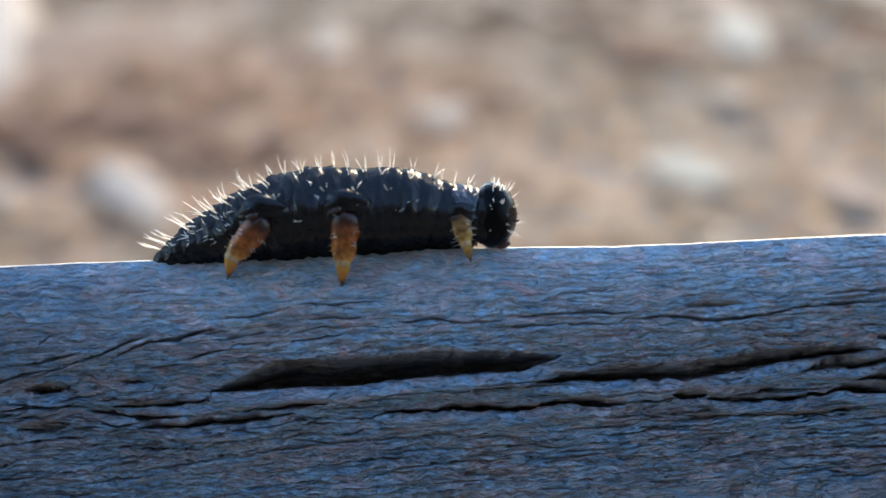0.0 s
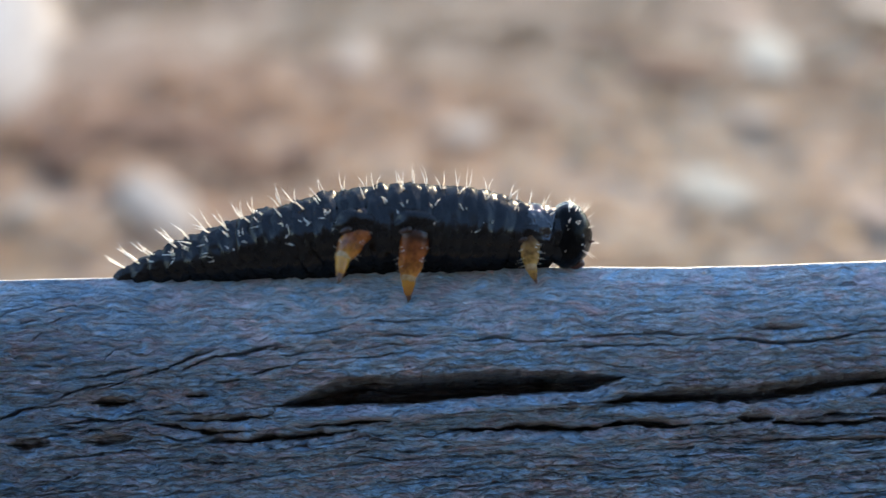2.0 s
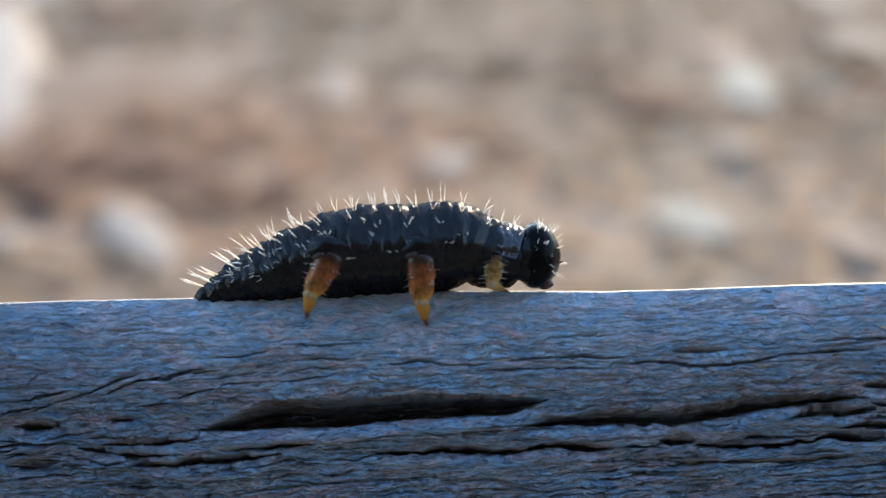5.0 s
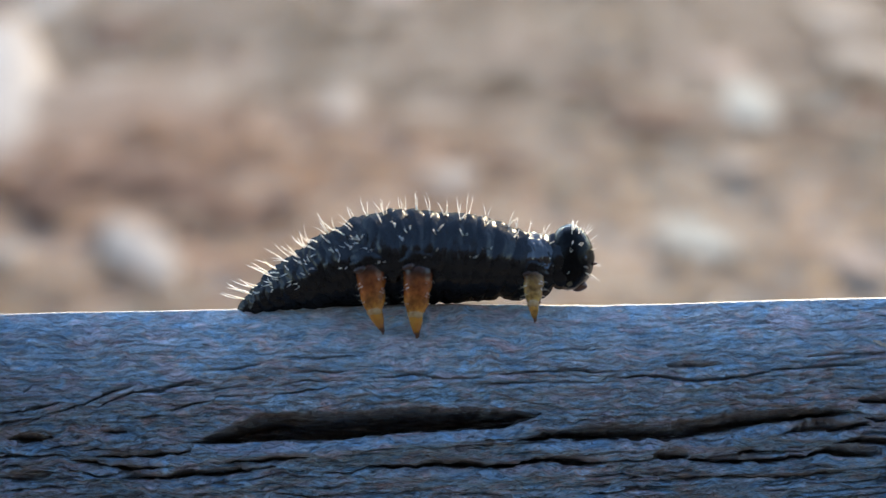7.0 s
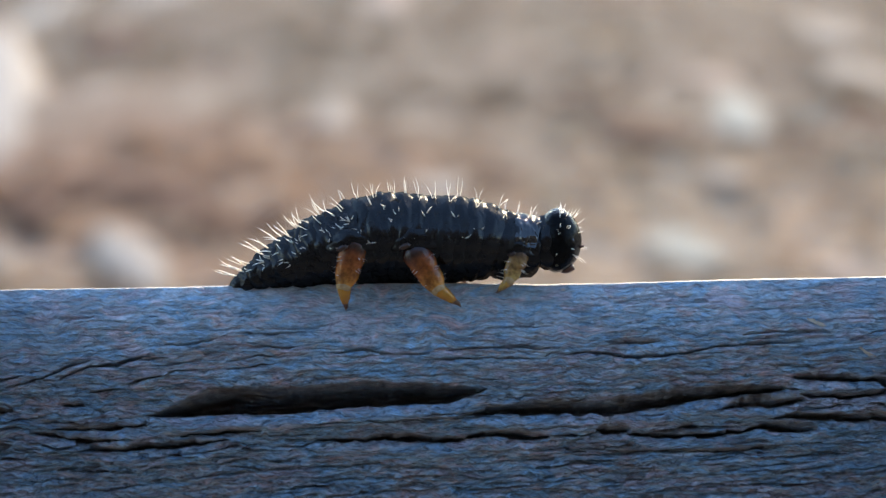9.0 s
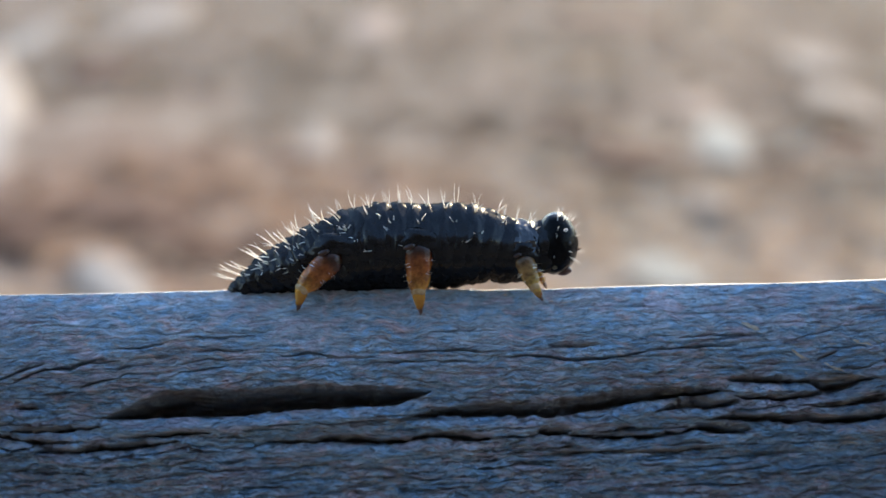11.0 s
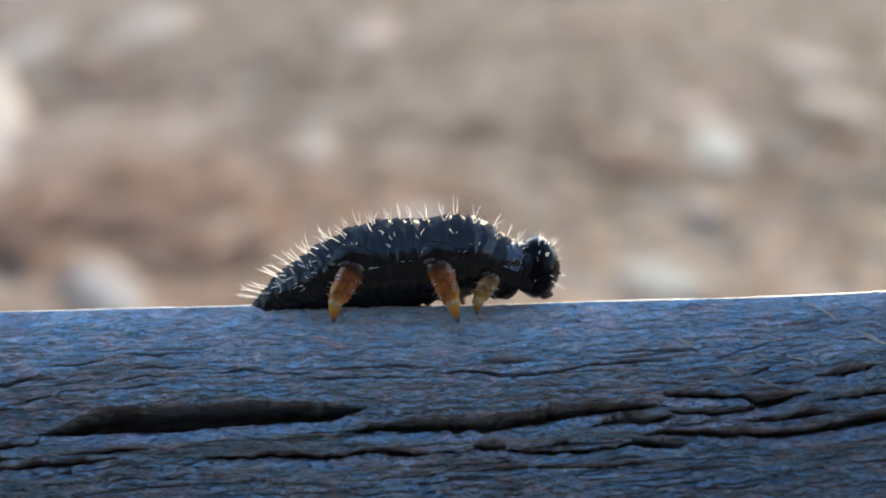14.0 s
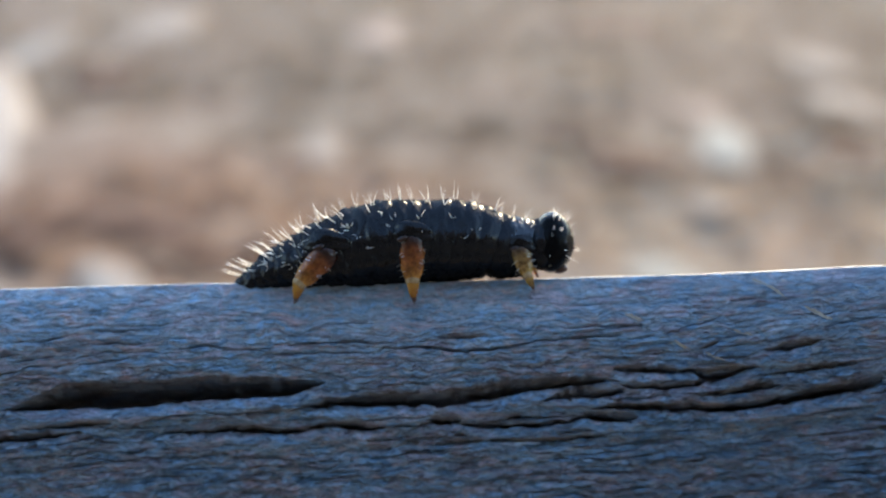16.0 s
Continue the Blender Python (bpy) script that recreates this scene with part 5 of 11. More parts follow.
    key(segments[3], (
        (0, -0.01349, 0.0005, 0.00088, 0, -37.7, 0), (0.5, -0.01626, 0.0005, 0.00078, 0, -31.1, 0),
        (0.8, -0.02095, 0.0005, 0.00067, 0, -23.4, 0), (0.9, -0.02012, 0.0005, 0.00067, 0, -24.3, 0),
        (0.967, -0.02416, 0.0005, 0.00117, 0, -17.0, 0), (1, -0.02685, 0.0005, 0.00194, 0, -11.2, 0), (1.033, -0.02739, 0.0005, 0.00405, 0, -4.9, 0), (1.067, -0.02803, 0.0005, 0.00463, 0, -2.9, 0), (1.1, -0.02866, 0.0005, 0.00316, 0, -6.7, 0), (1.133, -0.02652, 0.0005, 0.00165, 0, -12.9, 0),
        (1.2, -0.02437, 0.0005, 0.00109, 0, -17.6, 0), (1.5, -0.02275, 0.0005, 0.00074, 0, -20.7, 0),
        (2, -0.02126, 0.0005, 0.0007, 0, -23.6, 0), (2.5, -0.01431, 0.0005, 0.00088, 0, -37.2, 0),
        (3, -0.01445, 0.0005, 0.00102, 0, -39.3, 0), (3.5, -0.01401, 0.0005, 0.00103, 0, -38.1, 0),
        (4, -0.01374, 0.0005, 0.00091, 0, -38.4, 0), (4.5, -0.01412, 0.0005, 0.00104, 0, -35.4, 0),
        (5, -0.01403, 0.0005, 0.00106, 0, -36.1, 0), (5.5, -0.0138, 0.0005, 0.00111, 0, -37.8, 0),
        (6, -0.01352, 0.0005, 0.00116, 0, -39.8, 0), (6.5, -0.0133, 0.0005, 0.00121, 0, -41.6, 0),
        (7, -0.0132, 0.0005, 0.00123, 0, -42.3, 0), (7.5, -0.01322, 0.0005, 0.00135, 0, -41.7, 0),
        (8, -0.01326, 0.0005, 0.00117, 0, -42, 0), (8.5, -0.01329, 0.0005, 0.00112, 0, -41.6, 0),
        (9, -0.01337, 0.0005, 0.00099, 0, -40.7, 0), (9.5, -0.01347, 0.0005, 0.00084, 0, -39.5, 0),
        (10, -0.01355, 0.0005, 0.00071, 0, -38.6, 0), (10.5, -0.01359, 0.0005, 0.00065, 0, -38.2, 0),
        (11, -0.01336, 0.0005, 0.00075, 0, -38.9, 0), (11.5, -0.01306, 0.0005, 0.00073, 0, -38.4, 0),
        (12, -0.01165, 0.0005, 0.0009, 0, -45.9, 0), (12.5, -0.0116, 0.0005, 0.00091, 0, -46.4, 0),
        (13, -0.01132, 0.0005, 0.00085, 0, -47.5, 0), (13.5, -0.01139, 0.0005, 0.0008, 0, -46.2, 0),
        (14, -0.01158, 0.0005, 0.00058, 0, -44.2, 0), (14.5, -0.01237, 0.0005, 0.00068, 0, -42.3, 0),
        (15, -0.0132, 0.0005, 0.00045, 0, -39.6, 0), (15.5, -0.01385, 0.0005, 0.00045, 0, -37.4, 0),
        (16, -0.01338, 0.0005, 0.00049, 0, -37.9, 0),
    ))
    key(segments[4], (
        (0, -0.01253, 0.0005, 0.00119, 0, -35.7, 0), (0.5, -0.01508, 0.0005, 0.00109, 0, -29.4, 0),
        (0.8, -0.01941, 0.0005, 0.00096, 0, -22.1, 0), (0.9, -0.01864, 0.0005, 0.00096, 0, -23, 0),
        (0.967, -0.02237, 0.0005, 0.00136, 0, -16.0, 0), (1, -0.02485, 0.0005, 0.00201, 0, -10.4, 0), (1.033, -0.02535, 0.0005, 0.00387, 0, -4.8, 0), (1.067, -0.02593, 0.0005, 0.00438, 0, -3.0, 0), (1.1, -0.02651, 0.0005, 0.00308, 0, -6.4, 0), (1.133, -0.02452, 0.0005, 0.00178, 0, -12.2, 0),
        (1.2, -0.02254, 0.0005, 0.00131, 0, -16.6, 0), (1.5, -0.02104, 0.0005, 0.00101, 0, -19.5, 0),
        (2, -0.01968, 0.0005, 0.00102, 0, -22.4, 0), (2.5, -0.01327, 0.0005, 0.00123, 0, -35.3, 0),
        (3, -0.01341, 0.0005, 0.00142, 0, -37.3, 0), (3.5, -0.013, 0.0005, 0.00138, 0, -36.1, 0),
        (4, -0.01275, 0.0005, 0.00125, 0, -36.4, 0), (4.5, -0.0131, 0.0005, 0.00134, 0, -33.5, 0),
        (5, -0.01301, 0.0005, 0.00137, 0, -34.1, 0), (5.5, -0.0128, 0.0005, 0.00144, 0, -35.8, 0),
        (6, -0.01255, 0.0005, 0.00152, 0, -37.8, 0), (6.5, -0.01234, 0.0005, 0.00159, 0, -39.5, 0),
        (7, -0.01225, 0.0005, 0.00162, 0, -40.2, 0), (7.5, -0.01226, 0.0005, 0.00173, 0, -39.6, 0),
        (8, -0.01231, 0.0005, 0.00156, 0, -39.9, 0), (8.5, -0.01234, 0.0005, 0.0015, 0, -39.5, 0),
        (9, -0.01242, 0.0005, 0.00135, 0, -38.6, 0), (9.5, -0.01251, 0.0005, 0.00118, 0, -37.5, 0),
        (10, -0.01258, 0.0005, 0.00104, 0, -36.5, 0), (10.5, -0.01261, 0.0005, 0.00098, 0, -36.1, 0),
        (11, -0.0124, 0.0005, 0.00108, 0, -36.8, 0), (11.5, -0.0121, 0.0005, 0.00105, 0, -36.3, 0),
        (12, -0.0108, 0.0005, 0.00127, 0, -43.6, 0), (12.5, -0.01076, 0.0005, 0.00128, 0, -44, 0),
        (13, -0.01051, 0.0005, 0.00122, 0, -45.1, 0), (13.5, -0.01056, 0.0005, 0.00116, 0, -43.7, 0),
        (14, -0.01074, 0.0005, 0.00091, 0, -41.8, 0), (14.5, -0.01148, 0.0005, 0.00102, 0, -40, 0),
        (15, -0.01227, 0.0005, 0.00077, 0, -37.4, 0), (15.5, -0.01286, 0.0005, 0.00078, 0, -35.4, 0),
        (16, -0.01242, 0.0005, 0.0008, 0, -35.8, 0),
    ))
    key(segments[5], (
        (0, -0.01158, 0.0005, 0.00145, 0, -33.7, 0), (0.5, -0.01391, 0.0005, 0.00136, 0, -27.7, 0),
        (0.8, -0.01786, 0.0005, 0.00122, 0, -20.8, 0), (0.9, -0.01716, 0.0005, 0.00122, 0, -21.7, 0),
        (0.967, -0.02057, 0.0005, 0.00152, 0, -14.9, 0), (1, -0.02285, 0.0005, 0.00206, 0, -9.6, 0), (1.033, -0.0233, 0.0005, 0.00369, 0, -4.7, 0), (1.067, -0.02383, 0.0005, 0.00413, 0, -3.1, 0), (1.1, -0.02436, 0.0005, 0.00299, 0, -6.1, 0), (1.133, -0.02254, 0.0005, 0.00187, 0, -11.4, 0),
        (1.2, -0.02072, 0.0005, 0.00149, 0, -15.6, 0), (1.5, -0.01933, 0.0005, 0.00125, 0, -18.3, 0),
        (2, -0.01811, 0.0005, 0.00129, 0, -21.1, 0), (2.5, -0.01224, 0.0005, 0.00154, 0, -33.3, 0),
        (3, -0.01237, 0.0005, 0.00178, 0, -35.2, 0), (3.5, -0.01199, 0.0005, 0.0017, 0, -34, 0),
        (4, -0.01177, 0.0005, 0.00155, 0, -34.3, 0), (4.5, -0.01209, 0.0005, 0.0016, 0, -31.5, 0),
        (5, -0.012, 0.0005, 0.00164, 0, -32.2, 0), (5.5, -0.01181, 0.0005, 0.00173, 0, -33.8, 0),
        (6, -0.01158, 0.0005, 0.00184, 0, -35.7, 0), (6.5, -0.01139, 0.0005, 0.00193, 0, -37.3, 0),
        (7, -0.01131, 0.0005, 0.00197, 0, -38, 0), (7.5, -0.0113, 0.0005, 0.00208, 0, -37.4, 0),
        (8, -0.01136, 0.0005, 0.0019, 0, -37.7, 0), (8.5, -0.01139, 0.0005, 0.00183, 0, -37.3, 0),
        (9, -0.01146, 0.0005, 0.00168, 0, -36.4, 0), (9.5, -0.01154, 0.0005, 0.00149, 0, -35.4, 0),
        (10, -0.01161, 0.0005, 0.00133, 0, -34.5, 0), (10.5, -0.01164, 0.0005, 0.00126, 0, -34.1, 0),
        (11, -0.01144, 0.0005, 0.00137, 0, -34.7, 0), (11.5, -0.01114, 0.0005, 0.00133, 0, -34.2, 0),
        (12, -0.00996, 0.0005, 0.0016, 0, -41.2, 0), (12.5, -0.00992, 0.0005, 0.00162, 0, -41.5, 0),
        (13, -0.00971, 0.0005, 0.00154, 0, -42.6, 0), (13.5, -0.00973, 0.0005, 0.00148, 0, -41.2, 0),
        (14, -0.00989, 0.0005, 0.00121, 0, -39.4, 0), (14.5, -0.0106, 0.0005, 0.00131, 0, -37.7, 0),
        (15, -0.01133, 0.0005, 0.00106, 0, -35.3, 0), (15.5, -0.01186, 0.0005, 0.00106, 0, -33.4, 0),
        (16, -0.01145, 0.0005, 0.00107, 0, -33.8, 0),
    ))
    key(segments[6], (
        (0, -0.01065, 0.0005, 0.00172, 0, -31.6, 0), (0.5, -0.01276, 0.0005, 0.00163, 0, -26, 0),
        (0.8, -0.01634, 0.0005, 0.00149, 0, -19.5, 0), (0.9, -0.01571, 0.0005, 0.00148, 0, -20.3, 0),
        (0.967, -0.0188, 0.0005, 0.00171, 0, -13.9, 0), (1, -0.02086, 0.0005, 0.00215, 0, -9.0, 0), (1.033, -0.02127, 0.0005, 0.00355, 0, -4.7, 0), (1.067, -0.02174, 0.0005, 0.00393, 0, -3.2, 0), (1.1, -0.02222, 0.0005, 0.00293, 0, -5.7, 0), (1.133, -0.02057, 0.0005, 0.002, 0, -10.7, 0),
        (1.2, -0.01892, 0.0005, 0.0017, 0, -14.6, 0), (1.5, -0.01764, 0.0005, 0.0015, 0, -17.1, 0),
        (2, -0.01656, 0.0005, 0.00158, 0, -19.8, 0), (2.5, -0.01123, 0.0005, 0.00185, 0, -31.3, 0),
        (3, -0.01136, 0.0005, 0.00213, 0, -33, 0), (3.5, -0.01101, 0.0005, 0.00201, 0, -31.9, 0),
        (4, -0.01081, 0.0005, 0.00185, 0, -32.2, 0), (4.5, -0.0111, 0.0005, 0.00186, 0, -29.5, 0),
        (5, -0.01102, 0.0005, 0.00191, 0, -30.1, 0), (5.5, -0.01084, 0.0005, 0.00202, 0, -31.7, 0),
        (6, -0.01063, 0.0005, 0.00216, 0, -33.5, 0), (6.5, -0.01046, 0.0005, 0.00227, 0, -35, 0),
        (7, -0.01039, 0.0005, 0.00231, 0, -35.7, 0), (7.5, -0.01038, 0.0005, 0.00242, 0, -35.2, 0),
        (8, -0.01045, 0.0005, 0.00224, 0, -35.5, 0), (8.5, -0.01047, 0.0005, 0.00217, 0, -35.1, 0),
        (9, -0.01054, 0.0005, 0.002, 0, -34.2, 0), (9.5, -0.01061, 0.0005, 0.00179, 0, -33.2, 0),
        (10, -0.01068, 0.0005, 0.00162, 0, -32.3, 0), (10.5, -0.0107, 0.0005, 0.00155, 0, -31.9, 0),
        (11, -0.01051, 0.0005, 0.00166, 0, -32.6, 0), (11.5, -0.01021, 0.0005, 0.00161, 0, -32.1, 0),
        (12, -0.00915, 0.0005, 0.00192, 0, -38.7, 0), (12.5, -0.00911, 0.0005, 0.00194, 0, -39, 0),
        (13, -0.00893, 0.0005, 0.00186, 0, -40.1, 0), (13.5, -0.00893, 0.0005, 0.00179, 0, -38.7, 0),
        (14, -0.00907, 0.0005, 0.0015, 0, -36.9, 0), (14.5, -0.00974, 0.0005, 0.00161, 0, -35.4, 0),
        (15, -0.01043, 0.0005, 0.00134, 0, -33.1, 0), (15.5, -0.0109, 0.0005, 0.00135, 0, -31.3, 0),
        (16, -0.01052, 0.0005, 0.00135, 0, -31.6, 0),
    ))
    key(segments[7], (
        (0, -0.00974, 0.0005, 0.00197, 0, -29.4, 0), (0.5, -0.01162, 0.0005, 0.00189, 0, -24.2, 0),
        (0.8, -0.01483, 0.0005, 0.00173, 0, -18.1, 0), (0.9, -0.01426, 0.0005, 0.00173, 0, -18.8, 0),
        (0.967, -0.01703, 0.0005, 0.00188, 0, -12.8, 0), (1, -0.01887, 0.0005, 0.00223, 0, -8.2, 0), (1.033, -0.01923, 0.0005, 0.00342, 0, -4.6, 0), (1.067, -0.01966, 0.0005, 0.00374, 0, -3.4, 0), (1.1, -0.02008, 0.0005, 0.0029, 0, -5.5, 0), (1.133, -0.0186, 0.0005, 0.00212, 0, -9.9, 0),
        (1.2, -0.01712, 0.0005, 0.00189, 0, -13.5, 0), (1.5, -0.01596, 0.0005, 0.00174, 0, -15.9, 0),
        (2, -0.01501, 0.0005, 0.00185, 0, -18.4, 0), (2.5, -0.01024, 0.0005, 0.00214, 0, -29.1, 0),
        (3, -0.01036, 0.0005, 0.00246, 0, -30.8, 0), (3.5, -0.01004, 0.0005, 0.00229, 0, -29.8, 0),
        (4, -0.00986, 0.0005, 0.00212, 0, -30, 0), (4.5, -0.01012, 0.0005, 0.00211, 0, -27.5, 0),
        (5, -0.01005, 0.0005, 0.00216, 0, -28.1, 0), (5.5, -0.00989, 0.0005, 0.00229, 0, -29.5, 0),
        (6, -0.0097, 0.0005, 0.00245, 0, -31.2, 0), (6.5, -0.00955, 0.0005, 0.00258, 0, -32.7, 0),
        (7, -0.00948, 0.0005, 0.00263, 0, -33.3, 0), (7.5, -0.00947, 0.0005, 0.00273, 0, -32.8, 0),
        (8, -0.00954, 0.0005, 0.00255, 0, -33.1, 0), (8.5, -0.00956, 0.0005, 0.00248, 0, -32.7, 0),
        (9, -0.00962, 0.0005, 0.00229, 0, -31.9, 0), (9.5, -0.00969, 0.0005, 0.00207, 0, -30.9, 0),
        (10, -0.00975, 0.0005, 0.00189, 0, -30.1, 0), (10.5, -0.00977, 0.0005, 0.00181, 0, -29.8, 0),
        (11, -0.0096, 0.0005, 0.00193, 0, -30.4, 0), (11.5, -0.0093, 0.0005, 0.00187, 0, -29.9, 0),
        (12, -0.00835, 0.0005, 0.00222, 0, -36.1, 0), (12.5, -0.00832, 0.0005, 0.00224, 0, -36.5, 0),
        (13, -0.00817, 0.0005, 0.00215, 0, -37.4, 0), (13.5, -0.00815, 0.0005, 0.00207, 0, -36.2, 0),
        (14, -0.00826, 0.0005, 0.00177, 0, -34.5, 0), (14.5, -0.00889, 0.0005, 0.00188, 0, -33, 0),
        (15, -0.00953, 0.0005, 0.0016, 0, -30.9, 0), (15.5, -0.00995, 0.0005, 0.00162, 0, -29.2, 0),
        (16, -0.0096, 0.0005, 0.0016, 0, -29.5, 0),
    ))
    key(segments[8], (
        (0, -0.00887, 0.0005, 0.00222, 0, -27.1, 0), (0.5, -0.01052, 0.0005, 0.00216, 0, -22.2, 0),
        (0.8, -0.01333, 0.0005, 0.002, 0, -16.6, 0), (0.9, -0.01283, 0.0005, 0.00199, 0, -17.3, 0),
        (0.967, -0.01527, 0.0005, 0.00208, 0, -11.7, 0), (1, -0.0169, 0.0005, 0.00235, 0, -7.6, 0), (1.033, -0.01721, 0.0005, 0.00333, 0, -4.5, 0), (1.067, -0.01758, 0.0005, 0.00359, 0, -3.4, 0), (1.1, -0.01795, 0.0005, 0.00289, 0, -5.1, 0), (1.133, -0.01664, 0.0005, 0.00227, 0, -9.2, 0),
        (1.2, -0.01533, 0.0005, 0.0021, 0, -12.5, 0), (1.5, -0.0143, 0.0005, 0.002, 0, -14.7, 0),
        (2, -0.01349, 0.0005, 0.00213, 0, -16.9, 0), (2.5, -0.00928, 0.0005, 0.00243, 0, -26.8, 0),
        (3, -0.0094, 0.0005, 0.00279, 0, -28.3, 0), (3.5, -0.0091, 0.0005, 0.00258, 0, -27.4, 0),
        (4, -0.00895, 0.0005, 0.00241, 0, -27.6, 0), (4.5, -0.00918, 0.0005, 0.00237, 0, -25.4, 0),
        (5, -0.00912, 0.0005, 0.00243, 0, -25.9, 0), (5.5, -0.00898, 0.0005, 0.00257, 0, -27.2, 0),
        (6, -0.00881, 0.0005, 0.00274, 0, -28.7, 0), (6.5, -0.00867, 0.0005, 0.00289, 0, -30.1, 0),
        (7, -0.00861, 0.0005, 0.00295, 0, -30.6, 0), (7.5, -0.00859, 0.0005, 0.00304, 0, -30.2, 0),
        (8, -0.00868, 0.0005, 0.00287, 0, -30.4, 0), (8.5, -0.0087, 0.0005, 0.00279, 0, -30.1, 0),
        (9, -0.00875, 0.0005, 0.00259, 0, -29.4, 0), (9.5, -0.00881, 0.0005, 0.00236, 0, -28.5, 0),
        (10, -0.00886, 0.0005, 0.00216, 0, -27.8, 0), (10.5, -0.00888, 0.0005, 0.00208, 0, -27.5, 0),
        (11, -0.00872, 0.0005, 0.0022, 0, -28, 0), (11.5, -0.00841, 0.0005, 0.00213, 0, -27.6, 0),
        (12, -0.00759, 0.0005, 0.00251, 0, -33.3, 0), (12.5, -0.00756, 0.0005, 0.00254, 0, -33.7, 0),
        (13, -0.00745, 0.0005, 0.00243, 0, -34.6, 0), (13.5, -0.0074, 0.0005, 0.00236, 0, -33.4, 0),
        (14, -0.0075, 0.0005, 0.00205, 0, -31.9, 0), (14.5, -0.00808, 0.0005, 0.00215, 0, -30.5, 0),
        (15, -0.00868, 0.0005, 0.00187, 0, -28.5, 0), (15.5, -0.00903, 0.0005, 0.00189, 0, -26.9, 0),
        (16, -0.00871, 0.0005, 0.00186, 0, -27.2, 0),
    ))
    key(segments[9], (
        (0, -0.00801, 0.0005, 0.00245, 0, -24.6, 0), (0.5, -0.00942, 0.0005, 0.0024, 0, -20.2, 0),
        (0.8, -0.01185, 0.0005, 0.00225, 0, -15.1, 0), (0.9, -0.01142, 0.0005, 0.00224, 0, -15.7, 0),
        (0.967, -0.01353, 0.0005, 0.00227, 0, -10.6, 0), (1, -0.01493, 0.0005, 0.00246, 0, -6.9, 0), (1.033, -0.0152, 0.0005, 0.00325, 0, -4.4, 0), (1.067, -0.01552, 0.0005, 0.00346, 0, -3.5, 0), (1.1, -0.01583, 0.0005, 0.0029, 0, -4.8, 0), (1.133, -0.0147, 0.0005, 0.00242, 0, -8.4, 0),
        (1.2, -0.01356, 0.0005, 0.00231, 0, -11.4, 0), (1.5, -0.01264, 0.0005, 0.00224, 0, -13.4, 0),
        (2, -0.01198, 0.0005, 0.00239, 0, -15.2, 0), (2.5, -0.00834, 0.0005, 0.0027, 0, -24.3, 0),
        (3, -0.00845, 0.0005, 0.00309, 0, -25.7, 0), (3.5, -0.00818, 0.0005, 0.00285, 0, -24.9, 0),
        (4, -0.00806, 0.0005, 0.00266, 0, -25.1, 0), (4.5, -0.00825, 0.0005, 0.0026, 0, -23.1, 0),
        (5, -0.0082, 0.0005, 0.00267, 0, -23.6, 0), (5.5, -0.00807, 0.0005, 0.00282, 0, -24.7, 0),
        (6, -0.00793, 0.0005, 0.00301, 0, -26.1, 0), (6.5, -0.00781, 0.0005, 0.00317, 0, -27.3, 0),
        (7, -0.00776, 0.0005, 0.00324, 0, -27.8, 0), (7.5, -0.00773, 0.0005, 0.00332, 0, -27.3, 0),
        (8, -0.00782, 0.0005, 0.00315, 0, -27.6, 0), (8.5, -0.00784, 0.0005, 0.00306, 0, -27.3, 0),
        (9, -0.00788, 0.0005, 0.00286, 0, -26.7, 0), (9.5, -0.00793, 0.0005, 0.00262, 0, -25.9, 0),
        (10, -0.00798, 0.0005, 0.00241, 0, -25.2, 0), (10.5, -0.008, 0.0005, 0.00233, 0, -25, 0),
        (11, -0.00785, 0.0005, 0.00245, 0, -25.4, 0), (11.5, -0.00754, 0.0005, 0.00238, 0, -25.1, 0),
        (12, -0.00684, 0.0005, 0.00278, 0, -30.3, 0), (12.5, -0.00682, 0.0005, 0.00281, 0, -30.7, 0),
        (13, -0.00675, 0.0005, 0.00269, 0, -31.5, 0), (13.5, -0.00666, 0.0005, 0.00263, 0, -30.5, 0),
        (14, -0.00674, 0.0005, 0.0023, 0, -29.1, 0), (14.5, -0.00729, 0.0005, 0.00241, 0, -27.8, 0),
        (15, -0.00783, 0.0005, 0.00212, 0, -25.9, 0), (15.5, -0.00812, 0.0005, 0.00214, 0, -24.4, 0),
        (16, -0.00783, 0.0005, 0.0021, 0, -24.8, 0),
    ))
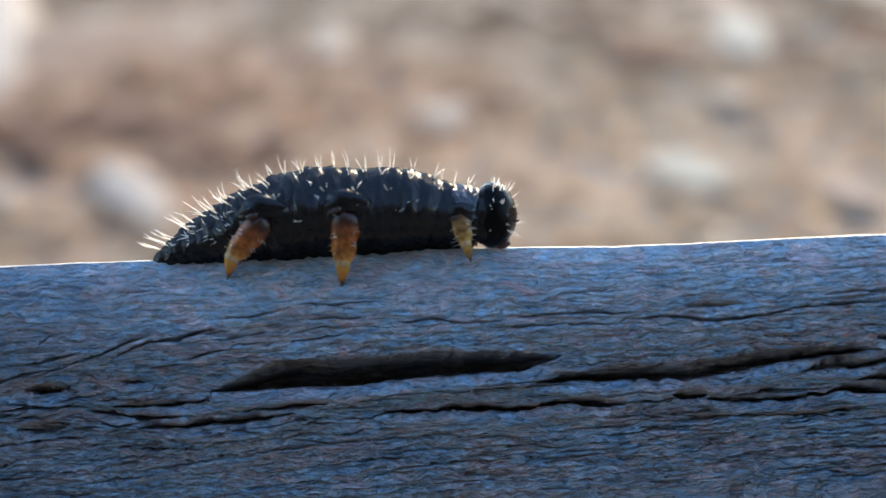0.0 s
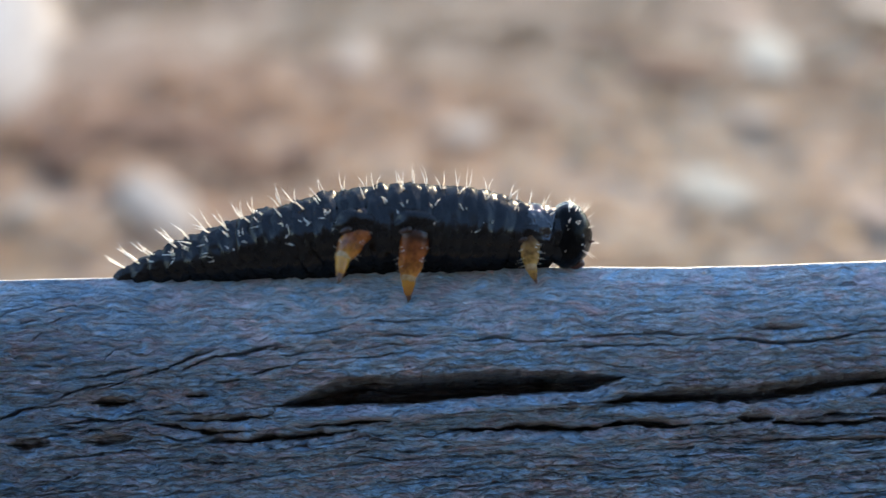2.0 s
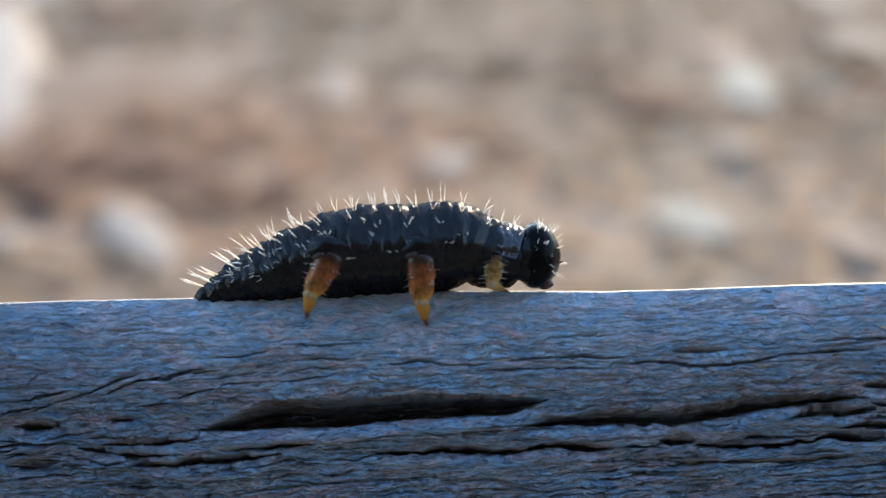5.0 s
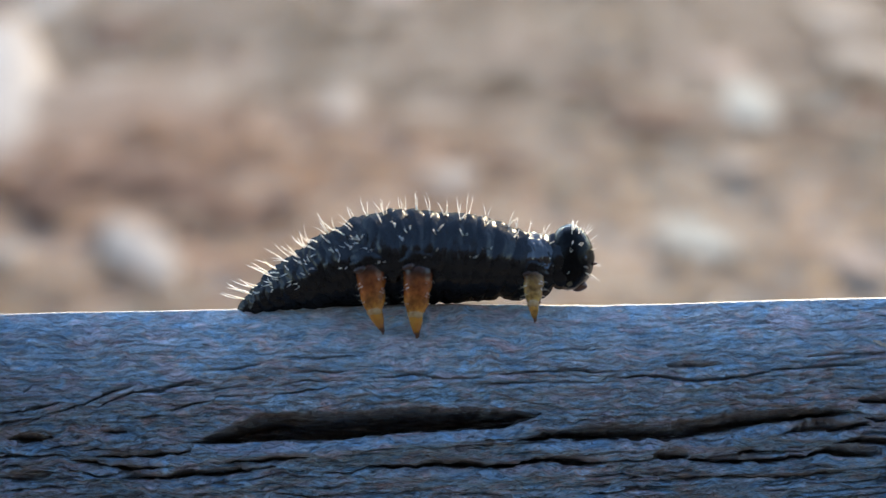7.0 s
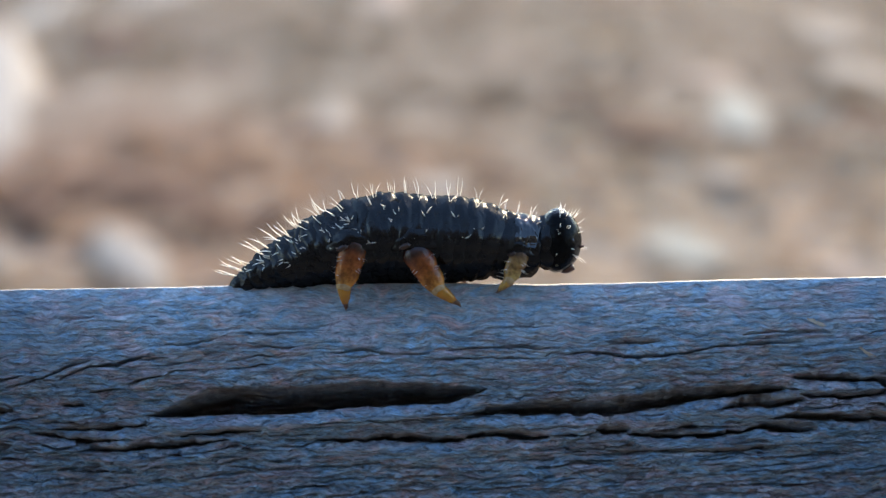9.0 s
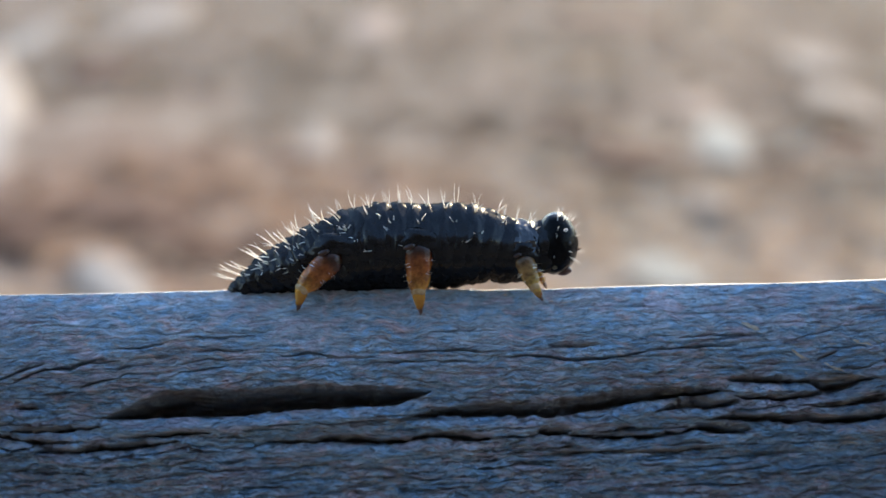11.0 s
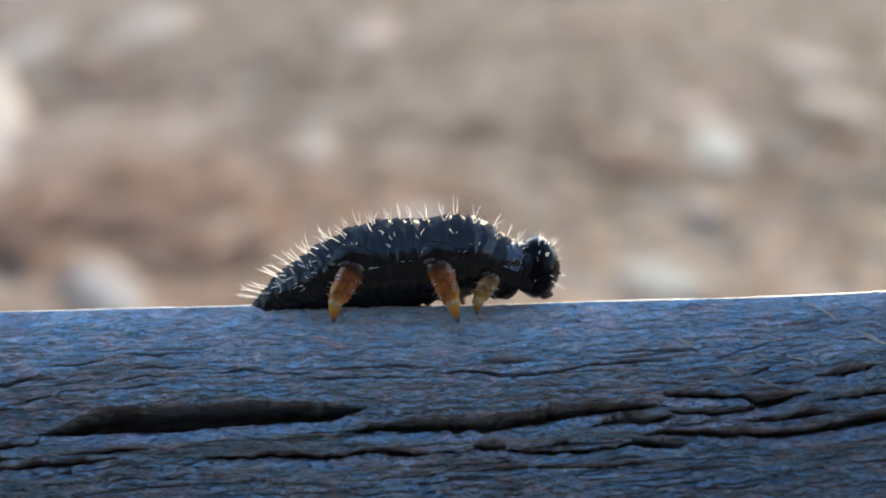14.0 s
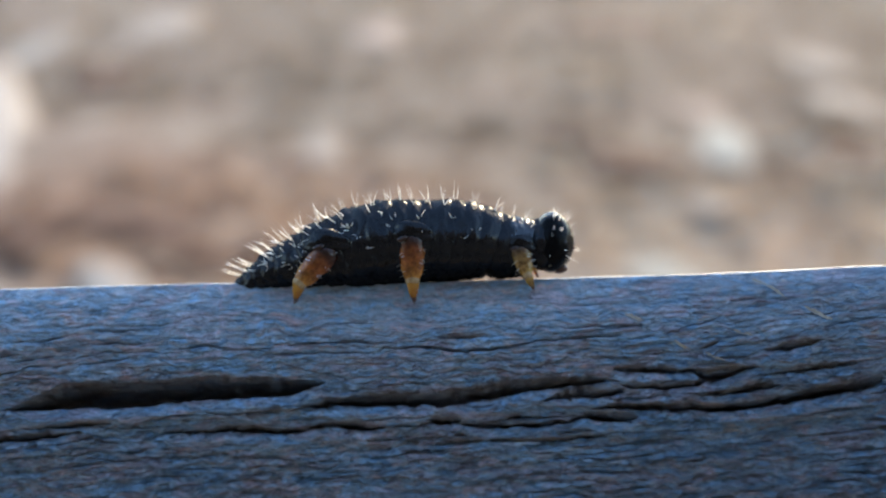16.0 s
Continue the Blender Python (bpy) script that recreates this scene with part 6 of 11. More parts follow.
    key(segments[10], (
        (0, -0.00716, 0.0005, 0.00265, 0, -21.8, 0), (0.5, -0.00834, 0.0005, 0.00262, 0, -17.9, 0),
        (0.8, -0.01037, 0.0005, 0.00247, 0, -13.5, 0), (0.9, -0.01001, 0.0005, 0.00246, 0, -14, 0),
        (0.967, -0.01178, 0.0005, 0.00245, 0, -9.5, 0), (1, -0.01296, 0.0005, 0.00258, 0, -6.2, 0), (1.033, -0.01318, 0.0005, 0.00319, 0, -4.3, 0), (1.067, -0.01344, 0.0005, 0.00335, 0, -3.6, 0), (1.1, -0.0137, 0.0005, 0.00291, 0, -4.6, 0), (1.133, -0.01274, 0.0005, 0.00256, 0, -7.6, 0),
        (1.2, -0.01179, 0.0005, 0.00249, 0, -10.2, 0), (1.5, -0.011, 0.0005, 0.00246, 0, -12, 0),
        (2, -0.01048, 0.0005, 0.00262, 0, -13.5, 0), (2.5, -0.00741, 0.0005, 0.00293, 0, -21.5, 0),
        (3, -0.00751, 0.0005, 0.00335, 0, -22.8, 0), (3.5, -0.00727, 0.0005, 0.00308, 0, -22.1, 0),
        (4, -0.00717, 0.0005, 0.00289, 0, -22.4, 0), (4.5, -0.00733, 0.0005, 0.00281, 0, -20.7, 0),
        (5, -0.00728, 0.0005, 0.00288, 0, -21.1, 0), (5.5, -0.00718, 0.0005, 0.00305, 0, -22, 0),
        (6, -0.00706, 0.0005, 0.00325, 0, -23.2, 0), (6.5, -0.00696, 0.0005, 0.00341, 0, -24.2, 0),
        (7, -0.00692, 0.0005, 0.00348, 0, -24.7, 0), (7.5, -0.00689, 0.0005, 0.00356, 0, -24.2, 0),
        (8, -0.00699, 0.0005, 0.00339, 0, -24.4, 0), (8.5, -0.007, 0.0005, 0.0033, 0, -24.2, 0),
        (9, -0.00704, 0.0005, 0.00309, 0, -23.7, 0), (9.5, -0.00708, 0.0005, 0.00284, 0, -23, 0),
        (10, -0.00711, 0.0005, 0.00263, 0, -22.5, 0), (10.5, -0.00713, 0.0005, 0.00255, 0, -22.3, 0),
        (11, -0.007, 0.0005, 0.00267, 0, -22.7, 0), (11.5, -0.00669, 0.0005, 0.00259, 0, -22.5, 0),
        (12, -0.00612, 0.0005, 0.00301, 0, -27, 0), (12.5, -0.00609, 0.0005, 0.00304, 0, -27.4, 0),
        (13, -0.00606, 0.0005, 0.00291, 0, -28.1, 0), (13.5, -0.00594, 0.0005, 0.00285, 0, -27.4, 0),
        (14, -0.006, 0.0005, 0.00252, 0, -26.2, 0), (14.5, -0.0065, 0.0005, 0.00263, 0, -25, 0),
        (15, -0.007, 0.0005, 0.00233, 0, -23.2, 0), (15.5, -0.00723, 0.0005, 0.00236, 0, -21.8, 0),
        (16, -0.00697, 0.0005, 0.00232, 0, -22.2, 0),
    ))
    key(segments[11], (
        (0, -0.00635, 0.0005, 0.00285, 0, -18.8, 0), (0.5, -0.00728, 0.0005, 0.00284, 0, -15.4, 0),
        (0.8, -0.00892, 0.0005, 0.0027, 0, -11.7, 0), (0.9, -0.00862, 0.0005, 0.00269, 0, -12.2, 0),
        (0.967, -0.01005, 0.0005, 0.00265, 0, -8.3, 0), (1, -0.011, 0.0005, 0.00272, 0, -5.5, 0), (1.033, -0.01117, 0.0005, 0.00316, 0, -4.0, 0), (1.067, -0.01138, 0.0005, 0.00328, 0, -3.5, 0), (1.1, -0.01158, 0.0005, 0.00296, 0, -4.2, 0), (1.133, -0.0108, 0.0005, 0.00272, 0, -6.8, 0),
        (1.2, -0.01003, 0.0005, 0.00269, 0, -9, 0), (1.5, -0.00936, 0.0005, 0.00269, 0, -10.5, 0),
        (2, -0.00899, 0.0005, 0.00286, 0, -11.5, 0), (2.5, -0.00651, 0.0005, 0.00316, 0, -18.5, 0),
        (3, -0.00661, 0.0005, 0.0036, 0, -19.5, 0), (3.5, -0.0064, 0.0005, 0.00331, 0, -19.1, 0),
        (4, -0.00632, 0.0005, 0.00312, 0, -19.4, 0), (4.5, -0.00644, 0.0005, 0.00302, 0, -18, 0),
        (5, -0.0064, 0.0005, 0.0031, 0, -18.3, 0), (5.5, -0.00633, 0.0005, 0.00327, 0, -19.1, 0),
        (6, -0.00623, 0.0005, 0.00348, 0, -20, 0), (6.5, -0.00615, 0.0005, 0.00365, 0, -20.8, 0),
        (7, -0.00612, 0.0005, 0.00372, 0, -21.2, 0), (7.5, -0.00609, 0.0005, 0.00379, 0, -20.6, 0),
        (8, -0.0062, 0.0005, 0.00362, 0, -20.8, 0), (8.5, -0.00621, 0.0005, 0.00353, 0, -20.6, 0),
        (9, -0.00623, 0.0005, 0.00332, 0, -20.3, 0), (9.5, -0.00626, 0.0005, 0.00307, 0, -19.8, 0),
        (10, -0.00628, 0.0005, 0.00285, 0, -19.5, 0), (10.5, -0.00629, 0.0005, 0.00276, 0, -19.4, 0),
        (11, -0.00618, 0.0005, 0.00288, 0, -19.6, 0), (11.5, -0.00586, 0.0005, 0.00281, 0, -19.6, 0),
        (12, -0.00543, 0.0005, 0.00322, 0, -23.3, 0), (12.5, -0.00541, 0.0005, 0.00327, 0, -23.7, 0),
        (13, -0.00542, 0.0005, 0.00312, 0, -24.2, 0), (13.5, -0.00526, 0.0005, 0.00308, 0, -23.9, 0),
        (14, -0.0053, 0.0005, 0.00274, 0, -22.9, 0), (14.5, -0.00575, 0.0005, 0.00286, 0, -21.9, 0),
        (15, -0.00621, 0.0005, 0.00255, 0, -20.1, 0), (15.5, -0.00637, 0.0005, 0.00258, 0, -18.9, 0),
        (16, -0.00614, 0.0005, 0.00253, 0, -19.4, 0),
    ))
    key(segments[12], (
        (0, -0.00556, 0.0005, 0.00301, 0, -15.3, 0), (0.5, -0.00624, 0.0005, 0.00302, 0, -12.7, 0),
        (0.8, -0.00747, 0.0005, 0.0029, 0, -9.7, 0), (0.9, -0.00724, 0.0005, 0.00288, 0, -10.1, 0),
        (0.967, -0.00832, 0.0005, 0.00283, 0, -7.0, 0), (1, -0.00904, 0.0005, 0.00286, 0, -4.8, 0), (1.033, -0.00917, 0.0005, 0.00316, 0, -3.8, 0), (1.067, -0.00932, 0.0005, 0.00324, 0, -3.4, 0), (1.1, -0.00947, 0.0005, 0.00302, 0, -3.9, 0), (1.133, -0.00887, 0.0005, 0.00288, 0, -5.8, 0),
        (1.2, -0.00828, 0.0005, 0.00287, 0, -7.6, 0), (1.5, -0.00773, 0.0005, 0.00289, 0, -8.9, 0),
        (2, -0.00752, 0.0005, 0.00305, 0, -9.4, 0), (2.5, -0.00564, 0.0005, 0.00334, 0, -15, 0),
        (3, -0.00573, 0.0005, 0.0038, 0, -15.7, 0), (3.5, -0.00554, 0.0005, 0.0035, 0, -15.7, 0),
        (4, -0.00549, 0.0005, 0.0033, 0, -16, 0), (4.5, -0.00556, 0.0005, 0.0032, 0, -15, 0),
        (5, -0.00554, 0.0005, 0.00328, 0, -15.2, 0), (5.5, -0.00549, 0.0005, 0.00345, 0, -15.7, 0),
        (6, -0.00542, 0.0005, 0.00366, 0, -16.3, 0), (6.5, -0.00537, 0.0005, 0.00384, 0, -16.9, 0),
        (7, -0.00535, 0.0005, 0.00391, 0, -17.1, 0), (7.5, -0.00532, 0.0005, 0.00397, 0, -16.5, 0),
        (8, -0.00543, 0.0005, 0.0038, 0, -16.7, 0), (8.5, -0.00544, 0.0005, 0.00371, 0, -16.6, 0),
        (9, -0.00545, 0.0005, 0.0035, 0, -16.4, 0), (9.5, -0.00546, 0.0005, 0.00325, 0, -16.2, 0),
        (10, -0.00547, 0.0005, 0.00303, 0, -16.1, 0), (10.5, -0.00548, 0.0005, 0.00294, 0, -16, 0),
        (11, -0.00538, 0.0005, 0.00306, 0, -16.2, 0), (11.5, -0.00505, 0.0005, 0.00299, 0, -16.4, 0),
        (12, -0.00478, 0.0005, 0.0034, 0, -19, 0), (12.5, -0.00475, 0.0005, 0.00344, 0, -19.5, 0),
        (13, -0.00481, 0.0005, 0.00329, 0, -19.8, 0), (13.5, -0.00461, 0.0005, 0.00326, 0, -19.9, 0),
        (14, -0.00461, 0.0005, 0.00292, 0, -19.2, 0), (14.5, -0.00502, 0.0005, 0.00304, 0, -18.4, 0),
        (15, -0.00543, 0.0005, 0.00273, 0, -16.7, 0), (15.5, -0.00553, 0.0005, 0.00276, 0, -15.7, 0),
        (16, -0.00532, 0.0005, 0.00271, 0, -16.2, 0),
    ))
    key(segments[13], (
        (0, -0.00481, 0.0005, 0.00315, 0, -11.4, 0), (0.5, -0.00522, 0.0005, 0.00317, 0, -9.6, 0),
        (0.8, -0.00604, 0.0005, 0.00307, 0, -7.6, 0), (0.9, -0.00588, 0.0005, 0.00305, 0, -7.9, 0),
        (0.967, -0.0066, 0.0005, 0.003, 0, -5.7, 0), (1, -0.00708, 0.0005, 0.00301, 0, -4.1, 0), (1.033, -0.00716, 0.0005, 0.00317, 0, -3.5, 0), (1.067, -0.00726, 0.0005, 0.00321, 0, -3.3, 0), (1.1, -0.00735, 0.0005, 0.00309, 0, -3.5, 0), (1.133, -0.00694, 0.0005, 0.00303, 0, -4.9, 0),
        (1.2, -0.00653, 0.0005, 0.00304, 0, -6.2, 0), (1.5, -0.00611, 0.0005, 0.00307, 0, -7.2, 0),
        (2, -0.00607, 0.0005, 0.00321, 0, -7, 0), (2.5, -0.0048, 0.0005, 0.00349, 0, -11, 0),
        (3, -0.00488, 0.0005, 0.00396, 0, -11.4, 0), (3.5, -0.00472, 0.0005, 0.00366, 0, -11.8, 0),
        (4, -0.00469, 0.0005, 0.00346, 0, -12.1, 0), (4.5, -0.00471, 0.0005, 0.00336, 0, -11.7, 0),
        (5, -0.0047, 0.0005, 0.00343, 0, -11.8, 0), (5.5, -0.00468, 0.0005, 0.00361, 0, -11.9, 0),
        (6, -0.00465, 0.0005, 0.00381, 0, -12.2, 0), (6.5, -0.00463, 0.0005, 0.00399, 0, -12.4, 0),
        (7, -0.00462, 0.0005, 0.00406, 0, -12.5, 0), (7.5, -0.00459, 0.0005, 0.00411, 0, -11.7, 0),
        (8, -0.00471, 0.0005, 0.00394, 0, -11.8, 0), (8.5, -0.00471, 0.0005, 0.00385, 0, -11.9, 0),
        (9, -0.0047, 0.0005, 0.00364, 0, -12, 0), (9.5, -0.0047, 0.0005, 0.00339, 0, -12.1, 0),
        (10, -0.00469, 0.0005, 0.00319, 0, -12.2, 0), (10.5, -0.00469, 0.0005, 0.0031, 0, -12.3, 0),
        (11, -0.00462, 0.0005, 0.00321, 0, -12.2, 0), (11.5, -0.00428, 0.0005, 0.00315, 0, -12.7, 0),
        (12, -0.00417, 0.0005, 0.00353, 0, -14, 0), (12.5, -0.00414, 0.0005, 0.00359, 0, -14.6, 0),
        (13, -0.00425, 0.0005, 0.00342, 0, -14.6, 0), (13.5, -0.00399, 0.0005, 0.00341, 0, -15.4, 0),
        (14, -0.00396, 0.0005, 0.00308, 0, -15.1, 0), (14.5, -0.00432, 0.0005, 0.0032, 0, -14.5, 0),
        (15, -0.00468, 0.0005, 0.00288, 0, -12.8, 0), (15.5, -0.00471, 0.0005, 0.00292, 0, -12, 0),
        (16, -0.00454, 0.0005, 0.00287, 0, -12.6, 0),
    ))
    key(segments[14], (
        (0, -0.00409, 0.0005, 0.00323, 0, -6.9, 0), (0.5, -0.00423, 0.0005, 0.00328, 0, -6, 0),
        (0.8, -0.00462, 0.0005, 0.00319, 0, -5.1, 0), (0.9, -0.00453, 0.0005, 0.00317, 0, -5.3, 0),
        (0.967, -0.00489, 0.0005, 0.00313, 0, -4.1, 0), (1, -0.00513, 0.0005, 0.00312, 0, -3.3, 0), (1.033, -0.00516, 0.0005, 0.00319, 0, -3.1, 0), (1.067, -0.0052, 0.0005, 0.00321, 0, -3.1, 0), (1.1, -0.00524, 0.0005, 0.00316, 0, -3.2, 0), (1.133, -0.00502, 0.0005, 0.00315, 0, -3.9, 0),
        (1.2, -0.0048, 0.0005, 0.00317, 0, -4.6, 0), (1.5, -0.00451, 0.0005, 0.00321, 0, -5.3, 0),
        (2, -0.00463, 0.0005, 0.00332, 0, -4.2, 0), (2.5, -0.00399, 0.0005, 0.00358, 0, -6.4, 0),
        (3, -0.00407, 0.0005, 0.00405, 0, -6.5, 0), (3.5, -0.00393, 0.0005, 0.00376, 0, -7.2, 0),
        (4, -0.00392, 0.0005, 0.00356, 0, -7.7, 0), (4.5, -0.00389, 0.0005, 0.00347, 0, -7.9, 0),
        (5, -0.00389, 0.0005, 0.00354, 0, -7.8, 0), (5.5, -0.0039, 0.0005, 0.0037, 0, -7.6, 0),
        (6, -0.00391, 0.0005, 0.0039, 0, -7.3, 0), (6.5, -0.00392, 0.0005, 0.00407, 0, -7.1, 0),
        (7, -0.00392, 0.0005, 0.00414, 0, -7, 0), (7.5, -0.0039, 0.0005, 0.00418, 0, -6.1, 0),
        (8, -0.00403, 0.0005, 0.00401, 0, -6.2, 0), (8.5, -0.00402, 0.0005, 0.00393, 0, -6.4, 0),
        (9, -0.004, 0.0005, 0.00372, 0, -6.8, 0), (9.5, -0.00397, 0.0005, 0.00348, 0, -7.4, 0),
        (10, -0.00394, 0.0005, 0.00328, 0, -7.8, 0), (10.5, -0.00393, 0.0005, 0.0032, 0, -8, 0),
        (11, -0.00389, 0.0005, 0.0033, 0, -7.7, 0), (11.5, -0.00352, 0.0005, 0.00326, 0, -8.5, 0),
        (12, -0.00361, 0.0005, 0.00361, 0, -8.2, 0), (12.5, -0.00357, 0.0005, 0.00367, 0, -8.9, 0),
        (13, -0.00374, 0.0005, 0.00349, 0, -8.5, 0), (13.5, -0.00341, 0.0005, 0.00351, 0, -10.2, 0),
        (14, -0.00334, 0.0005, 0.00318, 0, -10.3, 0), (14.5, -0.00365, 0.0005, 0.00332, 0, -10, 0),
        (15, -0.00397, 0.0005, 0.00298, 0, -8.4, 0), (15.5, -0.00393, 0.0005, 0.00302, 0, -7.8, 0),
        (16, -0.00378, 0.0005, 0.00298, 0, -8.5, 0),
    ))
    key(segments[15], (
        (0, -0.00332, 0.0005, 0.00326, 0, -3.1, 0), (0.5, -0.00319, 0.0005, 0.00332, 0, -3.1, 0),
        (0.8, -0.00316, 0.0005, 0.00326, 0, -3.2, 0), (0.9, -0.00314, 0.0005, 0.00324, 0, -3.3, 0),
        (1, -0.00317, 0.0005, 0.00322, 0, -2.8, 0), (1.1, -0.00312, 0.0005, 0.00323, 0, -2.8, 0),
        (1.2, -0.00304, 0.0005, 0.00325, 0, -3.3, 0), (1.5, -0.00287, 0.0005, 0.0033, 0, -3.8, 0),
        (2, -0.00316, 0.0005, 0.00336, 0, -2, 0), (2.5, -0.00313, 0.0005, 0.0036, 0, -2.6, 0),
        (3, -0.00321, 0.0005, 0.00407, 0, -2.3, 0), (3.5, -0.00308, 0.0005, 0.00379, 0, -3.5, 0),
        (4, -0.0031, 0.0005, 0.0036, 0, -4, 0), (4.5, -0.00302, 0.0005, 0.00352, 0, -4.8, 0),
        (5, -0.00303, 0.0005, 0.00359, 0, -4.6, 0), (5.5, -0.00307, 0.0005, 0.00375, 0, -4, 0),
        (6, -0.00312, 0.0005, 0.00394, 0, -3.3, 0), (6.5, -0.00316, 0.0005, 0.00409, 0, -2.7, 0),
        (7, -0.00317, 0.0005, 0.00416, 0, -2.5, 0), (7.5, -0.00315, 0.0005, 0.00419, 0, -1.4, 0),
        (8, -0.00329, 0.0005, 0.00402, 0, -1.5, 0), (8.5, -0.00328, 0.0005, 0.00394, 0, -1.8, 0),
        (9, -0.00323, 0.0005, 0.00375, 0, -2.5, 0), (9.5, -0.00318, 0.0005, 0.00352, 0, -3.4, 0),
        (10, -0.00314, 0.0005, 0.00333, 0, -4.1, 0), (10.5, -0.00312, 0.0005, 0.00325, 0, -4.5, 0),
        (11, -0.0031, 0.0005, 0.00334, 0, -3.9, 0), (11.5, -0.00272, 0.0005, 0.00331, 0, -5.1, 0),
        (12, -0.00298, 0.0005, 0.00363, 0, -3.3, 0), (12.5, -0.00293, 0.0005, 0.0037, 0, -4.2, 0),
        (13, -0.00316, 0.0005, 0.00351, 0, -3.4, 0), (13.5, -0.00276, 0.0005, 0.00356, 0, -5.8, 0),
        (14, -0.00267, 0.0005, 0.00324, 0, -6.3, 0), (14.5, -0.00293, 0.0005, 0.00338, 0, -6.3, 0),
        (15, -0.0032, 0.0005, 0.00302, 0, -4.7, 0), (15.5, -0.00309, 0.0005, 0.00307, 0, -4.3, 0),
        (16, -0.00297, 0.0005, 0.00303, 0, -5.2, 0),
    ))
    key(segments[16], (
        (0, -0.00233, 0.0005, 0.00325, 0, 1.9, 0), (0.5, -0.00218, 0.0005, 0.00333, 0, 0.7, 0),
        (0.8, -0.00212, 0.0005, 0.00328, 0, -0.1, 0), (0.9, -0.0021, 0.0005, 0.00326, 0, -0.3, 0),
        (1, -0.00207, 0.0005, 0.00325, 0, -0.6, 0), (1.1, -0.00203, 0.0005, 0.00327, 0, -0.9, 0),
        (1.2, -0.00198, 0.0005, 0.00329, 0, -1.3, 0), (1.5, -0.00182, 0.0005, 0.00336, 0, -2.4, 0),
        (2, -0.00221, 0.0005, 0.00335, 0, 2.2, 0), (2.5, -0.00214, 0.0005, 0.0036, 0, 1.4, 0),
        (3, -0.00222, 0.0005, 0.00406, 0, 2.1, 0), (3.5, -0.00207, 0.0005, 0.00381, 0, -0.1, 0),
        (4, -0.00215, 0.0005, 0.00361, 0, 0.5, 0), (4.5, -0.00203, 0.0005, 0.00356, 0, -1.2, 0),
        (5, -0.00205, 0.0005, 0.00362, 0, -0.7, 0), (5.5, -0.00211, 0.0005, 0.00376, 0, 0.3, 0),
        (6, -0.00219, 0.0005, 0.00393, 0, 1.5, 0), (6.5, -0.00224, 0.0005, 0.00408, 0, 2.5, 0),
        (7, -0.00227, 0.0005, 0.00414, 0, 2.9, 0), (7.5, -0.0023, 0.0005, 0.00415, 0, 4.4, 0),
        (8, -0.00242, 0.0005, 0.00397, 0, 4.8, 0), (8.5, -0.00239, 0.0005, 0.0039, 0, 4.3, 0),
        (9, -0.00232, 0.0005, 0.00372, 0, 2.9, 0), (9.5, -0.00223, 0.0005, 0.00352, 0, 1.2, 0),
        (10, -0.00215, 0.0005, 0.00335, 0, -0.2, 0), (10.5, -0.00212, 0.0005, 0.00328, 0, -0.8, 0),
        (11, -0.00216, 0.0005, 0.00335, 0, 0.4, 0), (11.5, -0.00179, 0.0005, 0.00336, 0, -2.6, 0),
        (12, -0.00214, 0.0005, 0.00362, 0, 1.8, 0), (12.5, -0.00193, 0.0005, 0.00374, 0, -1.3, 0),
        (13, -0.00224, 0.0005, 0.0035, 0, 1.8, 0), (13.5, -0.00184, 0.0005, 0.00361, 0, -2.6, 0),
        (14, -0.00175, 0.0005, 0.0033, 0, -3.5, 0), (14.5, -0.00189, 0.0005, 0.00345, 0, -3.4, 0),
        (15, -0.00219, 0.0005, 0.00305, 0, -0.4, 0), (15.5, -0.00213, 0.0005, 0.00309, 0, -0.3, 0),
        (16, -0.00191, 0.0005, 0.0031, 0, -3, 0),
    ))
